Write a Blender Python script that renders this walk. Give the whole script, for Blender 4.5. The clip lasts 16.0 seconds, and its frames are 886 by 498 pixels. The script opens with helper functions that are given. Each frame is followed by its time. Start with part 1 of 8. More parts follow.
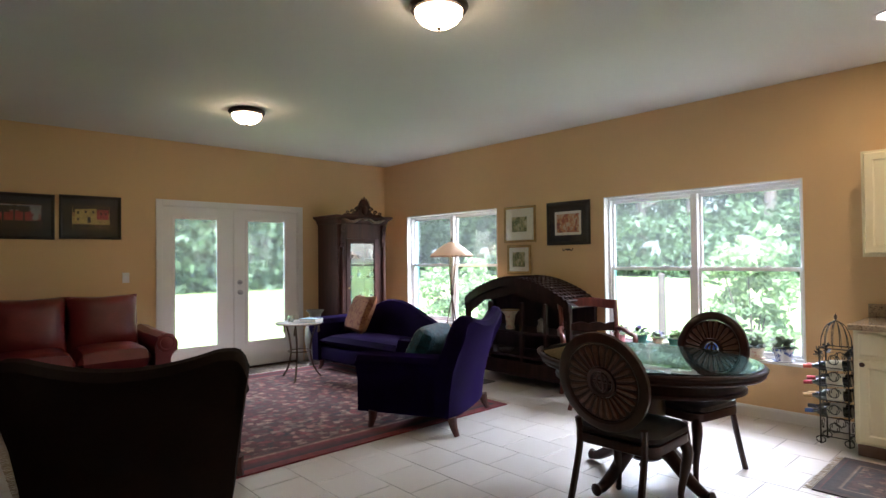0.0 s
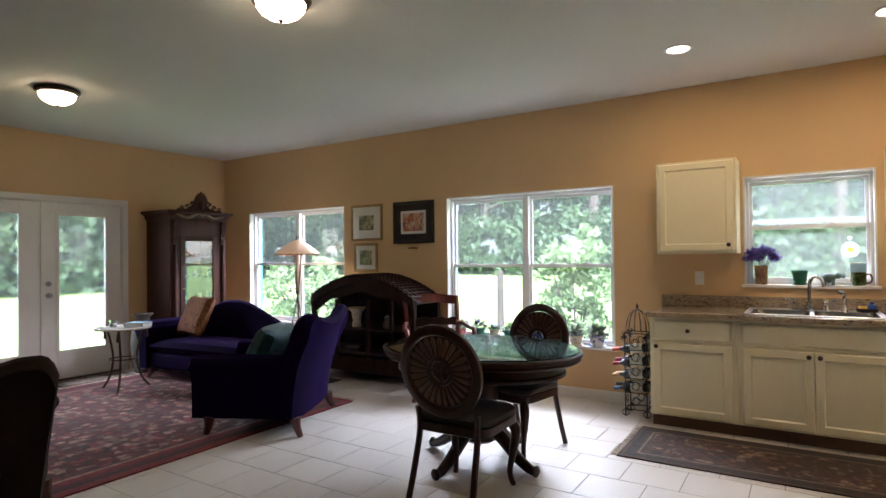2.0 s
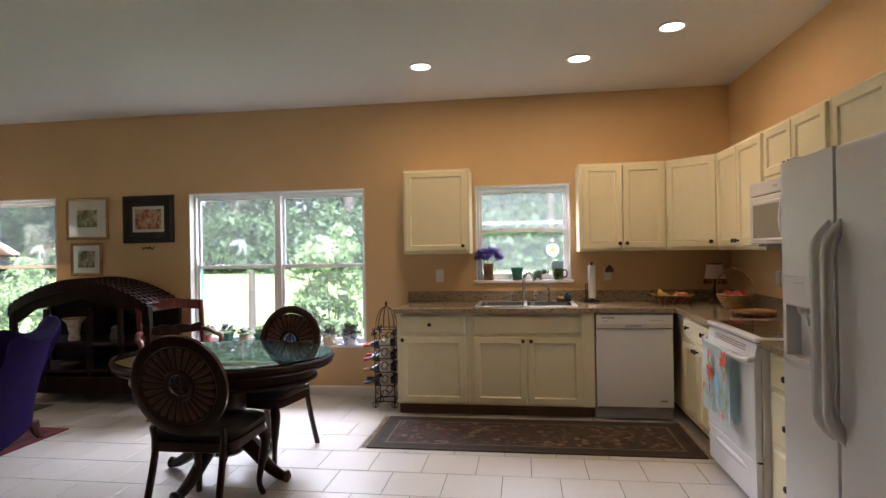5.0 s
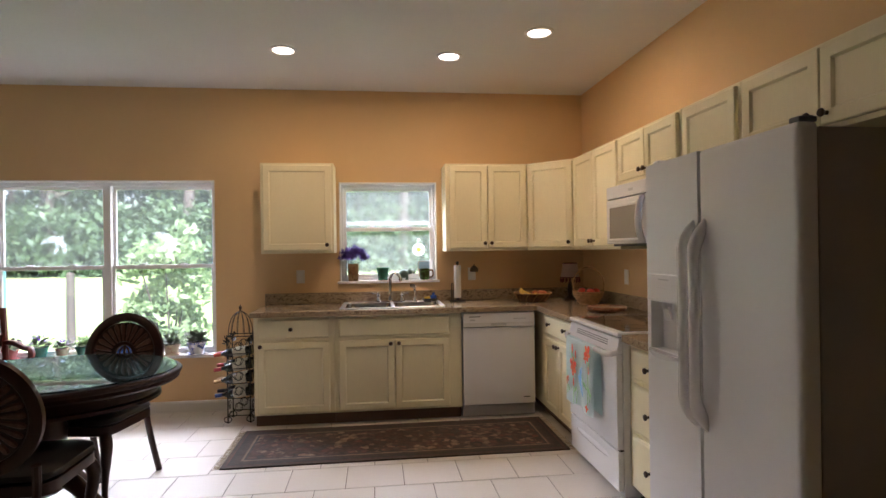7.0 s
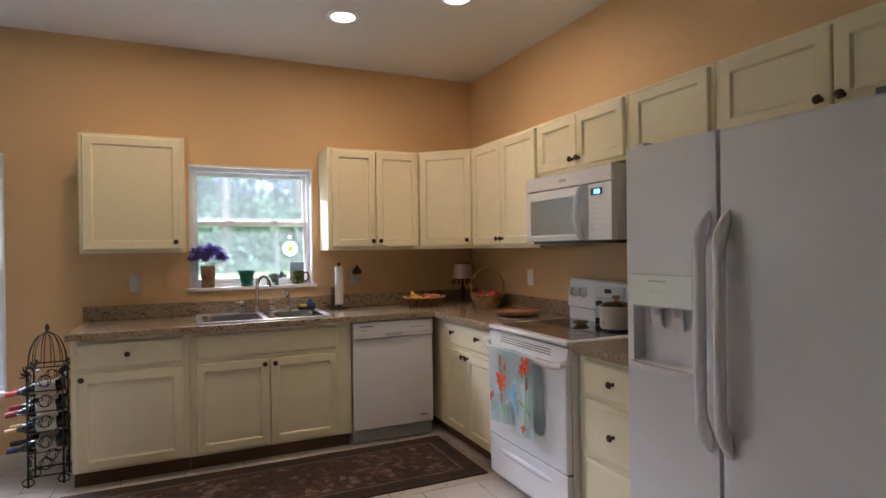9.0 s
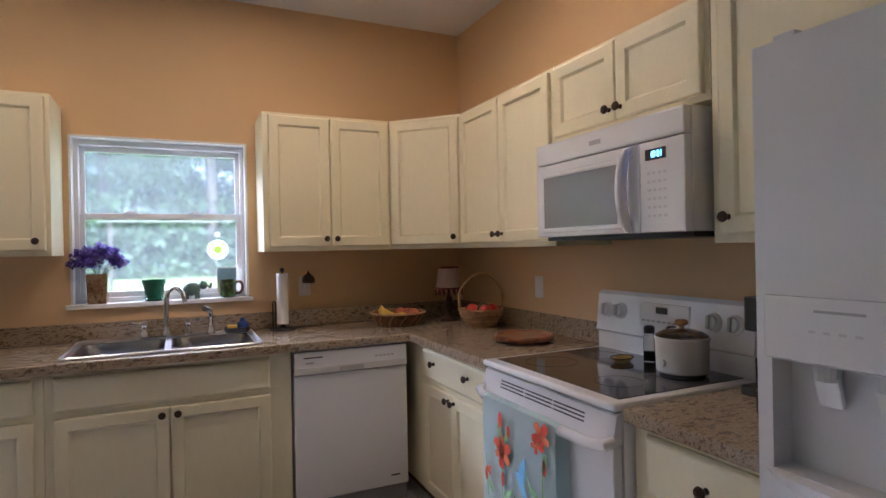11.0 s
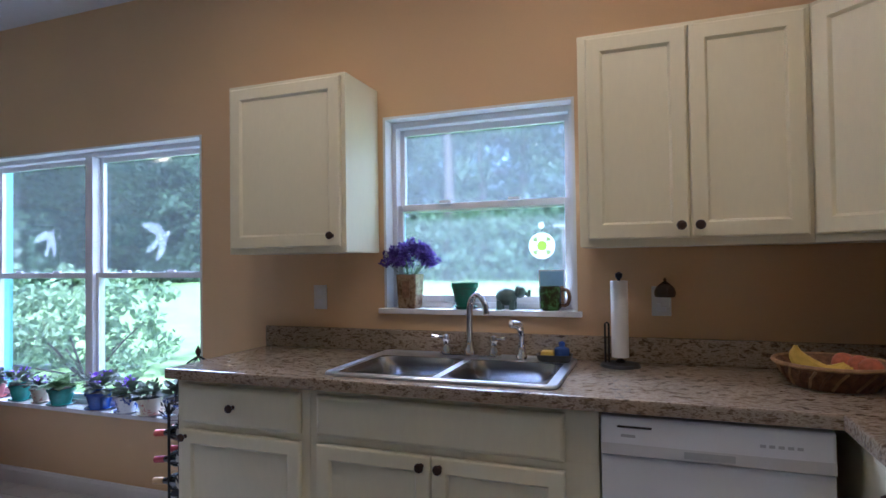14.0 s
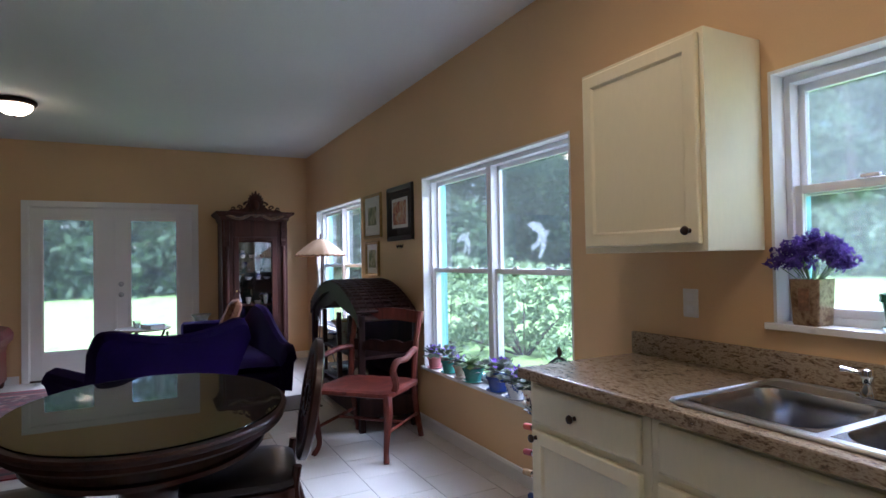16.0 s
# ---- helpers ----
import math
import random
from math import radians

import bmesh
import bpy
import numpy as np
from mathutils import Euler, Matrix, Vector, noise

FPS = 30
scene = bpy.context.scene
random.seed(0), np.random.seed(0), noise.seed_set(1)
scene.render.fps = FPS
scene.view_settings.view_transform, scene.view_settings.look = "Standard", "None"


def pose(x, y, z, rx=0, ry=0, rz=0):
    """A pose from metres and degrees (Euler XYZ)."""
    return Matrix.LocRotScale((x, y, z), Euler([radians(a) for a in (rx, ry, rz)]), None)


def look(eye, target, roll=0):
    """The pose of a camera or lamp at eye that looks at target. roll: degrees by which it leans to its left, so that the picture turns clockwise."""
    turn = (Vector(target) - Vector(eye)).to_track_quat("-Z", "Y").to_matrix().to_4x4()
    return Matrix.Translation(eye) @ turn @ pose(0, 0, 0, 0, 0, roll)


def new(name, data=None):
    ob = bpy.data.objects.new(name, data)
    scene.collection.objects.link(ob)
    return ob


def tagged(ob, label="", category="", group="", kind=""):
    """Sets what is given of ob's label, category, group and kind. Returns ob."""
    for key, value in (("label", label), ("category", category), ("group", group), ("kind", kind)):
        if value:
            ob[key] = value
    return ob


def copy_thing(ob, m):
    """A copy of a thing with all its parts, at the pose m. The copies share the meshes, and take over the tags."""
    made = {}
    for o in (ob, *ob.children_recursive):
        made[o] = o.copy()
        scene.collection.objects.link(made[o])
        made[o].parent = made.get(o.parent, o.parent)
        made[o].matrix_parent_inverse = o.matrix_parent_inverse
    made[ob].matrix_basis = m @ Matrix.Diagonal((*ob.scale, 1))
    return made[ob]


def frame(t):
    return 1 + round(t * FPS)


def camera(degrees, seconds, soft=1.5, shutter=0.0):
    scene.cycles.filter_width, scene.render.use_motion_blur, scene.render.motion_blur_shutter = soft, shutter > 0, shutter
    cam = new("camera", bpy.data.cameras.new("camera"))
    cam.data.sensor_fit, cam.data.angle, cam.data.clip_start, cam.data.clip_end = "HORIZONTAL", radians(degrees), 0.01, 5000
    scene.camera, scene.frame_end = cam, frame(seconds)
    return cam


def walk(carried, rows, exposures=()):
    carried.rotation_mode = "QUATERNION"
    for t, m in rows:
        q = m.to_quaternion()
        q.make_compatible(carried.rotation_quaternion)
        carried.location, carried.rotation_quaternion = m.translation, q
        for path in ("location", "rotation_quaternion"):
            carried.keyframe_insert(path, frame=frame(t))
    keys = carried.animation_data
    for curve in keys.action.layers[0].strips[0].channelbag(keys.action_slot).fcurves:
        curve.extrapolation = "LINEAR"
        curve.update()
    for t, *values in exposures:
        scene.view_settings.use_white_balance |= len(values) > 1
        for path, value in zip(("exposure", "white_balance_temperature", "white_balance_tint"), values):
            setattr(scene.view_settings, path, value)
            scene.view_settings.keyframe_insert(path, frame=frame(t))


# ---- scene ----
cam = camera(76.3, 16.0)
PATH = [
    (0, (-1.944, -5.273, 1.383), (-3.419, -3.924, 1.419), -0.6),
    (0.5, (-1.909, -5.277, 1.373), (-3.326, -3.866, 1.409), -0.6),
    (1, (-1.874, -5.277, 1.382), (-3.195, -3.776, 1.412), -0.7),
    (1.5, (-1.878, -5.289, 1.376), (-3.077, -3.688, 1.404), -0.7),
    (2, (-1.873, -5.293, 1.367), (-2.946, -3.606, 1.395), -0.7),
    (2.5, (-1.852, -5.304, 1.378), (-2.799, -3.543, 1.4), -0.8),
    (3, (-1.843, -5.298, 1.384), (-2.663, -3.474, 1.402), -0.9),
    (3.5, (-1.829, -5.298, 1.396), (-2.521, -3.422, 1.406), -0.9),
    (4, (-1.827, -5.309, 1.399), (-2.375, -3.386, 1.407), -1.0),
    (4.5, (-1.828, -5.32, 1.398), (-2.232, -3.362, 1.405), -1.0),
    (7, (-1.953, -5.151, 1.385), (-1.716, -3.165, 1.386), -0.8),
    (7.5, (-2.052, -5.028, 1.377), (-1.625, -3.074, 1.376), -0.7),
    (8, (-2.134, -4.828, 1.371), (-1.562, -2.912, 1.365), -0.7),
    (8.5, (-2.243, -4.622, 1.378), (-1.546, -2.747, 1.37), -0.7),
    (9, (-2.298, -4.429, 1.376), (-1.469, -2.609, 1.371), -0.8),
    (9.2, (-2.277, -4.347, 1.37), (-1.397, -2.551, 1.36), -1.0),
    (11.3, (-1.694, -3.348, 1.367), (-0.869, -1.526, 1.369), -1.2),
    (11.5, (-1.661, -3.278, 1.365), (-0.906, -1.426, 1.37), -1.2),
    (12, (-1.54, -3.122, 1.34), (-1.026, -1.19, 1.358), -1.2),
    (12.5, (-1.436, -2.912, 1.339), (-1.15, -0.932, 1.358), -1.1),
    (13, (-1.304, -2.712, 1.341), (-1.289, -0.712, 1.367), -1.0),
    (13.5, (-1.158, -2.521, 1.331), (-1.495, -0.55, 1.372), -1.1),
    (14, (-1.111, -2.378, 1.325), (-1.8, -0.5, 1.367), -0.8),
    (14.5, (-1.062, -2.221, 1.329), (-2.054, -0.485, 1.36), -0.9),
    (15, (-1.062, -2.132, 1.335), (-2.306, -0.566, 1.366), -0.8),
    (15.5, (-1.036, -2.005, 1.355), (-2.585, -0.741, 1.381), -1.0),
    (16, (-1.03, -1.959, 1.354), (-2.807, -1.043, 1.39), -1.0),
]
walk(cam, [(t, look(eye, target, roll)) for t, eye, target, roll in PATH],
     [(0, 3.4, 5800, 18), (2, 3.1, 5880, 19), (4.5, 2.93, 6120, 22), (7, 3.0, 6150, 24), (9.2, 2.95, 5580, 24), (11.5, 2.85, 5170, 27), (13, 2.74, 4900, 25), (14.5, 2.54, 4540, 22), (15.5, 2.57, 4760, 20), (16, 2.6, 5080, 22)])

# ---- daylight and exposure ----
world = bpy.data.worlds.new("overcast_sky")
scene.world = world
world.use_nodes = True
wn = world.node_tree.nodes
sky = wn.new("ShaderNodeTexSky")
sky.sky_type, sky.sun_disc = "NISHITA", False
sky.sun_elevation, sky.sun_rotation = radians(49), radians(157)
sky.air_density, sky.dust_density = 1.0, 1.5
world.node_tree.links.new(sky.outputs[0], wn["Background"].inputs[0])
wn["Background"].inputs[1].default_value = 0.15
sun = new("sun", bpy.data.lights.new("sun", "SUN"))
sun.data.energy, sun.data.angle, sun.data.color = 5.0, radians(12), (0.93, 0.98, 1.0)
sun.matrix_world = look((0, 0, 30), (-2.5, 6.0, 22.5))
# added area lamps outside each opening, standing in for open sky light
for x, y, z, tx, ty, tz, w, d, power in ((-7.6, 3.0, 3.9, -7.2, -2.4, 0.2, 3.0, 1.4, 62), (-4.27, 3.0, 3.9, -4.27, -2.4, 0.2, 3.0, 1.4, 62), (-1.83, 2.4, 3.5, -1.83, -1.4, 0.6, 1.6, 1.0, 16), (-12.0, -2.37, 3.8, -7.0, -2.37, 0.0, 3.0, 1.2, 40)):
    s = new("sky_fill_lamp", bpy.data.lights.new("sky_fill_lamp", "AREA"))
    s.data.shape, s.data.size, s.data.size_y, s.data.energy, s.data.color = "RECTANGLE", w, d, power, (0.94, 0.98, 1.0)
    s.matrix_world = look((x, y, z), (tx, ty, tz))
WARM = (1.0, 0.70, 0.38)
CAN_POWER, DOME_GLOW = 0.82, 3.0


# ---- materials ----
def shader(name):
    m = bpy.data.materials.new(name)
    m.use_nodes = True
    return m, m.node_tree.nodes, m.node_tree.links, m.node_tree.nodes["Principled BSDF"]


def ramp(nodes, links, fac, stops):
    r = nodes.new("ShaderNodeValToRGB")
    while len(r.color_ramp.elements) < len(stops):
        r.color_ramp.elements.new(0.5)
    for e, (p, c) in zip(r.color_ramp.elements, stops):
        e.position, e.color = p, (*c, 1)
    links.new(fac, r.inputs[0])
    return r.outputs[0]


def paint(name, c, rough=0.5, metal=0.0, var=0.12, scale=3.0, grain=60.0, bump=0.1, depth=0.002, stretch=(1, 1, 1), coat=0.0, sheen=0.0, piece=0.0):
    """A base colour that wanders at two scales, with fine relief."""
    m, n, l, b = shader(name)
    tc = n.new("ShaderNodeTexCoord")
    mp = n.new("ShaderNodeMapping")
    mp.inputs["Scale"].default_value = stretch
    l.new(tc.outputs["Object"], mp.inputs[0])
    if piece:
        shift, away = n.new("ShaderNodeObjectInfo"), n.new("ShaderNodeVectorMath")
        away.operation = "MULTIPLY"
        away.inputs[1].default_value = (47, 31, 13)
        l.new(shift.outputs["Random"], away.inputs[0])
        l.new(away.outputs[0], mp.inputs["Location"])
    big, fine = n.new("ShaderNodeTexNoise"), n.new("ShaderNodeTexNoise")
    for t, s, d in ((big, scale, 4), (fine, grain, 3)):
        t.inputs["Scale"].default_value, t.inputs["Detail"].default_value = s, d
        l.new(mp.outputs[0], t.inputs["Vector"])
    mix = n.new("ShaderNodeMath")
    mix.operation = "MULTIPLY_ADD"
    l.new(fine.outputs[0], mix.inputs[0])
    mix.inputs[1].default_value = 0.45
    l.new(big.outputs[0], mix.inputs[2])
    fac = mix.outputs[0]
    if piece:
        oi, add = n.new("ShaderNodeObjectInfo"), n.new("ShaderNodeMath")
        add.operation = "MULTIPLY_ADD"
        l.new(oi.outputs["Random"], add.inputs[0])
        add.inputs[1].default_value = piece
        l.new(fac, add.inputs[2])
        fac = add.outputs[0]
    lo, hi = [max(0, v * (1 - var)) for v in c], [min(1, v * (1 + var)) for v in c]
    l.new(ramp(n, l, fac, [(0.45, lo), (1.0, hi)]), b.inputs["Base Color"])
    rr = n.new("ShaderNodeMapRange")
    rr.inputs["To Min"].default_value, rr.inputs["To Max"].default_value = rough * 0.85, min(1, rough * 1.15)
    l.new(big.outputs[0], rr.inputs[0])
    l.new(rr.outputs[0], b.inputs["Roughness"])
    b.inputs["Metallic"].default_value = metal
    b.inputs["Coat Weight"].default_value = coat
    b.inputs["Coat Roughness"].default_value = 0.08
    b.inputs["Sheen Weight"].default_value = sheen
    if bump:
        bu = n.new("ShaderNodeBump")
        bu.inputs["Strength"].default_value, bu.inputs["Distance"].default_value = bump, depth
        l.new(fine.outputs[0], bu.inputs["Height"])
        l.new(bu.outputs[0], b.inputs["Normal"])
    return m


def wood(name, c, rough=0.35, coat=0.3, ring=9.0):
    m, n, l, b = shader(name)
    tc, mp = n.new("ShaderNodeTexCoord"), n.new("ShaderNodeMapping")
    mp.inputs["Scale"].default_value = (ring, ring, ring * 0.12)
    l.new(tc.outputs["Object"], mp.inputs[0])
    w, g = n.new("ShaderNodeTexNoise"), n.new("ShaderNodeTexNoise")
    w.inputs["Scale"].default_value, w.inputs["Detail"].default_value, w.inputs["Distortion"].default_value = 1.6, 6, 1.2
    g.inputs["Scale"].default_value = 14
    l.new(mp.outputs[0], w.inputs["Vector"])
    l.new(mp.outputs[0], g.inputs["Vector"])
    l.new(ramp(n, l, w.outputs[0], [(0.3, [v * 0.55 for v in c]), (0.52, c), (0.75, [min(1, v * 1.5) for v in c])]), b.inputs["Base Color"])
    b.inputs["Roughness"].default_value, b.inputs["Coat Weight"].default_value, b.inputs["Coat Roughness"].default_value = rough, coat, 0.12
    bu = n.new("ShaderNodeBump")
    bu.inputs["Strength"].default_value, bu.inputs["Distance"].default_value = 0.15, 0.001
    l.new(g.outputs[0], bu.inputs["Height"])
    l.new(bu.outputs[0], b.inputs["Normal"])
    return m


def speckled(name, stops, scale, rough, stretch=(1, 1, 1), second=None):
    """Mottled stone: patches of several colours."""
    m, n, l, b = shader(name)
    tc, mp = n.new("ShaderNodeTexCoord"), n.new("ShaderNodeMapping")
    mp.inputs["Scale"].default_value = stretch
    l.new(tc.outputs["Object"], mp.inputs[0])
    a, v = n.new("ShaderNodeTexNoise"), n.new("ShaderNodeTexNoise")
    a.inputs["Scale"].default_value, a.inputs["Detail"].default_value, a.inputs["Roughness"].default_value, a.inputs["Distortion"].default_value = scale, 5, 0.66, 0.35
    v.inputs["Scale"].default_value, v.inputs["Detail"].default_value = scale * 4.3, 4
    l.new(mp.outputs[0], a.inputs["Vector"])
    l.new(mp.outputs[0], v.inputs["Vector"])
    mx = n.new("ShaderNodeMath")
    mx.operation = "MULTIPLY_ADD"
    l.new(v.outputs[0], mx.inputs[0])
    mx.inputs[1].default_value = 0.4
    l.new(a.outputs[0], mx.inputs[2])
    l.new(ramp(n, l, mx.outputs[0], stops), b.inputs["Base Color"])
    b.inputs["Roughness"].default_value = rough
    return m


def carpet(name, field, accents, border, half, band, cell=14.0):
    """A woven rug in its own coordinates: a patterned field inside a border of bands."""
    m, n, l, b = shader(name)
    tc = n.new("ShaderNodeTexCoord")
    vor, noi, fine = n.new("ShaderNodeTexVoronoi"), n.new("ShaderNodeTexNoise"), n.new("ShaderNodeTexNoise")
    vor.inputs["Scale"].default_value = cell
    noi.inputs["Scale"].default_value, noi.inputs["Detail"].default_value = 3.0, 5
    fine.inputs["Scale"].default_value, fine.inputs["Detail"].default_value = 30, 4
    warp = n.new("ShaderNodeVectorMath")
    warp.operation = "MULTIPLY_ADD"
    l.new(fine.outputs["Color"], warp.inputs[0])
    warp.inputs[1].default_value = (0.09, 0.09, 0)
    l.new(tc.outputs["Object"], warp.inputs[2])
    for t in (vor, noi, fine):
        l.new(warp.outputs[0] if t is vor else tc.outputs["Object"], t.inputs["Vector"])
    sep = n.new("ShaderNodeSeparateColor")
    l.new(vor.outputs["Color"], sep.inputs[0])
    stops = [(0.0, field), (0.3, field), (0.34, accents[0]), (0.52, accents[1]), (0.68, accents[2]), (0.8, accents[3]), (1.0, field)]
    fcol = ramp(n, l, sep.outputs[0], stops)
    dst = ramp(n, l, vor.outputs["Distance"], [(0.0, (1, 1, 1)), (0.35, (0.75, 0.7, 0.7)), (0.6, (0.35, 0.3, 0.3))])
    mul = n.new("ShaderNodeMix")
    mul.data_type, mul.blend_type = "RGBA", "MULTIPLY"
    mul.inputs[0].default_value = 0.8
    l.new(fcol, mul.inputs[6])
    l.new(dst, mul.inputs[7])
    xyz = n.new("ShaderNodeSeparateXYZ")
    l.new(tc.outputs["Object"], xyz.inputs[0])

    def math(op, a, c=None):
        k = n.new("ShaderNodeMath")
        k.operation = op
        for i, q in enumerate((a, c)):
            if q is None:
                continue
            if isinstance(q, (int, float)):
                k.inputs[i].default_value = q
            else:
                l.new(q, k.inputs[i])
        return k.outputs[0]

    dx = math("SUBTRACT", half[0], math("ABSOLUTE", xyz.outputs[0]))
    dy = math("SUBTRACT", half[1], math("ABSOLUTE", xyz.outputs[1]))
    edge = math("DIVIDE", math("MINIMUM", dx, dy), band)
    bands = ramp(n, l, edge, [(0.0, border), (0.2, border), (0.24, accents[2]), (0.3, accents[0]), (0.75, border), (0.86, accents[1]), (0.92, accents[3])])
    inside = math("GREATER_THAN", edge, 1.0)
    bmix = n.new("ShaderNodeMix")
    bmix.data_type, bmix.blend_type = "RGBA", "MULTIPLY"
    bmix.inputs[0].default_value = 0.6
    l.new(bands, bmix.inputs[6])
    l.new(dst, bmix.inputs[7])
    fin = n.new("ShaderNodeMix")
    fin.data_type = "RGBA"
    l.new(inside, fin.inputs[0])
    l.new(bmix.outputs[2], fin.inputs[6])
    l.new(mul.outputs[2], fin.inputs[7])
    wear = n.new("ShaderNodeMix")
    wear.data_type, wear.blend_type = "RGBA", "OVERLAY"
    wear.inputs[0].default_value = 0.5
    l.new(fin.outputs[2], wear.inputs[6])
    l.new(noi.outputs[0], wear.inputs[7])
    l.new(wear.outputs[2], b.inputs["Base Color"])
    b.inputs["Roughness"].default_value, b.inputs["Sheen Weight"].default_value = 0.95, 0.1
    bu = n.new("ShaderNodeBump")
    bu.inputs["Strength"].default_value, bu.inputs["Distance"].default_value = 0.5, 0.004
    l.new(fine.outputs[0], bu.inputs["Height"])
    l.new(bu.outputs[0], b.inputs["Normal"])
    return m


def glow(name, c, strength):
    m, n, l, b = shader(name)
    b.inputs["Base Color"].default_value = (*c, 1)
    b.inputs["Emission Color"].default_value = (*c, 1)
    b.inputs["Emission Strength"].default_value = strength
    return m


def clear(name, tint=(1, 1, 1), rough=0.0, ior=1.45):
    m, n, l, b = shader(name)
    b.inputs["Base Color"].default_value = (*tint, 1)
    b.inputs["Transmission Weight"].default_value = 1
    b.inputs["Roughness"].default_value, b.inputs["IOR"].default_value = rough, ior
    return m


def foliage(name, dark, light, thin=0.35):
    m, n, l, b = shader(name)
    g, oi = n.new("ShaderNodeNewGeometry"), n.new("ShaderNodeTexNoise")
    oi.inputs["Scale"].default_value = 0.5
    mx = n.new("ShaderNodeMath")
    mx.operation = "MULTIPLY_ADD"
    l.new(g.outputs["Random Per Island"], mx.inputs[0])
    mx.inputs[1].default_value = 0.6
    l.new(oi.outputs[0], mx.inputs[2])
    col = ramp(n, l, mx.outputs[0], [(0.3, dark), (1.0, light)])
    l.new(col, b.inputs["Base Color"])
    b.inputs["Roughness"].default_value = 0.6
    tr, ms = n.new("ShaderNodeBsdfTranslucent"), n.new("ShaderNodeMixShader")
    l.new(col, tr.inputs[0])
    ms.inputs[0].default_value = thin
    l.new(b.outputs[0], ms.inputs[1])
    l.new(tr.outputs[0], ms.inputs[2])
    l.new(ms.outputs[0], n["Material Output"].inputs[0])
    return m


WALL = paint("peach_wall_paint", (0.71, 0.487, 0.25), 0.7, var=0.05, scale=1.2, grain=160, bump=0.25, depth=0.0015)
CEIL = paint("white_textured_ceiling", (0.70, 0.70, 0.67), 0.85, var=0.04, scale=0.8, grain=90, bump=0.6, depth=0.004)
TILE = paint("cream_floor_tile", (0.62, 0.59, 0.545), 0.36, var=0.045, scale=1.6, grain=60, bump=0.03, piece=0.25)
GROUT = paint("grey_grout", (0.20, 0.18, 0.155), 0.9, var=0.2, grain=120)
WHITE = paint("white_trim_paint", (0.80, 0.79, 0.76), 0.4, var=0.03, grain=90, bump=0.04)
VINYL = paint("white_vinyl", (0.82, 0.82, 0.82), 0.35, var=0.02, grain=80, bump=0.02)
CREAM = paint("cream_cabinet_paint", (0.80, 0.735, 0.50), 0.38, var=0.045, scale=2.5, grain=70, bump=0.06, stretch=(1, 1, 0.3))
TOEK = paint("brown_toe_kick", (0.14, 0.075, 0.045), 0.6, var=0.2)
APPL = paint("white_enamel", (0.80, 0.80, 0.81), 0.22, var=0.02, scale=1.5, grain=120, bump=0.03, coat=0.3)
FRIDGE = paint("white_textured_fridge_enamel", (0.74, 0.745, 0.76), 0.34, var=0.03, scale=1.0, grain=260, bump=0.18, depth=0.001)
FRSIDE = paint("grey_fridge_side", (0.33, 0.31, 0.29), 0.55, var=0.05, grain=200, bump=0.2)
PLASTIC_G = paint("grey_plastic", (0.42, 0.42, 0.43), 0.4, var=0.06)
BLACK = paint("black_plastic", (0.02, 0.02, 0.022), 0.35, var=0.2)
CERAN = paint("black_ceramic_glass", (0.012, 0.012, 0.014), 0.09, var=0.2, bump=0, coat=0.4)
BRONZE = paint("oil_rubbed_bronze", (0.055, 0.035, 0.025), 0.35, 0.7, var=0.3, grain=80)
CHROME = paint("chrome", (0.80, 0.80, 0.80), 0.10, 1.0, var=0.03, bump=0)
STEEL = paint("brushed_steel", (0.42, 0.42, 0.44), 0.20, 1.0, var=0.1, grain=90, bump=0.08, stretch=(1, 12, 1))
IRON = paint("black_wrought_iron", (0.03, 0.03, 0.03), 0.5, 0.6, var=0.3)
GRANITE = speckled("brown_granite_laminate", [(0.40, (0.03, 0.022, 0.017)), (0.51, (0.10, 0.068, 0.042)), (0.60, (0.25, 0.185, 0.115)), (0.70, (0.42, 0.35, 0.25)), (0.79, (0.23, 0.165, 0.10)), (0.87, (0.075, 0.052, 0.036)), (0.96, (0.46, 0.40, 0.31))], 33, 0.15, (0.55, 1.3, 1.3))
SATIN = paint("satin_steel", (0.70, 0.71, 0.73), 0.30, 1.0, var=0.05, bump=0)
MARBLE = speckled("white_marble_sill", [(0.4, (0.62, 0.61, 0.6)), (0.6, (0.82, 0.81, 0.8)), (0.9, (0.86, 0.86, 0.85))], 6, 0.25)
GLASS = clear("window_glass", (0.97, 1.0, 0.985))
def sheet(name, gloss):
    """Thin flat glass: see-through with a faint mirror gloss."""
    m, n, l, b = shader(name)
    q, g, a = n.new("ShaderNodeBsdfTransparent"), n.new("ShaderNodeBsdfGlossy"), n.new("ShaderNodeMixShader")
    g.inputs["Roughness"].default_value = 0.02
    a.inputs[0].default_value = gloss
    l.new(q.outputs[0], a.inputs[1])
    l.new(g.outputs[0], a.inputs[2])
    l.new(a.outputs[0], n["Material Output"].inputs[0])
    return m


PICTURE_GLASS = sheet("picture_glass", 0.035)
CABINET_GLASS = sheet("old_cabinet_glass", 0.14)


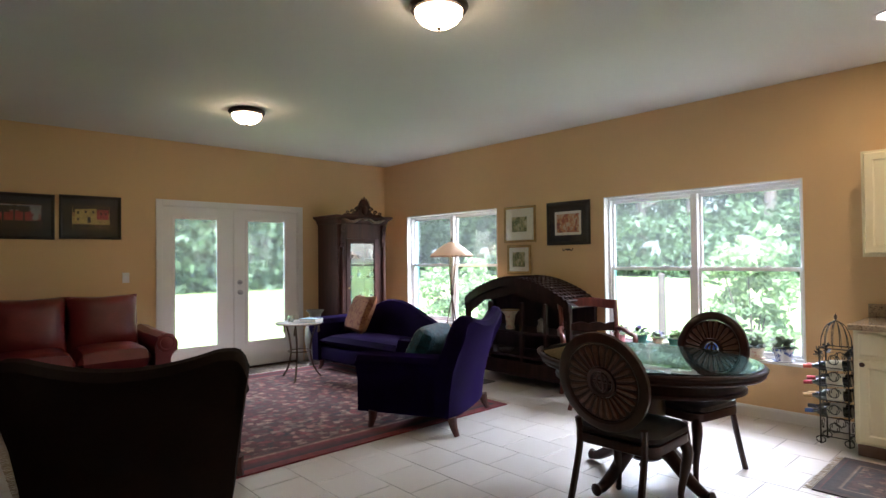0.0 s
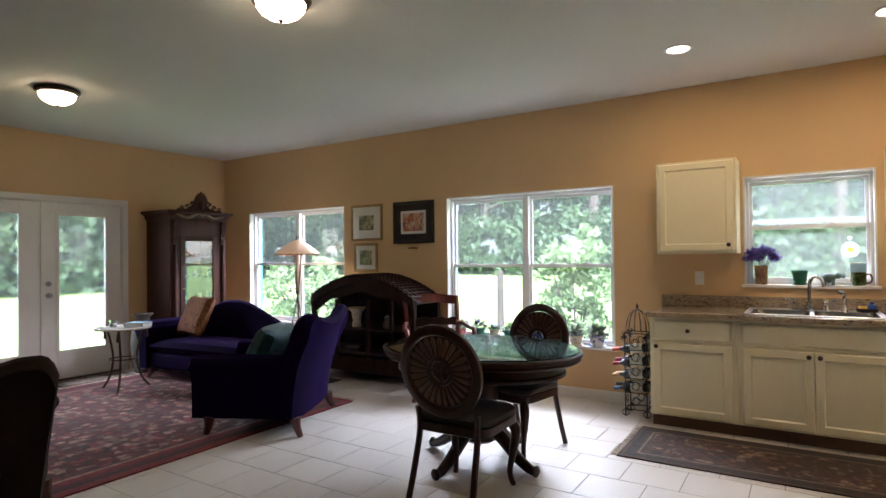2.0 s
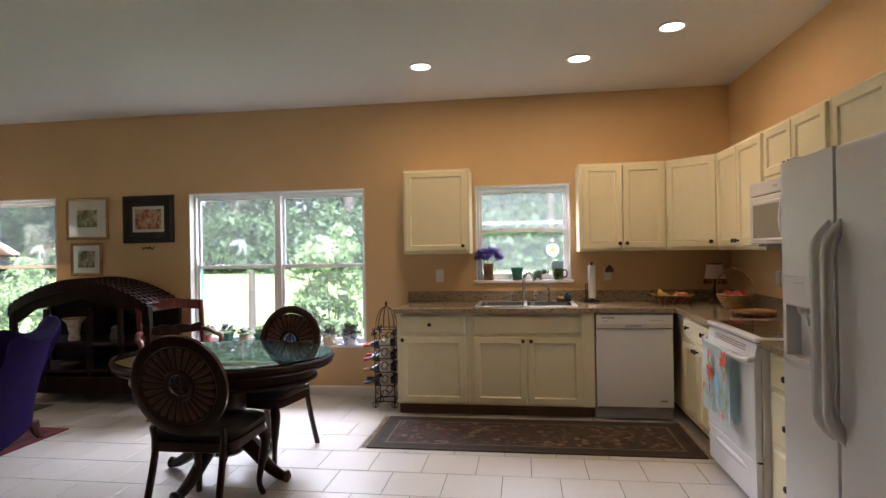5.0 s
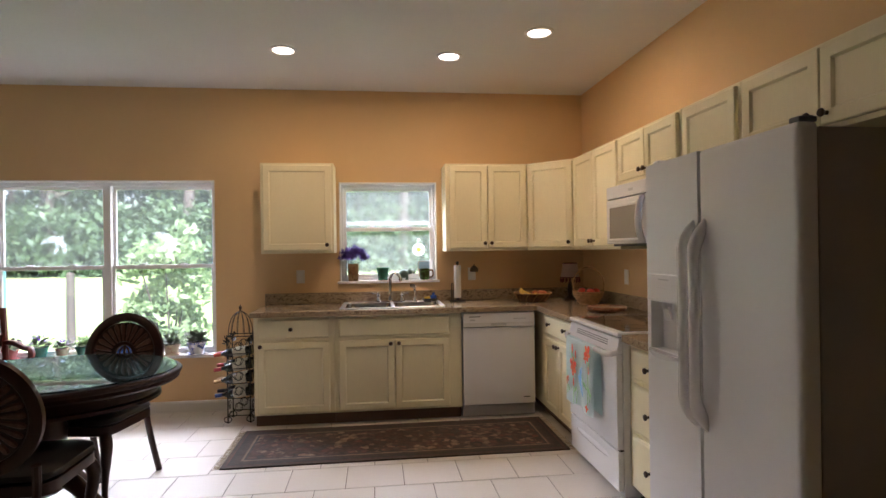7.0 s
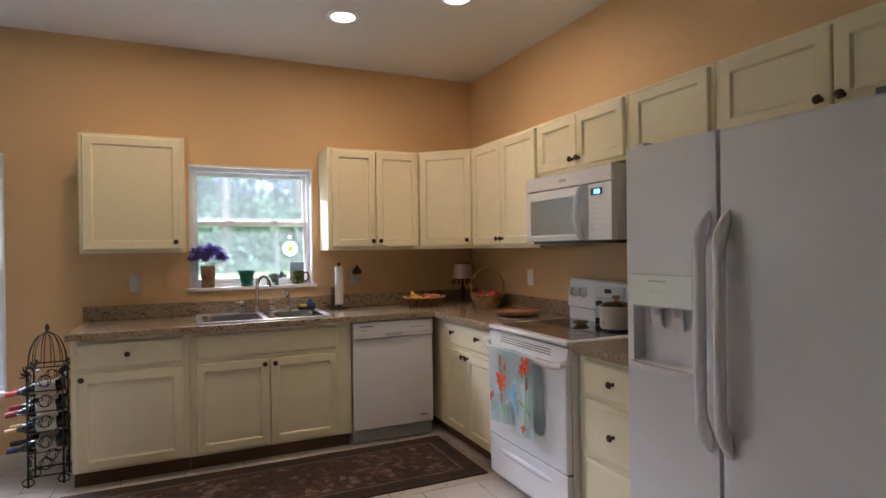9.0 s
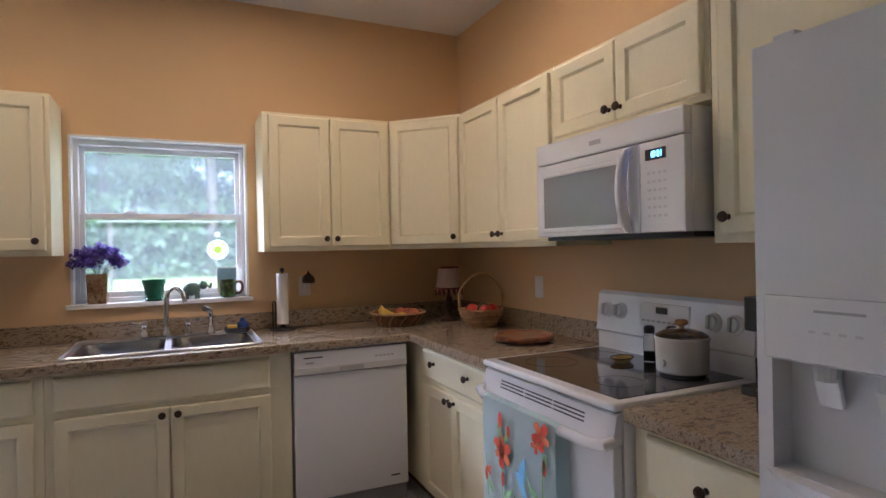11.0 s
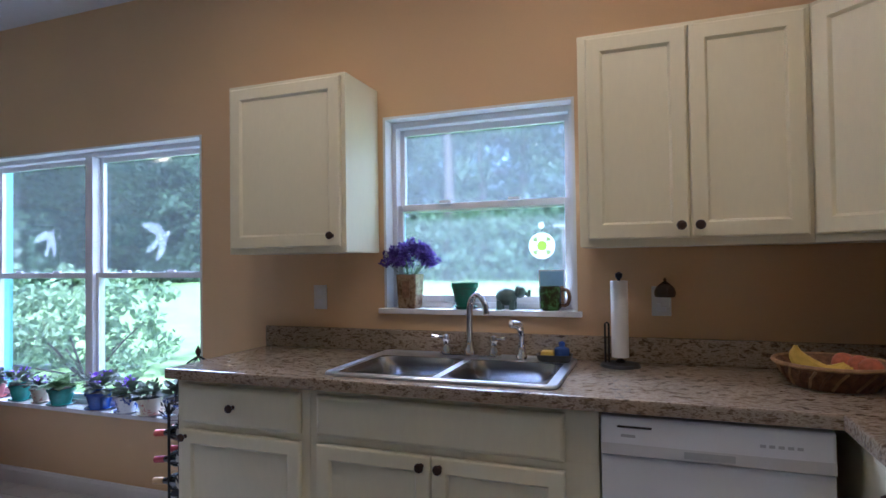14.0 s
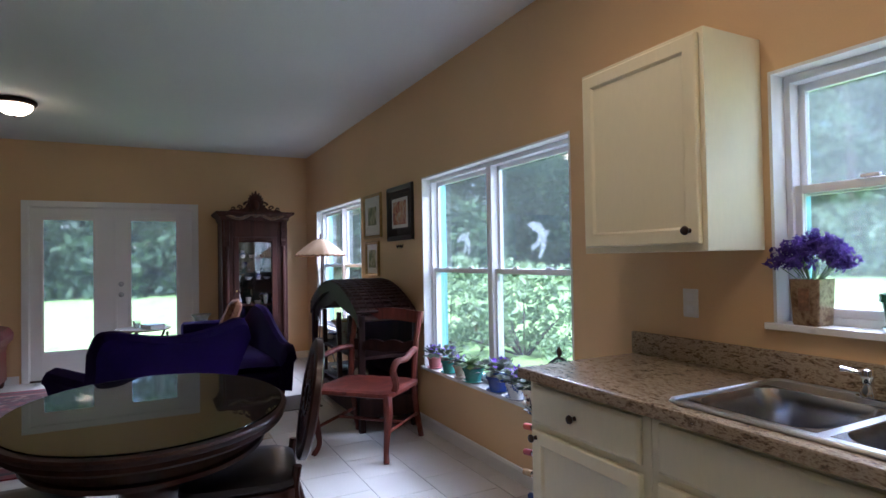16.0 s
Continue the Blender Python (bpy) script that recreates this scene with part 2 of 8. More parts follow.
def hazy(name, rough, veil):
    """Window glass misted with damp and dust."""
    m, n, l, b = shader(name)
    b.inputs["Transmission Weight"].default_value, b.inputs["IOR"].default_value = 1, 1.45
    noi = n.new("ShaderNodeTexNoise")
    noi.inputs["Scale"].default_value, noi.inputs["Detail"].default_value = 3.0, 4
    mr = n.new("ShaderNodeMapRange")
    mr.inputs["To Min"].default_value, mr.inputs["To Max"].default_value = rough * 0.4, rough * 1.6
    l.new(noi.outputs[0], mr.inputs[0])
    l.new(mr.outputs[0], b.inputs["Roughness"])
    tr, ms = n.new("ShaderNodeBsdfTranslucent"), n.new("ShaderNodeMixShader")
    tr.inputs[0].default_value = (0.9, 0.93, 0.92, 1)
    ms.inputs[0].default_value = veil
    l.new(b.outputs[0], ms.inputs[1])
    l.new(tr.outputs[0], ms.inputs[2])
    l.new(ms.outputs[0], n["Material Output"].inputs[0])
    return m


HAZE = hazy("misted_window_glass", 0.034, 0.018)
HAZE_WET = hazy("wet_misted_glass", 0.055, 0.055)
HAZE_DOOR = hazy("damp_door_glass", 0.05, 0.02)
HAZE_LOW = hazy("lightly_misted_window_glass", 0.02, 0.015)
BULB = glow("lit_frosted_glass", (1.0, 0.74, 0.42), DOME_GLOW)
CANGLOW = glow("lit_can_lens", (1.0, 0.93, 0.80), 2.0)
DISPLAY = glow("blue_clock_digits", (0.10, 0.45, 1.0), 2.5)
GRASS = speckled("lawn_grass", [(0.3, (0.07, 0.13, 0.03)), (0.6, (0.13, 0.22, 0.05)), (0.9, (0.22, 0.30, 0.09))], 2.0, 0.9)
TURQ = paint("turquoise_exterior_paint", (0.22, 0.55, 0.55), 0.6, var=0.06)
BARK = paint("grey_brown_bark", (0.045, 0.036, 0.028), 0.9, var=0.4, scale=4, grain=30, bump=0.8, depth=0.02, stretch=(1, 1, 0.2))
LEAF = foliage("tree_leaves", (0.026, 0.058, 0.028), (0.082, 0.138, 0.06), 0.4)
LEAF_L = foliage("shrub_leaves", (0.09, 0.15, 0.07), (0.22, 0.31, 0.14), 0.5)


# ---- mesh helpers ----
def bmn():
    return bmesh.new()


def box(bm, x0, x1, y0, y1, z0, z1, b=0.0, seg=2):
    x0, x1, y0, y1, z0, z1 = min(x0, x1), max(x0, x1), min(y0, y1), max(y0, y1), min(z0, z1), max(z0, z1)
    v = [bm.verts.new((x, y, z)) for x in (x0, x1) for y in (y0, y1) for z in (z0, z1)]
    f = [bm.faces.new([v[i] for i in q]) for q in ((0, 1, 3, 2), (4, 6, 7, 5), (0, 4, 5, 1), (2, 3, 7, 6), (0, 2, 6, 4), (1, 5, 7, 3))]
    if b:
        bmesh.ops.bevel(bm, geom=list({e for q in f for e in q.edges}), offset=b, segments=seg, affect="EDGES", profile=0.6)
    return bm


def loft(bm, rings, caps=True, loop=False, closed=True):
    rows = [[bm.verts.new(p) for p in r] for r in rings]
    pairs = list(zip(rows, rows[1:])) + ([(rows[-1], rows[0])] if loop else [])
    n = len(rows[0])
    for a, b in pairs:
        for i in range(n if closed else n - 1):
            j = (i + 1) % n
            bm.faces.new((a[i], a[j], b[j], b[i]))
    if caps and not loop and closed:
        bm.faces.new(rows[0][::-1])
        bm.faces.new(rows[-1])
    return bm


def circle(r, z, seg, cx=0, cy=0, sy=1.0):
    return [(cx + r * math.cos(2 * math.pi * i / seg), cy + sy * r * math.sin(2 * math.pi * i / seg), z) for i in range(seg)]


def lathe(bm, prof, seg=24, cx=0, cy=0, sy=1.0, caps=True):
    return loft(bm, [circle(max(r, 0.0004), z, seg, cx, cy, sy) for r, z in prof], caps)


def tube(bm, pts, r, seg=8, loop=False):
    pts = [Vector(p) for p in pts]
    rings, n = [], len(pts)
    up = None
    for i, p in enumerate(pts):
        a, b = (pts[i - 1], pts[(i + 1) % n]) if loop else (pts[max(i - 1, 0)], pts[min(i + 1, n - 1)])
        d = (b - a).normalized()
        if up is None:
            up = d.orthogonal().normalized()
        up = (up - d * up.dot(d)).normalized()
        side = d.cross(up)
        q = r[i] if isinstance(r, (list, tuple)) else r
        rings.append([p + q * (math.cos(2 * math.pi * k / seg) * up + math.sin(2 * math.pi * k / seg) * side) for k in range(seg)])
    return loft(bm, rings, True, loop)


def curve(pts, n=12):
    """Points of a smooth line through pts."""
    p = [Vector(q) for q in pts]
    p = [p[0] * 2 - p[1]] + p + [p[-1] * 2 - p[-2]]
    out = []
    for i in range(1, len(p) - 2):
        for k in range(n):
            t = k / n
            out.append(0.5 * (2 * p[i] + (p[i + 1] - p[i - 1]) * t + (2 * p[i - 1] - 5 * p[i] + 4 * p[i + 1] - p[i + 2]) * t * t + (3 * p[i] - p[i - 1] - 3 * p[i + 1] + p[i + 2]) * t ** 3))
    return out + [p[-2]]


def turn(bm, m):
    bm.transform(m)
    return bm


def part(name, bm, material, parent=None, label="", smooth=False, m=None):
    bmesh.ops.recalc_face_normals(bm, faces=bm.faces[:])
    me = bpy.data.meshes.new(name)
    bm.to_mesh(me)
    bm.free()
    me.materials.append(material)
    if smooth:
        for p in me.polygons:
            p.use_smooth = True
        me.set_sharp_from_angle(angle=radians(38))
    ob = new(name, me)
    ob.parent = parent
    if m is not None:
        ob.matrix_basis = m
    if label:
        ob["label"] = label
    return ob


def thing(name, label, category, m, group="", kind=""):
    e = new(name)
    e.matrix_basis = m
    e.empty_display_size = 0.1
    return tagged(e, label, category, group, kind)


def solid(name, label, category, bm, material, m=None, group="", kind="", smooth=False):
    return tagged(part(name, bm, material, None, "", smooth, m), label, category, group, kind)


def shared(name, me, parent, m):
    ob = new(name, me)
    ob.parent = parent
    ob.matrix_basis = m
    return ob


def leaf_mesh(rng, clumps, per, size, crad, flat=0.8):
    """Many small leaf blades gathered in clumps."""
    c = np.repeat(np.array(clumps), per, axis=0)
    n = len(c)
    d = rng.normal(size=(n, 3))
    d /= np.linalg.norm(d, axis=1)[:, None]
    c = c + d * crad * rng.uniform(0.3, 1.0, (n, 1)) * np.array([1, 1, flat])
    a = rng.normal(size=(n, 3))
    a /= np.linalg.norm(a, axis=1)[:, None]
    b = np.cross(a, rng.normal(size=(n, 3)))
    b /= np.linalg.norm(b, axis=1)[:, None]
    s = size * rng.uniform(0.6, 1.4, (n, 1))
    v = np.stack([c - a * s, c + b * s * 0.45, c + a * s, c - b * s * 0.45], 1).reshape(-1, 3)
    return v, np.arange(4 * n).reshape(-1, 4)


def leaf_part(name, v, f, material, parent, label=""):
    me = bpy.data.meshes.new(name)
    me.from_pydata(v.tolist(), [], f.tolist())
    me.materials.append(material)
    ob = new(name, me)
    ob.parent = parent
    if label:
        ob["label"] = label
    return ob


# ---- the shell of the room ----
XW, YS, ZC, TH = -9.055, -13.0, 2.826, 0.2
WIN1 = (-8.50, -6.70, 0.50, 2.018)
WIN2 = (-5.19, -3.35, 0.475, 2.018)
WINK = (-2.275, -1.395, 1.09, 2.0)
DOOR = (-3.25, -1.48, 0.0, 2.065)


def pierced(bm, along, u0, u1, z1, holes, d0, d1):
    """A wall from u0 to u1 with holes (u0, u1, z0, z1) through it; along 'x' or 'y'."""
    def slab(a, b, c, d):
        if b - a > 1e-4 and d - c > 1e-4:
            box(bm, a, b, d0, d1, c, d) if along == "x" else box(bm, d0, d1, a, b, c, d)
    at = u0
    for a, b, c, d in sorted(holes):
        slab(at, a, 0, z1)
        slab(a, b, 0, c)
        slab(a, b, d, z1)
        at = b
    slab(at, u1, 0, z1)
    return bm


solid("wall_north", "peach painted interior wall with three windows", "wall", pierced(bmn(), "x", XW - TH, TH, ZC, [WIN1, WIN2, WINK], 0, TH), WALL, kind="structure")
solid("wall_west", "peach painted wall with white french doors", "wall", pierced(bmn(), "y", YS, 0, ZC, [DOOR], XW - TH, XW), WALL, kind="structure")
solid("wall_east", "peach painted wall behind the kitchen cabinets", "wall", box(bmn(), 0, TH, YS, 0, 0, ZC), WALL, kind="structure")
# unseen closing wall, placed far south so less light bounces back
solid("wall_south", "unseen peach wall closing the room, set far back to cut bounced light", "wall", box(bmn(), XW - TH, TH, YS - TH, YS, 0, ZC), WALL, kind="structure")
solid("ceiling", "white textured flat ceiling", "ceiling", box(bmn(), XW - TH, TH, YS - TH, TH, ZC, ZC + 0.2), CEIL, kind="structure")
floor = solid("floor", "cream square floor tiles in running bond with grey grout", "floor", box(bmn(), XW - TH, TH, YS - TH, TH, -0.2, -0.003), GROUT, kind="structure")


def baseboards():
    bm = bmn()
    prof = [(0, 0), (0.014, 0), (0.014, 0.075), (0.008, 0.092), (0, 0.095)]
    def run(a, b, n):
        a, b, n = Vector((*a, 0)), Vector((*b, 0)), Vector((*n, 0))
        loft(bm, [[p + n * o + Vector((0, 0, z)) for o, z in prof] for p in (a, b)])
    run((XW, 0), (-2.93, 0), (0, -1))
    run((XW, -1.40), (XW, -0.014), (1, 0))
    run((XW, YS), (XW, -3.33), (1, 0))
    run((XW, YS), (0, YS), (0, 1))
    run((0, YS), (0, -3.75), (-1, 0))
    solid("baseboard", "white painted wooden baseboard along the walls", "baseboard", bm, WHITE, kind="structure")


baseboards()


def window(name, x0, x1, z0, z1, units, mid, label, sill_out):
    w = thing(name, label, "window", pose((x0 + x1) / 2, 0, z0), kind="structure")
    hw, h = (x1 - x0) / 2, z1 - z0
    # plaster returns
    bm = bmn()
    box(bm, -hw, -hw + 0.012, -0.003, 0.15, 0.02, h)
    box(bm, hw - 0.012, hw, -0.003, 0.15, 0.02, h)
    box(bm, -hw + 0.012, hw - 0.012, -0.003, 0.15, h - 0.012, h)
    part("reveal", bm, WHITE, w)
    bm = box(bmn(), -hw - sill_out, hw + sill_out, -0.03, -0.001, -0.004, 0.02, 0.004)
    box(bm, -hw + 0.001, hw - 0.001, -0.001, 0.15, -0.0, 0.02)
    part("window_sill", bm, MARBLE, w, "white marble sill")
    bm = box(bmn(), -hw, -hw + 0.015, 0.151, 0.215, 0.0, h)
    box(bm, hw - 0.015, hw, 0.151, 0.215, 0.0, h)
    part("outer_jamb", bm, TURQ, w, "turquoise painted outer jamb")
    a, b = -hw + 0.012, hw - 0.012
    fr = part("window_frame", box(box(box(box(bmn(), a, a + 0.022, 0.07, 0.15, 0.02, h - 0.012, 0.003), b - 0.022, b, 0.07, 0.15, 0.02, h - 0.012, 0.003),
              a + 0.022, b - 0.022, 0.07, 0.15, 0.02, 0.045, 0.003), a + 0.022, b - 0.022, 0.07, 0.15, h - 0.04, h - 0.012, 0.003), VINYL, w)
    if units == 2:
        part("mullion", box(bmn(), -0.03, 0.03, 0.065, 0.15, 0.045, h - 0.04, 0.003), VINYL, w)
    m = mid - z0
    for i in range(units):
        u0 = a + 0.022 if i == 0 else 0.03
        u1 = -0.03 if units == 2 and i == 0 else b - 0.022
        for nm, c, d, y in (("lower_sash", 0.045, m + 0.018, 0.085), ("upper_sash", m - 0.018, h - 0.04, 0.118)):
            s = 0.024
            bm = box(bmn(), u0, u0 + s, y, y + 0.028, c, d, 0.003)
            box(bm, u1 - s, u1, y, y + 0.028, c, d, 0.003)
            box(bm, u0 + s, u1 - s, y, y + 0.028, c, c + s + 0.006, 0.003)
            box(bm, u0 + s, u1 - s, y, y + 0.028, d - s - 0.006, d, 0.003)
            sash = part(nm, bm, VINYL, w)
            g = part("pane", box(bmn(), u0 + s, u1 - s, y + 0.011, y + 0.015, c + s, d - s), HAZE_WET if units == 1 else HAZE if nm == "upper_sash" else HAZE_LOW, sash)
            g.visible_shadow = False
        for u in (0.3, 0.7):
            x = u0 + (u1 - u0) * u
            part("sash_lock", box(bmn(), x - 0.028, x + 0.028, 0.07, 0.086, m + 0.018, m + 0.03, 0.003), VINYL, w)
    return w


window("window_1", *WIN1, 2, 1.295, "white vinyl twin sash window with marble sill", 0.015)
window("window_2", *WIN2, 2, 1.265, "white vinyl twin sash window above potted violets", 0.015)
window("window_3", *WINK, 1, 1.575, "white vinyl single sash window above the kitchen sink", 0.02)


def french_doors():
    y0, y1, z1 = DOOR[0], DOOR[1], DOOR[3]
    d = thing("door_1", "white glazed double french doors, closed", "door", pose(XW, 0, 0), kind="structure")
    c = 0.058
    bm = box(bmn(), 0.001, 0.018, y0 - c, y0 + 0.012, 0, z1 + c, 0.004)
    box(bm, 0.001, 0.018, y1 - 0.012, y1 + c, 0, z1 + c, 0.004)
    box(bm, 0.001, 0.018, y0 + 0.012, y1 - 0.012, z1 - 0.012, z1 + c, 0.004)
    part("casing", bm, WHITE, d)
    bm = box(bmn(), -TH, 0.001, y0, y0 + 0.02, 0, z1)
    box(bm, -TH, 0.001, y1 - 0.02, y1, 0, z1)
    box(bm, -TH, 0.001, y0 + 0.02, y1 - 0.02, z1 - 0.02, z1)
    part("jamb", bm, WHITE, d)
    part("threshold", box(bmn(), -TH, 0.01, y0 + 0.02, y1 - 0.02, -0.003, 0.02, 0.004), BRONZE, d, "dark metal threshold")
    mid = (y0 + y1) / 2
    for s, a, b, l0, l1 in ((0, y0 + 0.022, mid - 0.002, -3.105, -2.585), (1, mid + 0.002, y1 - 0.022, -2.205, -1.675)):
        bm = box(bmn(), -0.06, -0.016, a, l0, 0.022, z1 - 0.022, 0.002)
        box(bm, -0.06, -0.016, l1, b, 0.022, z1 - 0.022, 0.002)
        box(bm, -0.06, -0.016, l0, l1, 0.022, 0.335, 0.002)
        box(bm, -0.06, -0.016, l0, l1, 1.908, z1 - 0.022, 0.002)
        leaf = part("door_leaf", bm, WHITE, d)
        bm = bmn()
        for q in ((l0 - 0.025, l0 + 0.012, 0.31, 1.933), (l1 - 0.012, l1 + 0.025, 0.31, 1.933), (l0 + 0.012, l1 - 0.012, 0.31, 0.347), (l0 + 0.012, l1 - 0.012, 1.896, 1.933)):
            box(bm, -0.016, -0.006, q[0], q[1], q[2], q[3], 0.004)
        part("glazing_bead", bm, WHITE, leaf)
        g = part("pane", box(bmn(), -0.042, -0.036, l0, l1, 0.335, 1.908), HAZE_DOOR, leaf)
        g.visible_shadow = False
        if s:
            part("astragal", box(bmn(), -0.016, -0.004, mid - 0.02, mid + 0.018, 0.022, z1 - 0.022, 0.003), WHITE, leaf)
            for z, r, nm in ((0.985, 0.028, "door_knob"), (1.115, 0.02, "deadbolt")):
                bm = lathe(bmn(), [(0.031, 0), (0.031, 0.006), (0.012, 0.01), (0.012, 0.03), (r, 0.036), (r, 0.05), (r * 0.6, 0.058), (0, 0.06)], 16)
                part(nm, turn(bm, pose(-0.016, mid + 0.06, z, 0, 90, 0)), PLASTIC_G, leaf, "satin nickel " + nm.replace("_", " "), True)


french_doors()


def switch_plate(name, label, m, toggles=1, kind="outlet"):
    s = thing(name, label, "switch" if kind != "outlet" else "outlet", m)
    part("plate", box(bmn(), -0.036, 0.036, -0.006, -0.0005, -0.058, 0.058, 0.003), WHITE, s)
    for z in ((-0.025, 0.025) if kind == "outlet" else (0,)):
        part("socket" if kind == "outlet" else "toggle", box(bmn(), -0.017, 0.017, -0.0095, -0.006, z - 0.016, z + 0.016, 0.002), VINYL, s)
    return s


switch_plate("light_switch", "white light switch beside the french doors", pose(XW, -3.62, 1.21, 0, 0, 90), kind="switch")
switch_plate("wall_outlet", "white double wall outlet above the counter", pose(-2.621, 0, 1.157))
switch_plate("wall_outlet", "white double wall outlet above the counter", pose(-1.073, 0, 1.155))
switch_plate("wall_outlet", "white double wall outlet beside the stove", pose(0, -0.929, 1.148, 0, 0, -90))


# ---- ceiling lamps ----
def can_light(x, y):
    c = thing("recessed_light", "white recessed can light, switched on", "ceiling light", pose(x, y, ZC), "recessed lights over the kitchen")
    part("trim_ring", lathe(bmn(), [(0.098, 0.0), (0.098, -0.006), (0.078, -0.011), (0.07, -0.002)], 32, caps=False), WHITE, c, smooth=True)
    part("lens", lathe(bmn(), [(0.07, -0.001), (0.07, -0.004)], 24), CANGLOW, c, "glowing lens")
    lamp = new("lamp", bpy.data.lights.new("lamp", "AREA"))
    lamp.data.shape, lamp.data.size, lamp.data.energy, lamp.data.color, lamp.data.spread = "DISK", 0.13, CAN_POWER, WARM, radians(178)
    lamp.parent = c
    lamp.matrix_basis = pose(0, 0, -0.012)


for x, y in ((-2.59, -1.02), (-1.39, -0.98), (-0.85, -1.49)):
    can_light(x, y)


def dome_light(x, y):
    c = thing("dome_light", "bronze flush ceiling light with frosted bowl, lit", "ceiling light", pose(x, y, ZC), "dome lights over the living area")
    part("base", lathe(bmn(), [(0.15, 0), (0.165, -0.01), (0.168, -0.026), (0.155, -0.045), (0.138, -0.05)], 40, caps=False), BRONZE, c, "dark bronze base", True)
    part("bowl", lathe(bmn(), [(0.136, -0.045), (0.13, -0.075), (0.108, -0.103), (0.075, -0.124), (0.035, -0.135), (0.0, -0.138)], 40, caps=False), BULB, c, "glowing frosted glass bowl", True)
    part("finial", lathe(bmn(), [(0.012, -0.136), (0.014, -0.144), (0.008, -0.152), (0, -0.156)], 12), BRONZE, c, "bronze finial", True)


dome_light(-4.28, -3.15)
dome_light(-7.15, -3.03)


# ---- kitchen cabinets ----
def door_mesh(x0, x1, z0, z1, y, rail=0.05, t=0.02):
    def ring(i, d):
        return [(x0 + i, y - d, z0 + i), (x1 - i, y - d, z0 + i), (x1 - i, y - d, z1 - i), (x0 + i, y - d, z1 - i)]
    if rail:
        return loft(bmn(), [ring(0, 0), ring(0, t - 0.006), ring(0.002, t - 0.002), ring(0.006, t), ring(rail, t), ring(rail + 0.003, t - 0.003), ring(rail + 0.009, t - 0.011)])
    return loft(bmn(), [ring(0, 0), ring(0, t - 0.009), ring(0.006, t - 0.003), ring(0.013, t)])


def knob_mesh():
    return lathe(bmn(), [(0.009, 0), (0.007, 0.008), (0.0065, 0.014), (0.013, 0.018), (0.0165, 0.024), (0.014, 0.03), (0.006, 0.033), (0, 0.0335)], 14)


def front(parent, name, x0, x1, z0, z1, y, knobs, rail=0.05):
    d = part(name, door_mesh(x0, x1, z0, z1, y, rail), CREAM, parent)
    for kx, kz in knobs:
        part("knob", turn(knob_mesh(), pose(kx, y - 0.02, kz, 90, 0, 0)), BRONZE, d, "dark bronze knob", True)


def base_cabinet(label, m, w, fronts, h=0.872, d=0.60, toe=0.10):
    c = thing("base_cabinet", label, "cabinet", m, "kitchen base cabinets")
    if "sink" in label:
        bm = box(bmn(), 0.0005, w - 0.0005, -d, -0.004, toe, 0.70)
        part("front_rail", box(bmn(), 0.0005, w - 0.0005, -d, -d + 0.018, 0.7005, h), CREAM, c)
        for x in (0.0005, w - 0.02):
            part("side_panel", box(bmn(), x, x + 0.0195, -d + 0.0185, -0.004, 0.7005, h), CREAM, c)
    else:
        bm = box(bmn(), 0.0005, w - 0.0005, -d, -0.004, toe, h, 0.001)
    part("body", bm, CREAM, c)
    part("toe_kick", box(bmn(), 0.0005, w - 0.0005, -d + 0.07, -0.01, 0.0, toe), TOEK, c, "dark brown toe kick")
    for f in fronts:
        front(c, *f[:1], *f[1:5], -d - 0.001, f[5], f[6] if len(f) > 6 else 0.05)
    return c


Z0, Z1, ZD0, ZD1 = 0.115, 0.672, 0.70, 0.848
base_cabinet("cream painted base cabinet with one door and drawer", pose(-2.91, 0, 0), 0.62, [
    ("drawer", 0.03, 0.585, ZD0, ZD1, [(0.288, 0.775)], 0), ("door", 0.03, 0.585, Z0, Z1, [(0.055, 0.645)])])
base_cabinet("cream painted sink base cabinet with two doors", pose(-2.289, 0, 0), 1.022, [
    ("false_drawer", 0.035, 0.92, ZD0, ZD1, [], 0), ("door", 0.035, 0.4745, Z0, Z1, [(0.445, 0.64)]), ("door", 0.4795, 0.92, Z0, Z1, [(0.51, 0.64)])])
corner = base_cabinet("cream painted base cabinet in the kitchen corner", pose(0, -0.001, 0, 0, 0, -90), 1.476, [
    ("drawer", 0.745, 1.435, ZD0, ZD1, [(0.90, 0.79), (1.265, 0.79)], 0), ("door", 0.745, 1.087, Z0, Z1, [(1.06, 0.645)]), ("door", 1.092, 1.435, Z0, Z1, [(1.12, 0.645)])])
base_cabinet("cream painted base cabinet with three drawers", pose(0, -2.250, 0, 0, 0, -90), 0.452, [
    ("drawer", 0.055, 0.435, 0.69, ZD1, [(0.255, 0.77)], 0), ("drawer", 0.055, 0.435, 0.415, 0.665, [(0.255, 0.54)], 0), ("drawer", 0.055, 0.435, Z0, 0.39, [(0.255, 0.26)], 0)])


def wall_cabinet(label, m, w, h, fronts, d=0.305, lip=True):
    c = thing("wall_cabinet", label, "cabinet", m, "kitchen wall cabinets")
    part("body", box(bmn(), 0.0005, w - 0.0005, -d, -0.002, 0, h, 0.0015), CREAM, c)
    for f in fronts:
        front(c, "door", *f[:4], -d - 0.001, f[4])
    return c


ZU, HU = 1.367, 0.76
wall_cabinet("cream painted wall cabinet with one door", pose(-2.902, 0, ZU), 0.602, HU, [(0.02, 0.582, 0.025, HU - 0.018, [(0.545, 0.07)])])
wall_cabinet("cream painted wall cabinet with two doors", pose(-1.346, 0, ZU), 0.726, HU, [
    (0.03, 0.362, 0.025, HU - 0.018, [(0.336, 0.066)]), (0.368, 0.71, 0.025, HU - 0.018, [(0.394, 0.066)])])


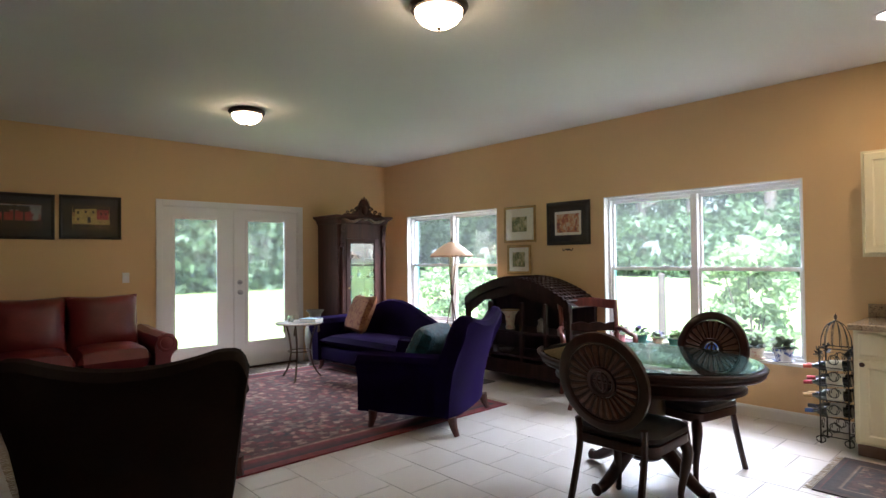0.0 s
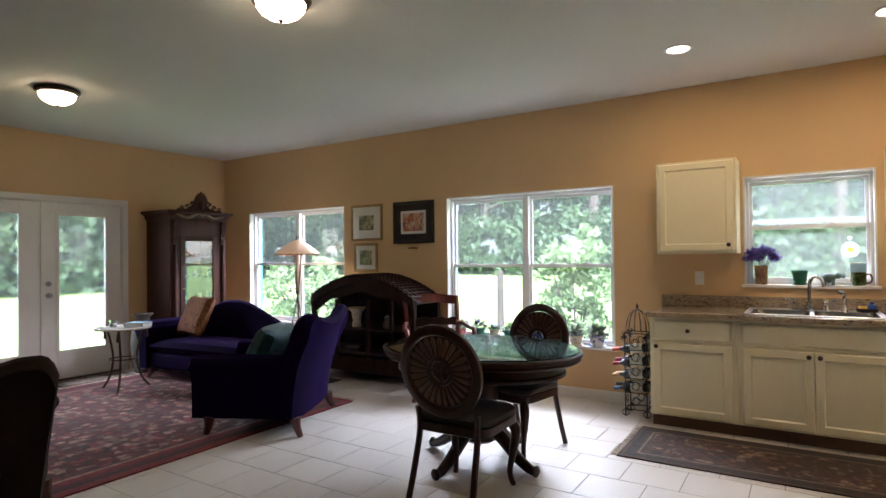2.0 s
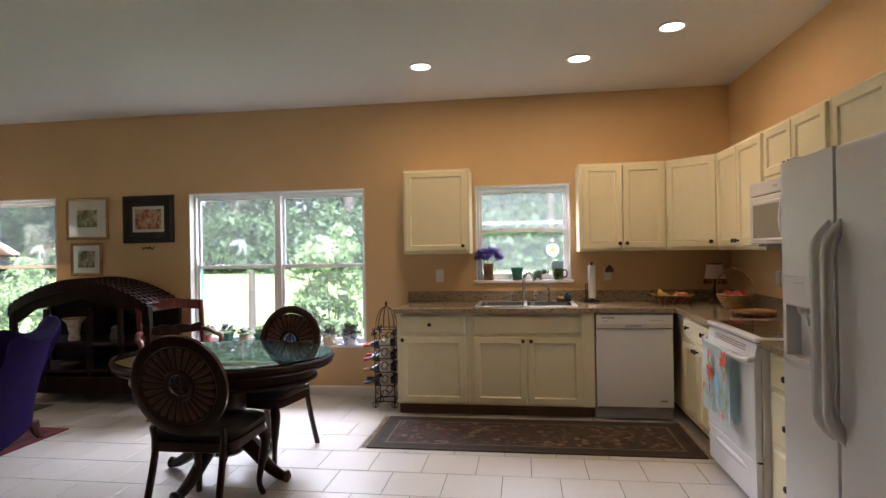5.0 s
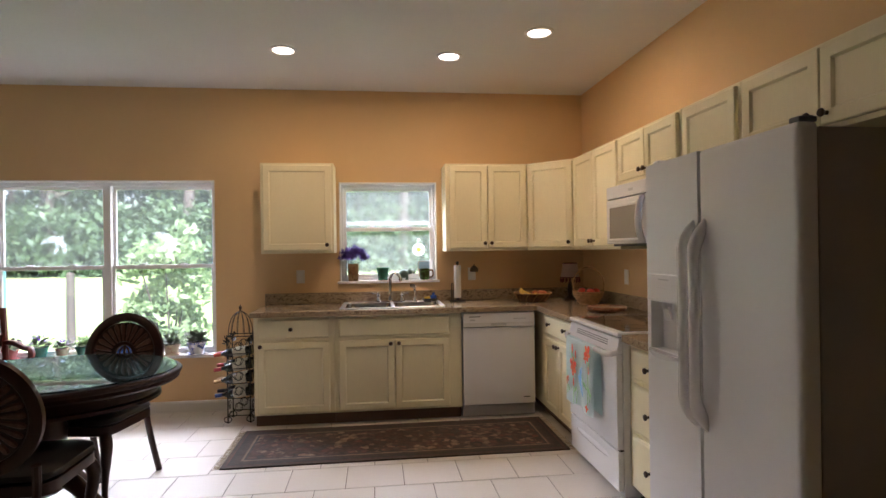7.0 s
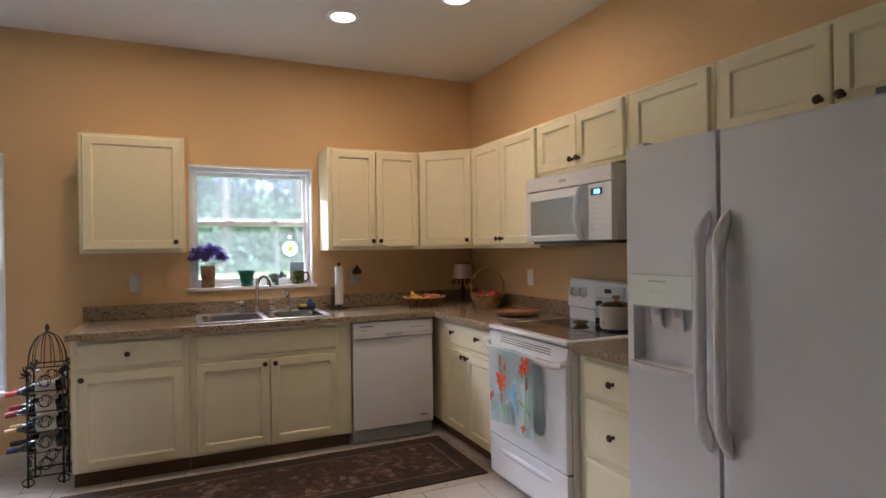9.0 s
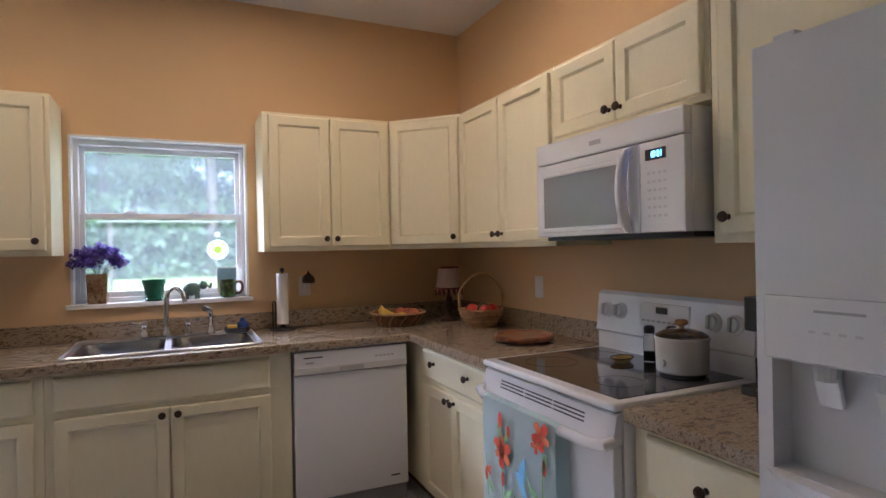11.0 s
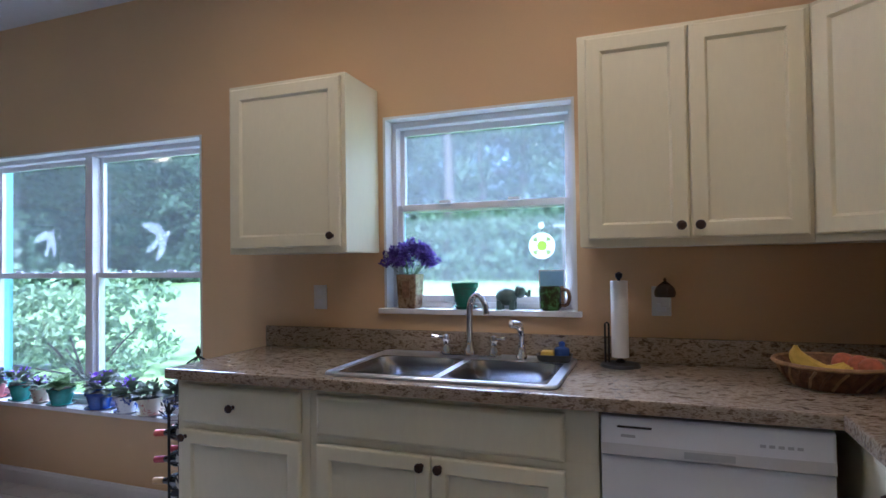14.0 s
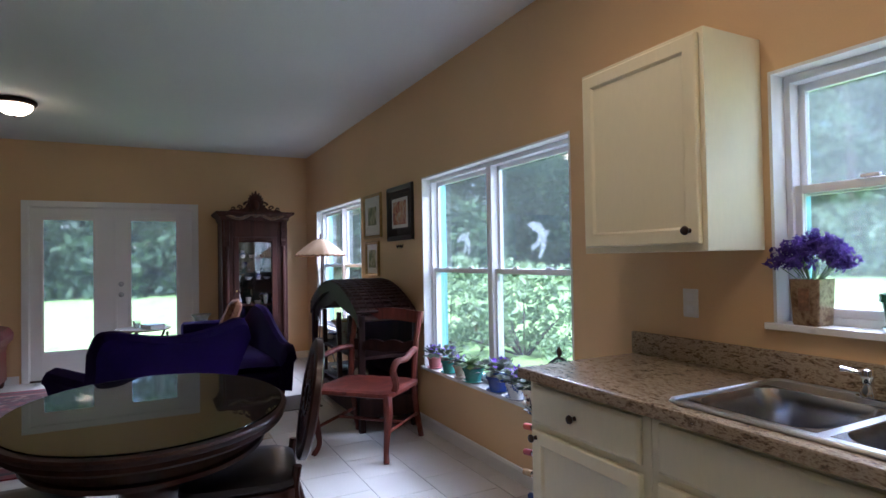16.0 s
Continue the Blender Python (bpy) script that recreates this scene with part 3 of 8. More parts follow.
def corner_cabinet():
    c = thing("wall_cabinet", "cream painted diagonal corner wall cabinet", "cabinet", pose(0, 0, ZU), "kitchen wall cabinets")
    plan = [(-0.002, -0.002), (-0.619, -0.002), (-0.619, -0.305), (-0.305, -0.619), (-0.002, -0.619)]
    part("body", loft(bmn(), [[(x, y, z) for x, y in plan] for z in (0, HU)]), CREAM, c)
    # the door lies across the corner
    m = pose(-0.619, -0.305, 0, 0, 0, -45)
    L = 0.314 * math.sqrt(2)
    d = part("door", turn(door_mesh(0.012, L - 0.012, 0.025, HU - 0.018, -0.001), m), CREAM, c)
    part("knob", turn(knob_mesh(), m @ pose(L - 0.04, -0.021, 0.066, 90, 0, 0)), BRONZE, d, "dark bronze knob", True)


corner_cabinet()
wall_cabinet("cream painted wall cabinet with two doors beside the microwave", pose(0, -0.622, ZU, 0, 0, -90), 0.878, HU, [
    (0.02, 0.436, 0.025, HU - 0.018, [(0.41, 0.066)]), (0.442, 0.86, 0.025, HU - 0.018, [(0.468, 0.066)])])
wall_cabinet("short cream painted wall cabinet above the microwave", pose(0, -1.502, 1.80, 0, 0, -90), 0.778, 0.327, [
    (0.02, 0.386, 0.02, 0.309, [(0.36, 0.06)]), (0.392, 0.758, 0.02, 0.309, [(0.418, 0.06)])])
wall_cabinet("cream painted wall cabinet with one door", pose(0, -2.282, ZU, 0, 0, -90), 0.50, HU, [(0.035, 0.48, 0.025, HU - 0.018, [(0.065, 0.075)])])
wall_cabinet("short cream painted wall cabinet above the refrigerator", pose(0, -2.784, 1.80, 0, 0, -90), 0.95, 0.327, [
    (0.03, 0.468, 0.02, 0.309, [(0.435, 0.06)]), (0.474, 0.92, 0.02, 0.309, [(0.507, 0.06)])])


# ---- worktop, sink and taps ----
SX0, SX1, SY0, SY1 = -2.235, -1.40, -0.585, -0.055


def worktops():
    z0, z1, f = 0.8735, 0.914, -0.65
    w = thing("worktop", "brown granite-look worktop with backsplash", "worktop", pose(0, 0, 0))
    # one sheet with the sink cut out of it
    xs, ys = [-2.93, SX0 + 0.02, SX1 - 0.02, -0.65, -0.001], [-1.480, f, SY0 + 0.02, SY1 - 0.02, -0.001]
    bm = bmn()
    v = {(i, j): bm.verts.new((x, y, z0)) for i, x in enumerate(xs) for j, y in enumerate(ys) if j > 0 or i > 2}
    for i in range(4):
        for j in range(4):
            if (i, j) != (1, 2) and (j > 0 or i == 3):
                bm.faces.new((v[i, j], v[i + 1, j], v[i + 1, j + 1], v[i, j + 1]))
    r = bmesh.ops.extrude_face_region(bm, geom=bm.faces[:])
    bmesh.ops.translate(bm, verts=[q for q in r["geom"] if isinstance(q, bmesh.types.BMVert)], vec=(0, 0, z1 - z0))
    bmesh.ops.recalc_face_normals(bm, faces=bm.faces[:])
    edge = [e for e in bm.edges if len(e.link_faces) == 2 and e.calc_face_angle(0) > 0.5 and all(q.co.z > z0 + 0.01 for q in e.verts)]
    bmesh.ops.bevel(bm, geom=edge, offset=0.007, segments=2, affect="EDGES", profile=0.6)
    part("slab", bm, GRANITE, w)
    part("backsplash", box(bmn(), -2.93, -0.001, -0.022, -0.0015, z1 + 0.0005, 1.012, 0.004), GRANITE, w)
    part("backsplash", box(bmn(), -0.022, -0.0015, -1.480, -0.0225, z1 + 0.0005, 1.012, 0.004), GRANITE, w)
    w2 = thing("worktop", "short brown granite-look worktop beside the refrigerator", "worktop", pose(0, 0, 0))
    part("slab", box(bmn(), -0.65, -0.001, -2.70, -2.255, z0, z1, 0.006), GRANITE, w2)
    part("backsplash", box(bmn(), -0.022, -0.0015, -2.70, -2.255, z1, 1.012, 0.004), GRANITE, w2)


worktops()


def rrect(x0, x1, y0, y1, r, z, seg=5):
    out = []
    for cx, cy, a in ((x1 - r, y1 - r, 0), (x0 + r, y1 - r, 90), (x0 + r, y0 + r, 180), (x1 - r, y0 + r, 270)):
        for k in range(seg + 1):
            t = radians(a + 90 * k / seg)
            out.append((cx + r * math.cos(t), cy + r * math.sin(t), z))
    return out


def kitchen_sink():
    s = thing("kitchen_sink", "double bowl stainless steel drop-in sink", "sink", pose(0, 0, 0.914))
    xm = (SX0 + SX1) / 2
    bowls = ((SX0 + 0.035, xm - 0.018), (xm + 0.018, SX1 - 0.035))
    y0, y1 = SY0 + 0.04, SY1 - 0.115
    bm = bmn()
    # deck as a frame of strips round the bowls
    for q in ((SX0, bowls[0][0], SY0, SY1), (bowls[0][1], bowls[1][0], y0, y1), (bowls[1][1], SX1, SY0, SY1), (bowls[0][0], bowls[1][1], SY0, y0), (bowls[0][0], bowls[1][1], y1, SY1)):
        box(bm, q[0], q[1], q[2], q[3], 0.0005, 0.007)
    part("deck", bm, SATIN, s)
    part("rim", tube(bmn(), [(p[0], p[1], 0.006) for p in rrect(SX0 - 0.002, SX1 + 0.002, SY0 - 0.002, SY1 + 0.002, 0.03, 0)], 0.0075, 8, True), SATIN, s, "bright rolled rim", True)
    for a, b in bowls:
        rings = [rrect(a - 0.004, b + 0.004, y0 - 0.004, y1 + 0.004, 0.008, 0.0076), rrect(a + 0.001, b - 0.001, y0 + 0.001, y1 - 0.001, 0.085, 0.007), rrect(a + 0.006, b - 0.006, y0 + 0.006, y1 - 0.006, 0.085, -0.008),
                 rrect(a + 0.012, b - 0.012, y0 + 0.012, y1 - 0.012, 0.085, -0.03), rrect(a + 0.022, b - 0.022, y0 + 0.022, y1 - 0.022, 0.08, -0.155), rrect(a + 0.05, b - 0.05, y0 + 0.05, y1 - 0.05, 0.05, -0.178)]
        bm = loft(bmn(), rings, caps=False)
        bm.faces.new([bm.verts[i] for i in range(0)] or [v for v in list(bm.verts)[-24:]])
        bowl = part("bowl", bm, STEEL, s, smooth=True)
        cx, cy = (a + b) / 2, (y0 + y1) / 2 + 0.03
        part("drain", lathe(bmn(), [(0.045, -0.1775), (0.042, -0.174), (0.03, -0.1765), (0.0, -0.1768)], 20, cx, cy), CHROME, bowl, "chrome drain", True)
    f = thing("kitchen_faucet", "chrome bridge faucet with high arched spout", "faucet", pose(-1.83, -0.105, 0.9215))
    part("deck_plate", loft(bmn(), [rrect(-0.135, 0.135, -0.028, 0.028, 0.027, z) for z in (0, 0.012)]), CHROME, f, smooth=True)
    part("spout", tube(bmn(), curve([(0, 0, 0.012), (0, 0, 0.15), (0.008, -0.006, 0.225), (0.042, -0.030, 0.262), (0.080, -0.056, 0.235), (0.092, -0.064, 0.185)], 8), [0.0145] * 20 + [0.0125] * 21, 12), CHROME, f, smooth=True)
    part("spout_collar", lathe(bmn(), [(0.026, 0.012), (0.024, 0.03), (0.018, 0.04), (0.017, 0.06)], 16), CHROME, f, smooth=True)
    for sx in (-0.105, 0.105):
        h = part("tap_post", lathe(bmn(), [(0.022, 0.012), (0.02, 0.03), (0.013, 0.042), (0.014, 0.06), (0.02, 0.07), (0.017, 0.088), (0, 0.094)], 14, sx, 0), CHROME, f, smooth=True)
        part("lever", tube(bmn(), [(sx, 0, 0.078), (sx * 1.25, -0.02, 0.082), (sx * 1.55, -0.03, 0.085)], [0.007, 0.006, 0.008], 8), CHROME, h, smooth=True)
    sp = thing("side_sprayer", "chrome pull-out side sprayer beside the faucet", "sprayer", pose(-1.61, -0.105, 0.9215))
    part("base", lathe(bmn(), [(0.024, 0), (0.022, 0.015), (0.016, 0.022), (0.015, 0.05)], 14), CHROME, sp, smooth=True)
    part("nozzle", tube(bmn(), curve([(0, 0, 0.05), (0, 0.0, 0.10), (-0.008, -0.012, 0.135), (-0.035, -0.035, 0.145)], 6), [0.013] * 10 + [0.017] * 9, 12), CHROME, sp, smooth=True)


kitchen_sink()


# ---- appliances ----
EAST = -90


STRIPG = paint("warm_grey_enamel", (0.62, 0.61, 0.60), 0.3, var=0.03)


def dishwasher():
    d = thing("dishwasher", "white built-in dishwasher under the worktop", "dishwasher", pose(-1.262, 0, 0))
    part("tub", box(bmn(), 0.004, 0.597, -0.60, -0.01, 0.02, 0.866), PLASTIC_G, d)
    part("door", box(bmn(), 0.003, 0.598, -0.632, -0.601, 0.115, 0.745, 0.006), APPL, d)
    c = part("control_panel", box(bmn(), 0.003, 0.598, -0.640, -0.601, 0.749, 0.862, 0.008), APPL, d)
    part("vent_slot", box(bmn(), 0.05, 0.145, -0.642, -0.6395, 0.83, 0.836), BLACK, c, "black vent slot")
    part("brand_badge", box(bmn(), 0.06, 0.10, -0.6415, -0.6398, 0.803, 0.811), PLASTIC_G, c)
    part("handle_strip", box(bmn(), 0.004, 0.597, -0.6412, -0.6398, 0.7505, 0.783, 0.0005), STRIPG, c, "pale grey strip")
    part("latch_recess", box(bmn(), 0.23, 0.36, -0.6428, -0.6414, 0.757, 0.777, 0.0005), PLASTIC_G, c, "grey latch recess")
    for i in range(5):
        part("button", box(bmn(), 0.42 + i * 0.022, 0.434 + i * 0.022, -0.6425, -0.6398, 0.808, 0.816), PLASTIC_G, c)
    part("kick_plate", box(bmn(), 0.003, 0.598, -0.56, -0.54, 0.01, 0.112), APPL, d)
    part("badge", box(bmn(), 0.50, 0.55, -0.634, -0.6315, 0.165, 0.172), BLACK, d)


dishwasher()


BURNER = paint("faint_burner_print", (0.035, 0.035, 0.037), 0.12, var=0.1, bump=0)


def stove():
    s = thing("electric_stove", "white freestanding electric stove with black glass top", "stove", pose(0, -1.487, 0, 0, 0, EAST))
    W = 0.758
    part("body", box(bmn(), 0.002, W - 0.002, -0.635, -0.02, 0.03, 0.895, 0.004), APPL, s)
    part("cooktop_rim", box(bmn(), 0.0, W, -0.668, -0.075, 0.896, 0.921, 0.010, 3), APPL, s, smooth=True)
    ct = part("glass_cooktop", box(bmn(), 0.035, W - 0.035, -0.62, -0.09, 0.9205, 0.9235, 0.001), CERAN, s, "black glass cooktop")
    for x, y, r in ((0.19, -0.47, 0.1), (0.56, -0.47, 0.08), (0.19, -0.22, 0.08), (0.56, -0.22, 0.1)):
        part("burner_ring", lathe(bmn(), [(r, 0.9236), (r, 0.9241), (r - 0.004, 0.9241), (r - 0.004, 0.9236)], 40, x, y, caps=False), BURNER, ct, "faint dark burner ring")
    bg = part("backguard", loft(bmn(), [[(x, -0.018, 0.90), (x, -0.018, 1.165), (x, -0.05, 1.17), (x, -0.07, 1.155), (x, -0.085, 1.02), (x, -0.09, 1.0), (x, -0.075, 0.99), (x, -0.075, 0.90)] for x in (0.0, W)]), APPL, s, "white backguard with controls", True)
    part("control_glass", box(bmn(), 0.255, 0.50, -0.0832, -0.07, 1.045, 1.135, 0.002), APPL, bg)
    part("clock", box(bmn(), 0.345, 0.40, -0.0862, -0.08, 1.098, 1.122), BLACK, bg, "dark clock display")
    for i in range(8):
        part("button", box(bmn(), 0.27 + i * 0.026, 0.286 + i * 0.026, -0.0862, -0.08, 1.062, 1.07), PLASTIC_G, bg)
    for x in (0.065, 0.145, 0.60, 0.685):
        k = part("knob", turn(lathe(bmn(), [(0.034, 0), (0.034, 0.006), (0.026, 0.012), (0.024, 0.026), (0, 0.028)], 20), pose(x, -0.077, 1.09, 83, 0, 0)), APPL, bg, "white round knob", True)
        part("knob_grip", turn(box(bmn(), -0.006, 0.006, -0.024, 0.024, 0.02, 0.036, 0.002), pose(x, -0.077, 1.09, 83, 0, 0)), PLASTIC_G, k)
    d = part("oven_door", box(bmn(), 0.006, W - 0.006, -0.672, -0.637, 0.285, 0.80, 0.008), APPL, s)
    part("door_top", loft(bmn(), [[(x, -0.637, 0.803), (x, -0.672, 0.803), (x, -0.655, 0.885), (x, -0.637, 0.893)] for x in (0.006, W - 0.006)]), APPL, d)
    for z in (0.838, 0.850, 0.862):
        for i in range(3):
            part("vent_slot", box(bmn(), 0.135 + i * 0.165, 0.290 + i * 0.165, -0.6735 + (z - 0.803) * 0.207, -0.660, z - 0.0022, z + 0.0022), BLACK, d, "dark vent slot")
    # black strip paints the shade in the slit below the cooktop
    part("cooktop_gap_shade", box(bmn(), 0.008, W - 0.008, -0.657, -0.640, 0.8935, 0.8958), BLACK, d, "black strip for the shade in the gap under the cooktop")
    part("handle", tube(bmn(), [(0.012, -0.664, 0.815), (0.016, -0.690, 0.808), (0.07, -0.704, 0.800), (W - 0.07, -0.704, 0.800), (W - 0.016, -0.690, 0.808), (W - 0.012, -0.664, 0.815)], 0.0175, 12), APPL, d, "white curved oven handle", True)
    dr = part("storage_drawer", box(bmn(), 0.006, W - 0.006, -0.668, -0.637, 0.06, 0.277, 0.008), APPL, s)
    gp = [0.12 + 0.518 * k / 16 for k in range(17)]
    part("drawer_grip", loft(bmn(), [[(x, -0.668 - 0.012 * q * max(0, math.cos(c)), 0.213 + 0.017 * q * math.sin(c)) for c in (-1.57, -1.0, -0.5, 0, 0.5, 1.0, 1.57)] for x, q in ((x, max(0.15, 1 - abs((x - 0.379) / 0.26) ** 6)) for x in gp)]), GRIPW, dr, "glossy white moulded grip", True)
    # shade between oven door and drawer, put in as a black strip
    part("drawer_gap_shade", box(bmn(), 0.003, W - 0.003, -0.660, -0.636, 0.2775, 0.2845), BLACK, s, "black strip for the shade in the gap above the drawer")
    for x in (0.05, W - 0.05):
        part("foot", lathe(bmn(), [(0.02, 0), (0.02, 0.03)], 12, x, -0.5), BLACK, s)
    # towel over the handle
    t = thing("dish_towel", "white dish towel with red and blue flowers", "towel", pose(0, -1.487, 0, 0, 0, EAST))
    # one long cloth, its back fall slipped a little to the side
    fall = ((0.42, -0.680), (0.55, -0.681), (0.70, -0.682), (0.76, -0.683), (0.805, -0.686), (0.820, -0.706), (0.812, -0.726), (0.77, -0.729), (0.71, -0.729), (0.65, -0.728), (0.59, -0.728), (0.53, -0.727), (0.48, -0.727), (0.44, -0.726), (0.405, -0.726))
    rows = []
    for i, (z, y) in enumerate(fall):
        w = max(0.0, (i - 6) / 8)
        rows.append([(0.11 + 0.45 * j / 24 + 0.012 * max(0, 5 - i) / 5, y - 0.006 * math.sin(j * 0.75 + i * 0.1) * w, z - 0.012 * math.sin(j * 0.4) * w) for j in range(25)])
    bm = loft(bmn(), rows, False, False, False)
    bmesh.ops.solidify(bm, geom=bm.faces[:], thickness=0.003)
    part("cloth", bm, TOWEL, t, smooth=True)
    rng = random.Random(5)

    def printed(name, pts, mt):
        bm = loft(bmn(), [[(0.11 + 0.45 * u, y, 0.805 - 0.40 * v) for u, v in pts] for y in (-0.7385, -0.7395)])
        bmesh.ops.recalc_face_normals(bm, faces=bm.faces[:])
        part(name, bm, mt, t)
    for u, v, top, lean in ((0.34, 0.98, 0.15, -0.03), (0.86, 0.86, 0.2, 0.03), (0.10, 0.88, 0.5, -0.02), (0.44, 0.95, 0.72, 0.07), (0.73, 0.62, 0.45, -0.08), (0.92, 0.80, 0.66, 0.06)):
        printed("printed_stem", [(u - 0.008, v), (u + 0.008, v), (u + lean * 0.4 + 0.012, (v + top) / 2), (u + lean + 0.004, top), (u + lean - 0.004, top), (u + lean * 0.4 - 0.004, (v + top) / 2)], LEAFP)
    for u, v, r, n in ((0.33, 0.40, 0.052, 6), (0.87, 0.10, 0.046, 5), (0.80, 0.19, 0.026, 4), (0.82, 0.91, 0.022, 4), (0.11, 0.64, 0.020, 4)):
        s0 = rng.random() * 6
        for k in range(n):
            e, q = s0 + k * math.tau / n, r * rng.uniform(0.85, 1.15)
            tip = [(q * (0.55 + 0.5 * math.cos(w)), q * (0.34 * math.sin(w) + 0.05 * math.sin(3 * w))) for w in [g * math.tau / 14 for g in range(14)]]
            printed("printed_petal", [(u + (a * math.cos(e) - b * math.sin(e)) / 0.45, v + (a * math.sin(e) + b * math.cos(e)) / 0.40) for a, b in tip], (REDF, CORAL)[k % 2])
    for u, v, e, q in ((0.30, 0.24, 1.2, 0.03), (0.40, 0.25, 2.1, 0.028), (0.90, 0.30, 1.8, 0.034), (0.78, 0.60, 0.6, 0.03), (0.42, 0.74, 2.4, 0.03), (0.16, 0.78, 0.9, 0.024), (0.92, 0.66, 1.0, 0.03)):
        printed("printed_leaf", [(u + (q * math.cos(w) * math.cos(e) - 0.3 * q * math.sin(w) * math.sin(e)) / 0.45, v + (q * math.cos(w) * math.sin(e) + 0.3 * q * math.sin(w) * math.cos(e)) / 0.40) for w in [g * math.tau / 12 for g in range(12)]], LEAFP)
    for u, v, r in ((0.31, 0.13, 0.020), (0.43, 0.20, 0.016), (0.90, 0.33, 0.018), (0.08, 0.69, 0.016), (0.34, 0.64, 0.018)):
        printed("printed_bud", [(u + r / 0.45 * 0.6 * math.cos(k * 0.524), v + r / 0.40 * 1.5 * math.sin(k * 0.524)) for k in range(12)], REDF)
    printed("printed_bird", [(0.52, 0.50), (0.56, 0.50), (0.60, 0.40), (0.66, 0.34), (0.655, 0.50), (0.63, 0.58), (0.67, 0.66), (0.70, 0.78), (0.66, 0.76), (0.61, 0.66), (0.57, 0.60)], BLUEF)


GRIPW = paint("glossy_white_plastic", (0.80, 0.80, 0.82), 0.12, var=0.05, coat=0.5)
TOWEL = paint("white_towel_cloth", (0.78, 0.90, 0.89), 0.9, var=0.06, grain=180, bump=0.3)
REDF = paint("red_print", (0.88, 0.12, 0.06), 0.85, var=0.12, scale=20, bump=0)
CORAL = paint("coral_print", (0.90, 0.24, 0.10), 0.85, var=0.15, scale=20, bump=0)
BLUEF = paint("blue_print", (0.25, 0.58, 0.95), 0.85, var=0.1, scale=20)
LEAFP = paint("green_print", (0.32, 0.62, 0.28), 0.85, var=0.3, scale=20)
stove()


def microwave():
    s = thing("microwave", "white over-the-range microwave with window", "microwave", pose(0, -1.508, 1.392, 0, 0, EAST))
    W, H, D = 0.758, 0.39, 0.40
    part("body", box(bmn(), 0, W, -D + 0.03, -0.003, 0.012, H, 0.004), APPL, s)
    part("underside", box(bmn(), 0.01, W - 0.01, -D + 0.04, -0.01, -0.004, 0.011), BLACK, s, "dark grease filter underside")
    part("vent_grille", box(bmn(), 0, W, -D - 0.005, -D + 0.029, 0.305, H - 0.002, 0.008), APPL, s)
    part("badge", box(bmn(), 0.335, 0.395, -D - 0.0065, -D - 0.0045, 0.335, 0.352, 0.0005), PLASTIC_G, s)
    d = part("door", box(bmn(), 0, 0.575, -D - 0.005, -D + 0.029, 0.012, 0.30, 0.006), APPL, s)
    fr = loft(bmn(), [[(a, -D - 0.005 - e, b) for a, b in ((0.05 - i, 0.045 - i), (0.475 + i, 0.045 - i), (0.475 + i, 0.25 + i), (0.05 - i, 0.25 + i))] for i, e in ((0.018, 0.0), (0.014, 0.003), (0.004, 0.003), (0.0, -0.001))], False)
    part("window_frame", fr, APPL, d)
    part("window", box(bmn(), 0.052, 0.473, -D - 0.0062, -D - 0.0045, 0.047, 0.248), WINGREY, d, "grey mesh window")
    part("handle", tube(bmn(), curve([(0.533, -D - 0.003, 0.288), (0.530, -D - 0.026, 0.262), (0.528, -D - 0.040, 0.15), (0.530, -D - 0.026, 0.05), (0.533, -D - 0.003, 0.022)], 6), [0.012 + 0.008 * math.sin(math.pi * k / 24) for k in range(25)], 12), GRIPW, d, "white bowed handle", True)
    c = part("control_panel", box(bmn(), 0.579, W, -D - 0.005, -D + 0.029, 0.012, 0.30, 0.005), APPL, s)
    disp = part("display", box(bmn(), 0.605, 0.69, -D - 0.0065, -D - 0.0045, 0.24, 0.275), BLACK, c, "black clock display")
    x = 0.628
    for ch in "10:01":
        if ch == ":":
            for z in (0.252, 0.262):
                part("digit", box(bmn(), x, x + 0.002, -D - 0.0072, -D - 0.0063, z, z + 0.002), DISPLAY, disp)
            x += 0.006
        elif ch == "1":
            part("digit", box(bmn(), x + 0.004, x + 0.006, -D - 0.0072, -D - 0.0063, 0.249, 0.267), DISPLAY, disp, "blue glowing digit")
            x += 0.0095
        else:
            bm = box(bmn(), x, x + 0.002, -D - 0.0072, -D - 0.0063, 0.249, 0.267)
            box(bm, x + 0.006, x + 0.008, -D - 0.0072, -D - 0.0063, 0.249, 0.267)
            box(bm, x + 0.002, x + 0.006, -D - 0.0072, -D - 0.0063, 0.265, 0.267)
            box(bm, x + 0.002, x + 0.006, -D - 0.0072, -D - 0.0063, 0.249, 0.251)
            part("digit", bm, DISPLAY, disp, "blue glowing digit")
            x += 0.0115
    for i in range(4):
        for j in range(6):
            part("button", box(bmn(), 0.612 + i * 0.022, 0.624 + i * 0.022, -D - 0.0062, -D - 0.0045, 0.06 + j * 0.027, 0.068 + j * 0.027), PLASTIC_L, c)
    return s


WINGREY = paint("grey_microwave_window", (0.26, 0.25, 0.24), 0.10, var=0.1, grain=300, bump=0.05, coat=0.5)
PLASTIC_L = paint("pale_grey_plastic", (0.60, 0.60, 0.61), 0.4, var=0.06)
microwave()


HINGE = paint("dark_grey_plastic", (0.10, 0.10, 0.105), 0.45, var=0.1)


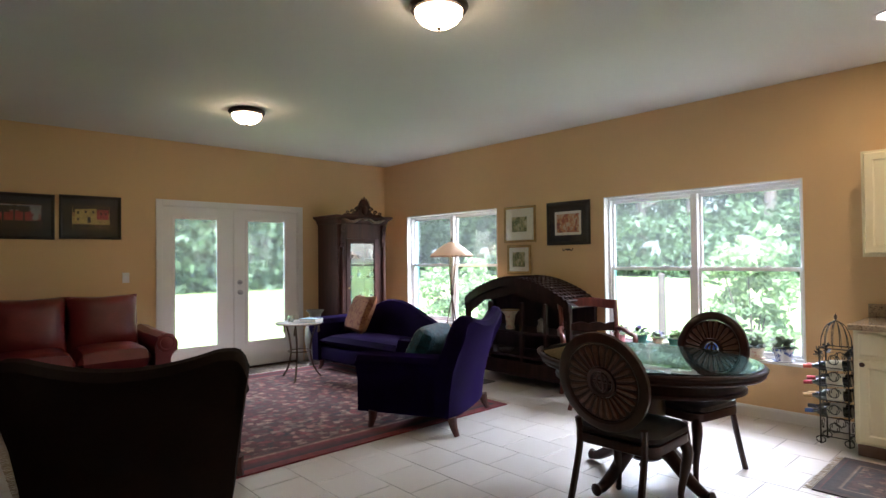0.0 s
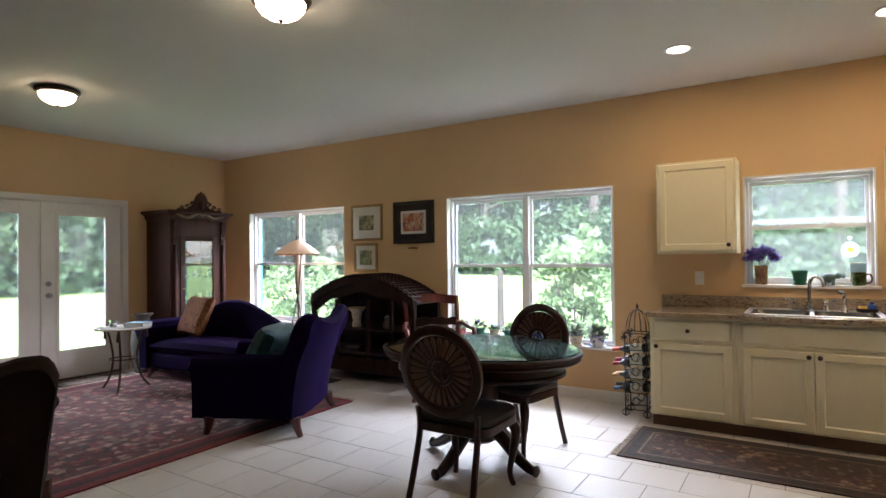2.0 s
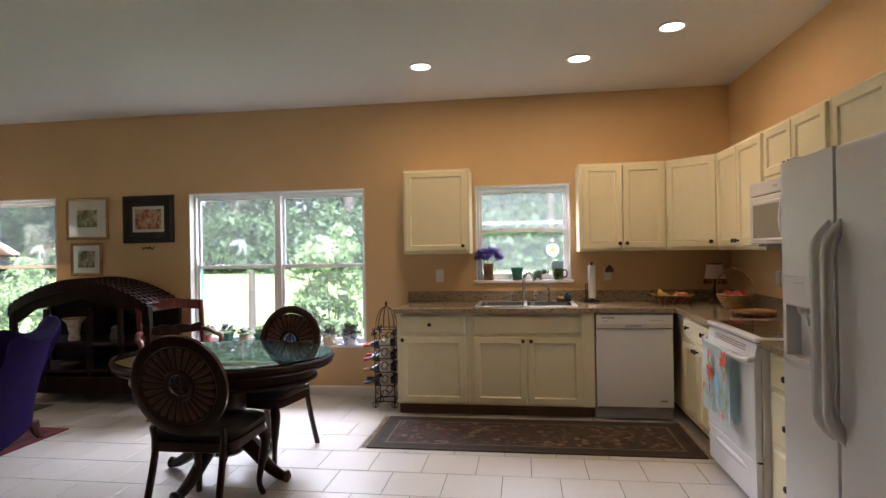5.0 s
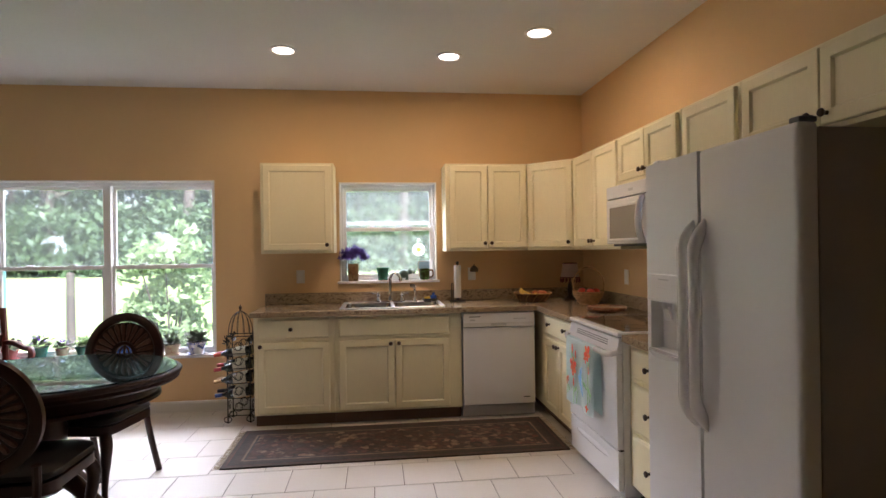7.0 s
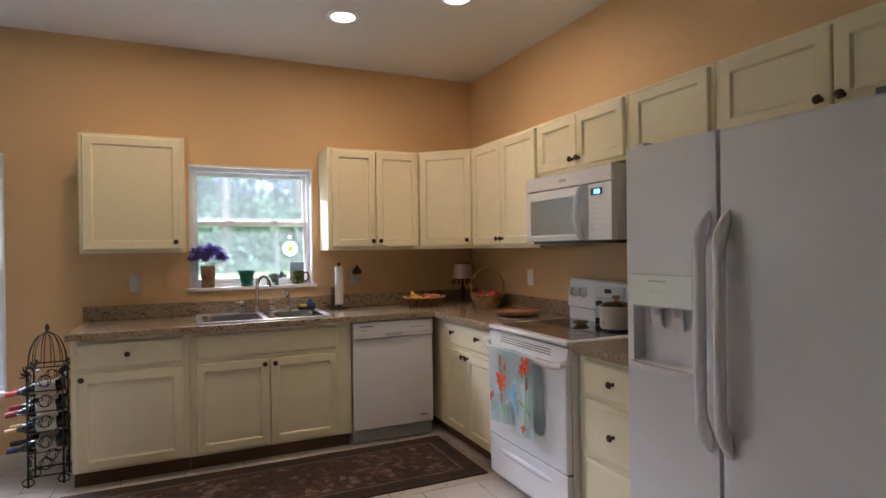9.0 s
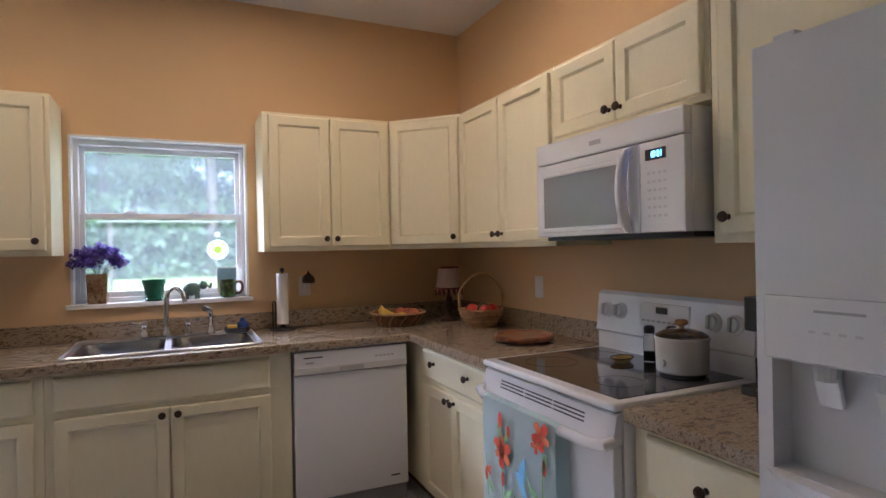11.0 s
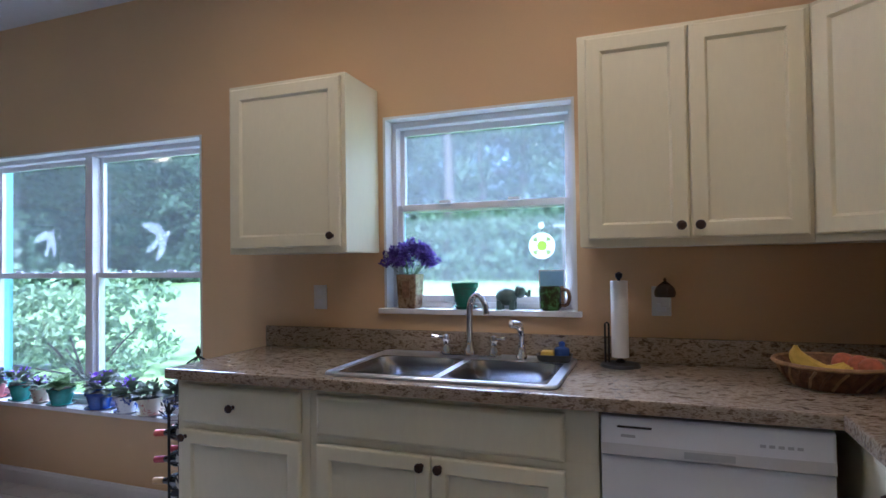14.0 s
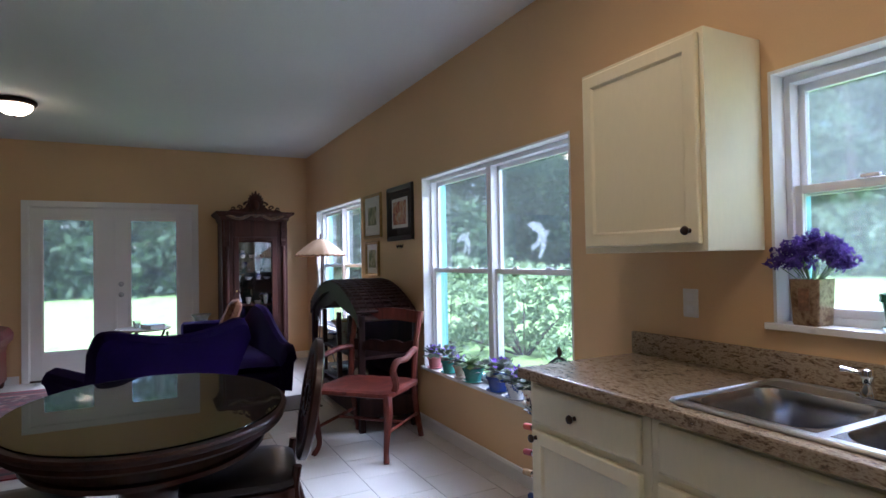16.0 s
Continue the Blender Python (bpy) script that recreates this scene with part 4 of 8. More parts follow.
def refrigerator():
    f = thing("refrigerator", "white side-by-side refrigerator with ice dispenser", "refrigerator", pose(0, -2.727, 0, 0, 0, EAST))
    W, H, G = 0.912, 1.745, 0.412
    # cabinet sides take a darker grey than the white doors
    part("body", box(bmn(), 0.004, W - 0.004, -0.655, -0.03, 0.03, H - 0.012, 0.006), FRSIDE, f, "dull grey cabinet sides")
    dl = bmn()
    # freezer door with a dispenser recess
    x0, x1, y0, y1 = 0.0, G - 0.004, -0.735, -0.665
    rx0, rx1, rz0, rz1 = 0.030, 0.305, 0.936, 1.145
    box(dl, x0, rx0, y0, y1, 0.12, H, 0.0)
    box(dl, rx1, x1, y0, y1, 0.12, H, 0.0)
    box(dl, rx0, rx1, y0, y1, 0.12, rz0, 0.0)
    box(dl, rx0, rx1, y0, y1, rz1, H, 0.0)
    box(dl, rx0, rx1, y1 - 0.012, y1, rz0, rz1)
    bmesh.ops.remove_doubles(dl, verts=dl.verts[:], dist=0.0001)
    door = part("freezer_door", dl, FRIDGE, f)
    part("dispenser_panel", box(bmn(), 0.020, 0.315, y0 - 0.008, y0 - 0.0005, rz1 + 0.003, rz1 + 0.122, 0.006), APPL, door)
    part("dispenser_label", box(bmn(), 0.115, 0.20, y0 - 0.0088, y0 - 0.0075, rz1 + 0.095, rz1 + 0.10), PLASTIC_G, door)
    for i in range(4):
        part("dispenser_button", box(bmn(), 0.105 + i * 0.026, 0.117 + i * 0.026, y0 - 0.0088, y0 - 0.0075, rz1 + 0.058, rz1 + 0.063), PLASTIC_L, door)
    lip = [(0.018 + 0.30 * k / 14, 0.030 * math.sin(math.pi * k / 14) ** 0.6) for k in range(15)]
    part("dispenser_tray", loft(bmn(), [[(x, y1 - 0.013, z0), (x, y0 - 0.004 - e, z0 + 0.004), (x, y0 - 0.006 - e, z1), (x, y1 - 0.013, z1)] for x, e, z0, z1 in ((x, e, rz0 - 0.004 - e * 0.9, rz0 - 0.001) for x, e in lip)]), GRIPW, door, "glossy curved tray")
    for x in (0.115, 0.215):
        part("dispenser_paddle", turn(box(bmn(), -0.022, 0.022, -0.006, 0.006, -0.03, 0.03, 0.004), pose(x, y1 - 0.035, rz1 - 0.05, 15, 0, 0)), APPL, door)
        part("dispenser_nozzle", lathe(bmn(), [(0.02, 1.115), (0.024, rz1 - 0.001)], 14, x, y1 - 0.04), PLASTIC_L, door)
    part("fridge_door", box(bmn(), G + 0.004, W + 0.012, y0, y1, 0.12, H, 0.022, 4), FRIDGE, f, smooth=True)
    for x, s in ((G - 0.034, -1), (G + 0.040, 1)):
        rings = []
        for k in range(29):
            u = k / 28
            e = min(u, 1 - u) / 0.17
            q = min(1.0, e)
            lift = 0.052 * math.sin(q * math.pi / 2)
            fat = 0.012 + 0.020 * math.sin(min(1, e * 1.5) * math.pi / 2) - 0.012 * max(0.0, min(1, e * 1.6 - 0.8))
            wide = 0.008 + 0.012 * q ** 0.5
            z = 0.690 + 0.795 * u
            rings.append([(x + wide * math.cos(a), y0 - 0.001 - max(0, lift - fat * 0.3) + fat * math.sin(a) * (1 if q > 0.2 else q * 5), z) for a in [t * math.tau / 12 for t in range(12)]])
        part("handle", loft(bmn(), rings), GRIPW, f, "long white bowed handle", True)
    for x, mt, label in ((0.05, FRIDGE, "white plastic hinge cover"), (W - 0.028, HINGE, "dark grey hinge cover")):
        part("hinge_cover", box(bmn(), x - 0.022, x + 0.022, -0.715, -0.655, H + 0.001, H + 0.019, 0.006), mt, f, label)
    part("grille", box(bmn(), 0.01, W - 0.01, -0.70, -0.66, 0.015, 0.112, 0.005), PLASTIC_G, f)
    for x in (0.06, W - 0.06):
        part("foot", lathe(bmn(), [(0.022, 0), (0.022, 0.03)], 12, x, -0.6), BLACK, f)


refrigerator()

# ---- counter things ----
PINKPOT = paint("pink_glazed_pot", (0.55, 0.20, 0.20), 0.4, var=0.2)
GREENPOT = paint("green_glaze", (0.02, 0.14, 0.075), 0.15, var=0.3, scale=8, coat=0.4)
TEALPOT = paint("teal_glaze", (0.05, 0.26, 0.22), 0.2, var=0.3, scale=8, coat=0.4)
BLUEPOT = paint("blue_glaze", (0.04, 0.09, 0.34), 0.15, var=0.35, scale=10, coat=0.4)
CREAMPOT = speckled("cream_floral_pot", [(0.4, (0.35, 0.30, 0.12)), (0.55, (0.68, 0.62, 0.46)), (0.75, (0.70, 0.64, 0.5)), (0.85, (0.45, 0.16, 0.12))], 24, 0.3)
BLUEWHITE = speckled("blue_and_white_glaze", [(0.5, (0.02, 0.05, 0.26)), (0.62, (0.03, 0.08, 0.36)), (0.68, (0.75, 0.77, 0.82)), (0.9, (0.8, 0.82, 0.85))], 20, 0.15)
SOIL = paint("potting_soil", (0.05, 0.033, 0.022), 0.95, var=0.4)
VIOLET_LEAF = foliage("violet_leaves", (0.035, 0.05, 0.035), (0.10, 0.12, 0.07), 0.2)
STATICE = foliage("statice_petals", (0.045, 0.02, 0.16), (0.17, 0.09, 0.42), 0.3)
VIOLET = foliage("violet_petals", (0.10, 0.03, 0.32), (0.26, 0.10, 0.62), 0.3)
PALEFLOWER = foliage("green_succulent_leaves", (0.10, 0.18, 0.06), (0.30, 0.42, 0.20), 0.3)
PAPER = paint("white_paper", (0.82, 0.82, 0.80), 0.9, var=0.03, grain=150, bump=0.25)
WICKER = paint("brown_wicker", (0.20, 0.10, 0.045), 0.7, var=0.5, scale=40, grain=120, bump=0.8, depth=0.004)
STRAW = paint("straw_basket", (0.42, 0.25, 0.11), 0.75, var=0.35, scale=40, grain=150, bump=0.8, depth=0.004)
BANANA = paint("yellow_banana_skin", (0.72, 0.50, 0.06), 0.5, var=0.2, scale=12)
TOMATO = paint("red_fruit_skin", (0.52, 0.05, 0.03), 0.3, var=0.3, scale=10)
PEACHF = paint("peach_skin", (0.55, 0.17, 0.08), 0.6, var=0.35, scale=14)
AVOC = paint("dark_green_fruit_skin", (0.025, 0.045, 0.02), 0.5, var=0.4, scale=30)
BOARDW = wood("red_brown_turntable_wood", (0.27, 0.10, 0.035), 0.3, 0.4)
SHADEW = paint("cream_lamp_shade", (0.55, 0.42, 0.36), 0.9, var=0.1)
TASSEL = paint("dark_red_trim", (0.16, 0.03, 0.03), 0.9, var=0.3)
CROCK = paint("white_crock_enamel", (0.72, 0.71, 0.68), 0.3, var=0.04)
SMOKE = clear("smoked_glass", (0.35, 0.27, 0.2))
BOTTLE = clear("bottle_glass", (0.85, 0.9, 0.88))
SPICE = paint("black_pepper", (0.03, 0.022, 0.018), 0.8, var=0.4, grain=200)
OCHRE = paint("ochre_glaze", (0.40, 0.26, 0.05), 0.3, var=0.3)
LIGHTWOOD = wood("light_wood", (0.45, 0.24, 0.09))


def blob(bm, r, c=(0, 0, 0), s=(1, 1, 1), u=12, v=8):
    m = Matrix.Translation(c) @ Matrix.Diagonal((*s, 1))
    bmesh.ops.create_uvsphere(bm, u_segments=u, v_segments=v, radius=r, matrix=m)
    return bm


def paper_towel():
    t = thing("paper_towel_holder", "black iron holder with white paper towel roll", "paper towel", pose(-1.225, -0.12, 0.9145))
    part("base", lathe(bmn(), [(0.075, 0), (0.07, 0.01), (0.02, 0.016), (0.008, 0.03)], 28), IRON, t, smooth=True)
    part("pole", lathe(bmn(), [(0.006, 0.02), (0.006, 0.33), (0.013, 0.34), (0.014, 0.352), (0, 0.36)], 12), IRON, t, smooth=True)
    part("paper_roll", lathe(bmn(), [(0.02, 0.035), (0.032, 0.035), (0.032, 0.325), (0.02, 0.325)], 28), PAPER, t, "slim white paper roll", True)
    part("tension_arm", tube(bmn(), [(-0.055, 0, 0.01), (-0.055, 0, 0.16), (-0.048, 0, 0.165), (-0.041, 0, 0.16), (-0.041, 0, 0.01)], 0.004, 6), IRON, t)


paper_towel()


def night_light():
    t = thing("night_light", "dark plug-in night light with pointed glass shade", "night light", pose(-1.06, -0.0095, 1.175) @ Matrix.Scale(0.8, 4))
    part("plug", box(bmn(), -0.02, 0.02, -0.03, 0, -0.05, 0.0, 0.004), WHITE, t)
    part("shade", lathe(bmn(), [(0.045, 0.0), (0.05, 0.02), (0.042, 0.045), (0.02, 0.065), (0.006, 0.075), (0.008, 0.085), (0, 0.092)], 16, 0, -0.052), SMOKE, t, "smoked ribbed glass shade", True)


night_light()


def fruit_basket():
    b = thing("fruit_basket", "low dark woven basket on the worktop", "basket", pose(-0.575, -0.27, 0.9145))
    part("bowl", lathe(bmn(), [(0.0, 0.004), (0.105, 0.004), (0.115, 0.0), (0.145, 0.055), (0.165, 0.072), (0.158, 0.074), (0.135, 0.055), (0.10, 0.016), (0, 0.014)], 30), WICKER, b, smooth=True)
    for i in range(24):
        a = i * math.tau / 24
        part("weave_strand", tube(bmn(), [(0.118 * math.cos(a), 0.118 * math.sin(a), 0.004), (0.14 * math.cos(a + 0.12), 0.14 * math.sin(a + 0.12), 0.035), (0.155 * math.cos(a + 0.26), 0.155 * math.sin(a + 0.26), 0.062)], 0.0045, 5), STRAW if i % 2 else WICKER, b)
    part("rim", tube(bmn(), circle(0.165, 0.073, 30), 0.007, 6, True), STRAW, b, "pale straw rim")
    ban = thing("bananas", "bunch of yellow bananas in the woven basket", "fruit", pose(-0.62, -0.265, 0.955))
    for k in range(4):
        a = -0.5 + k * 0.35
        pts = [(-0.055, 0.0, 0.08), (-0.06 + 0.02 * k * 0.3, -0.01, 0.045), (-0.03 + 0.015 * k, -0.02 - 0.012 * k, 0.012), (0.03 + 0.012 * k, -0.018 - 0.018 * k, 0.008), (0.075, -0.01 - 0.02 * k, 0.03)]
        part("banana", tube(bmn(), curve(pts, 4), [0.006, 0.008, 0.012, 0.015, 0.017, 0.018, 0.0185, 0.019, 0.019, 0.019, 0.018, 0.018, 0.017, 0.015, 0.012, 0.009, 0.005], 8), BANANA, ban, smooth=True)
    for x, y in ((-0.50, -0.26), (-0.485, -0.31), (-0.53, -0.21)):
        solid("peach", "ripe red-orange peach in the woven basket", "fruit", blob(bmn(), 0.034), PEACHF, pose(x, y, 0.976), "peaches", smooth=True)


fruit_basket()


def handled_basket():
    b = thing("handled_basket", "straw basket with tall hoop handle", "basket", pose(-0.20, -0.63, 0.9145))
    part("bowl", lathe(bmn(), [(0, 0.003), (0.07, 0.003), (0.075, 0.0), (0.11, 0.06), (0.125, 0.10), (0.118, 0.102), (0.10, 0.06), (0.065, 0.012), (0, 0.012)], 28), STRAW, b, smooth=True)
    for z, r in ((0.02, 0.087), (0.04, 0.1), (0.06, 0.111), (0.08, 0.119), (0.1, 0.124)):
        part("coil", tube(bmn(), circle(r, z, 28), 0.007, 6, True), STRAW, b)
    part("handle", tube(bmn(), curve([(0.105, -0.06, 0.09), (0.11, -0.05, 0.2), (0.06, -0.025, 0.28), (0, 0, 0.305), (-0.06, 0.025, 0.28), (-0.11, 0.05, 0.2), (-0.105, 0.06, 0.09)], 6), 0.0065, 6), STRAW, b, "thin hoop handle", True)
    for nm, x, y, mt in (("tomato", -0.245, -0.61, TOMATO), ("avocado", -0.20, -0.655, AVOC), ("avocado", -0.165, -0.60, AVOC), ("tomato", -0.15, -0.67, TOMATO), ("tomato", -0.21, -0.70, TOMATO)):
        solid(nm, ("round red tomato" if nm == "tomato" else "dark green avocado") + " in the straw basket", "fruit", blob(bmn(), 0.036, s=(1, 1, 0.9)), mt, pose(x, y, 1.015), smooth=True)


handled_basket()


def accent_lamp():
    l = thing("accent_lamp", "small dark lamp with fringed cream shade, off", "lamp", pose(-0.225, -0.26, 0.9145))
    part("base", lathe(bmn(), [(0.06, 0), (0.058, 0.012), (0.03, 0.03), (0.016, 0.05), (0.024, 0.09), (0.02, 0.13), (0.01, 0.17), (0.008, 0.24)], 20), BRONZE, l, "dark turned base", True)
    part("shade", lathe(bmn(), [(0.085, 0.20), (0.08, 0.21), (0.062, 0.33), (0.059, 0.33), (0.077, 0.21), (0.082, 0.2)], 24, caps=False), SHADEW, l, smooth=True)
    part("trim", tube(bmn(), circle(0.085, 0.203, 24), 0.006, 6, True), TASSEL, l, "dark red trim")
    for i in range(16):
        a = i * math.tau / 16
        part("tassel", lathe(bmn(), [(0.003, 0.2), (0.006, 0.185), (0.007, 0.165), (0.002, 0.158)], 6, 0.085 * math.cos(a), 0.085 * math.sin(a)), TASSEL, l)
    part("top_trim", tube(bmn(), circle(0.061, 0.33, 24), 0.005, 6, True), TASSEL, l)


accent_lamp()


def turntable():
    t = thing("turntable", "round red-brown wooden lazy susan", "turntable", pose(-0.275, -1.185, 0.9145))
    part("foot", lathe(bmn(), [(0.07, 0), (0.07, 0.012)], 28), BOARDW, t)
    part("disc", lathe(bmn(), [(0.0, 0.012), (0.137, 0.012), (0.142, 0.018), (0.142, 0.03), (0.137, 0.036), (0.126, 0.036), (0.122, 0.03), (0, 0.03)], 44), BOARDW, t, smooth=True)
    for a in (0.6, 3.7):
        part("handle", tube(bmn(), [(0.14 * math.cos(a - 0.25), 0.14 * math.sin(a - 0.25), 0.026), (0.158 * math.cos(a), 0.158 * math.sin(a), 0.03), (0.14 * math.cos(a + 0.25), 0.14 * math.sin(a + 0.25), 0.026)], 0.008, 6), BOARDW, t)


turntable()


def stove_top_things():
    c = thing("slow_cooker", "white slow cooker with glass lid on the stove", "slow cooker", pose(-0.215, -2.072, 0.9245) @ Matrix.Diagonal((0.69, 0.69, 0.76, 1)))
    part("foot_ring", lathe(bmn(), [(0.105, 0), (0.105, 0.012)], 28), BLACK, c)
    part("crock", lathe(bmn(), [(0.115, 0.012), (0.122, 0.02), (0.125, 0.15), (0.13, 0.158), (0.13, 0.168), (0.118, 0.168), (0.112, 0.03), (0, 0.03)], 36), CROCK, c, smooth=True)
    lid = part("lid", lathe(bmn(), [(0.124, 0.169), (0.122, 0.175), (0.09, 0.192), (0.04, 0.202), (0, 0.204)], 36), SMOKE, c, "smoky glass lid", True)
    part("lid_knob", lathe(bmn(), [(0.012, 0.203), (0.012, 0.212), (0.03, 0.222), (0.032, 0.234), (0.024, 0.242), (0, 0.244)], 20), LIGHTWOOD, lid, "wooden lid knob", True)
    part("control_knob", turn(lathe(bmn(), [(0.018, 0), (0.016, 0.014), (0, 0.015)], 14), pose(-0.125, 0, 0.06, 0, -90, 0)), CROCK, c)
    for x, y, label in ((-0.155, -1.865, "small glass pepper mill with black cap"), (-0.105, -1.925, "small glass salt mill with black cap")):
        b = thing("pepper_mill", label, "pepper mill", pose(x, y, 0.9245) @ Matrix.Scale(0.86, 4))
        part("jar", lathe(bmn(), [(0.024, 0), (0.026, 0.004), (0.026, 0.10), (0.022, 0.11), (0.022, 0.125), (0, 0.125)], 18), BOTTLE, b, smooth=True)
        part("peppercorns", lathe(bmn(), [(0.022, 0.004), (0.022, 0.045), (0, 0.046)], 14), SPICE, b)
        part("cap", lathe(bmn(), [(0.023, 0.125), (0.024, 0.15), (0.016, 0.158), (0, 0.16)], 16), BLACK, b, "black cap", True)
    s = thing("spoon_rest", "ochre glazed spoon rest on the stove", "spoon rest", pose(-0.245, -1.815, 0.9245, 0, 0, 20) @ Matrix.Scale(0.85, 4))
    part("dish", lathe(bmn(), [(0, 0.004), (0.04, 0.0), (0.06, 0.012), (0.064, 0.02), (0.058, 0.018), (0.04, 0.006), (0, 0.007)], 24, sy=0.7), OCHRE, s, smooth=True)
    part("rim_dots", tube(bmn(), [(x * 0.062, y * 0.0435, 0.0195) for x, y in ((math.cos(k * 0.209), math.sin(k * 0.209)) for k in range(30))], 0.0025, 5, True), SPICE, s, "dark brown rim")
    m = thing("coffee_maker", "black drip coffee maker against the wall", "coffee maker", pose(-0.14, -2.40, 0.9145) @ Matrix.Scale(0.88, 4))
    part("base", box(bmn(), -0.13, 0.10, -0.09, 0.09, 0, 0.035, 0.008), BLACK, m)
    part("tower", box(bmn(), 0.02, 0.10, -0.09, 0.09, 0.0352, 0.33, 0.01), BLACK, m)
    part("filter_head", loft(bmn(), [rrect(-0.13, 0.018, -0.09, 0.09, 0.04, z) for z in (0.22, 0.225, 0.32, 0.33)]), BLACK, m, smooth=True)
    part("carafe", lathe(bmn(), [(0.05, 0.036), (0.068, 0.05), (0.07, 0.12), (0.05, 0.175), (0.052, 0.19)], 24, -0.06, 0), SMOKE, m, "dark glass carafe", True)
    j = thing("glass_jar", "glass jar with metal lid and ground coffee", "jar", pose(-0.36, -2.52, 0.9145))
    part("jar_glass", lathe(bmn(), [(0.052, 0), (0.058, 0.008), (0.058, 0.13), (0.05, 0.145), (0.05, 0.155)], 26), BOTTLE, j, smooth=True)
    part("coffee", lathe(bmn(), [(0.053, 0.006), (0.053, 0.085), (0, 0.088)], 22), SPICE, j, "dark ground coffee")
    part("lid", lathe(bmn(), [(0.054, 0.148), (0.056, 0.152), (0.056, 0.172), (0.05, 0.178), (0, 0.179)], 26), CHROME, j, "shiny metal lid", True)
    d = thing("sponge_dish", "dark sponge dish with blue scrubber by the sink", "sponge dish", pose(-1.475, -0.12, 0.9215))
    part("dish", loft(bmn(), [rrect(-0.06 - o, 0.06 + o, -0.035 - o, 0.035 + o, 0.03, z) for o, z in ((0, 0), (0.006, 0.01), (0.01, 0.028), (0.006, 0.028), (0.0, 0.01))]), BLACK, d, smooth=True)
    part("sponge", box(bmn(), -0.05, 0.0, -0.025, 0.025, 0.0105, 0.04, 0.004), BANANA, d, "yellow sponge")
    part("scrubber", lathe(bmn(), [(0.026, 0.012), (0.03, 0.02), (0.03, 0.05), (0.026, 0.056), (0.012, 0.06), (0.014, 0.075), (0, 0.08)], 16, 0.03, 0), BLUEPOT, d, "blue round scrubber", True)


stove_top_things()


# ---- window sill things ----
def leaves(bm, n, rad, z0, size, rng, up=0.5, flat=1.0):
    for _ in range(n):
        a, e = rng.uniform(0, math.tau), rng.uniform(0.1, 1.2)
        d = Vector((math.cos(a) * math.cos(e), math.sin(a) * math.cos(e), math.sin(e) * up))
        c = d * rad * rng.uniform(0.35, 1.0) + Vector((0, 0, z0))
        s = size * rng.uniform(0.6, 1.2)
        side = Vector((-d.y, d.x, rng.uniform(-0.4, 0.4))).normalized()
        tip = (d + Vector((0, 0, rng.uniform(-0.5, 0.2)))).normalized()
        v = [bm.verts.new(p) for p in (c - tip * s * 0.5, c + side * s * 0.42, c + tip * s * 0.55 - Vector((0, 0, s * 0.12)), c - side * s * 0.42)]
        bm.faces.new(v)
    return bm


def potted(label, x, y, z, r, h, pot, leaf, flower=None, spread=1.6, seed=1, saucer=True):
    r, h = r * 1.2, h * 1.15
    p = thing("potted_plant", label, "potted plant", pose(x, y, z), "potted plants on the sill")
    part("pot", lathe(bmn(), [(0, 0.008), (r * 0.68, 0.008), (r * 0.7, 0.004), (r * 0.98, h * 0.82), (r * 1.08, h * 0.83), (r * 1.08, h), (r * 0.98, h), (r * 0.9, h * 0.86), (0, h * 0.86)], 22), pot, p, smooth=True)
    if saucer:
        part("saucer", lathe(bmn(), [(r * 0.8, 0), (r * 1.1, 0.012), (r * 1.05, 0.016), (r * 0.72, 0.008)], 22), pot, p, smooth=True)
    part("soil", lathe(bmn(), [(r * 0.9, h * 0.86), (r * 0.9, h * 0.9)], 16), SOIL, p)
    rng = random.Random(seed)
    part("leaves", leaves(bmn(), 84, r * spread * 1.12, h, r * 0.85, rng, 0.8), leaf, p, "dark clustered leaves")
    if flower:
        tagged(part("flowers", leaves(bmn(), 40, r * spread * 0.75, h + r * 0.5, r * 0.4, rng, 1.0), flower, p, "small purple flowers"), kind="stuff")


SZ = 0.4955
potted("small potted violet in a pink pot on the sill", -5.03, 0.015, SZ, 0.048, 0.085, PINKPOT, VIOLET_LEAF, VIOLET, 1.7, 1)
potted("purple violet in a teal pot on the sill", -4.80, 0.02, SZ, 0.05, 0.09, TEALPOT, VIOLET_LEAF, VIOLET, 1.8, 2)
potted("violet in a cream pot on the sill", -4.62, 0.02, SZ, 0.042, 0.08, CREAMPOT, VIOLET_LEAF, VIOLET, 1.6, 3)
potted("pale succulent in a green pot on the sill", -4.44, 0.02, SZ, 0.06, 0.09, TEALPOT, PALEFLOWER, None, 1.3, 4)
potted("dark-leaved violet in a blue pot on the sill", -4.12, 0.015, SZ, 0.06, 0.09, BLUEPOT, VIOLET_LEAF, VIOLET, 2.0, 5)
potted("purple violet in a blue and white pot on the sill", -3.90, 0.01, SZ, 0.055, 0.085, BLUEWHITE, VIOLET_LEAF, VIOLET, 1.6, 6)
potted("small plant in a cream floral pot on the sill", -3.73, 0.01, SZ, 0.055, 0.085, CREAMPOT, VIOLET_LEAF, None, 1.5, 7)
potted("small plant in a dark blue square-patterned pot", -3.52, 0.01, SZ, 0.065, 0.10, BLUEWHITE, VIOLET_LEAF, None, 1.4, 8)

KZ = 1.1105


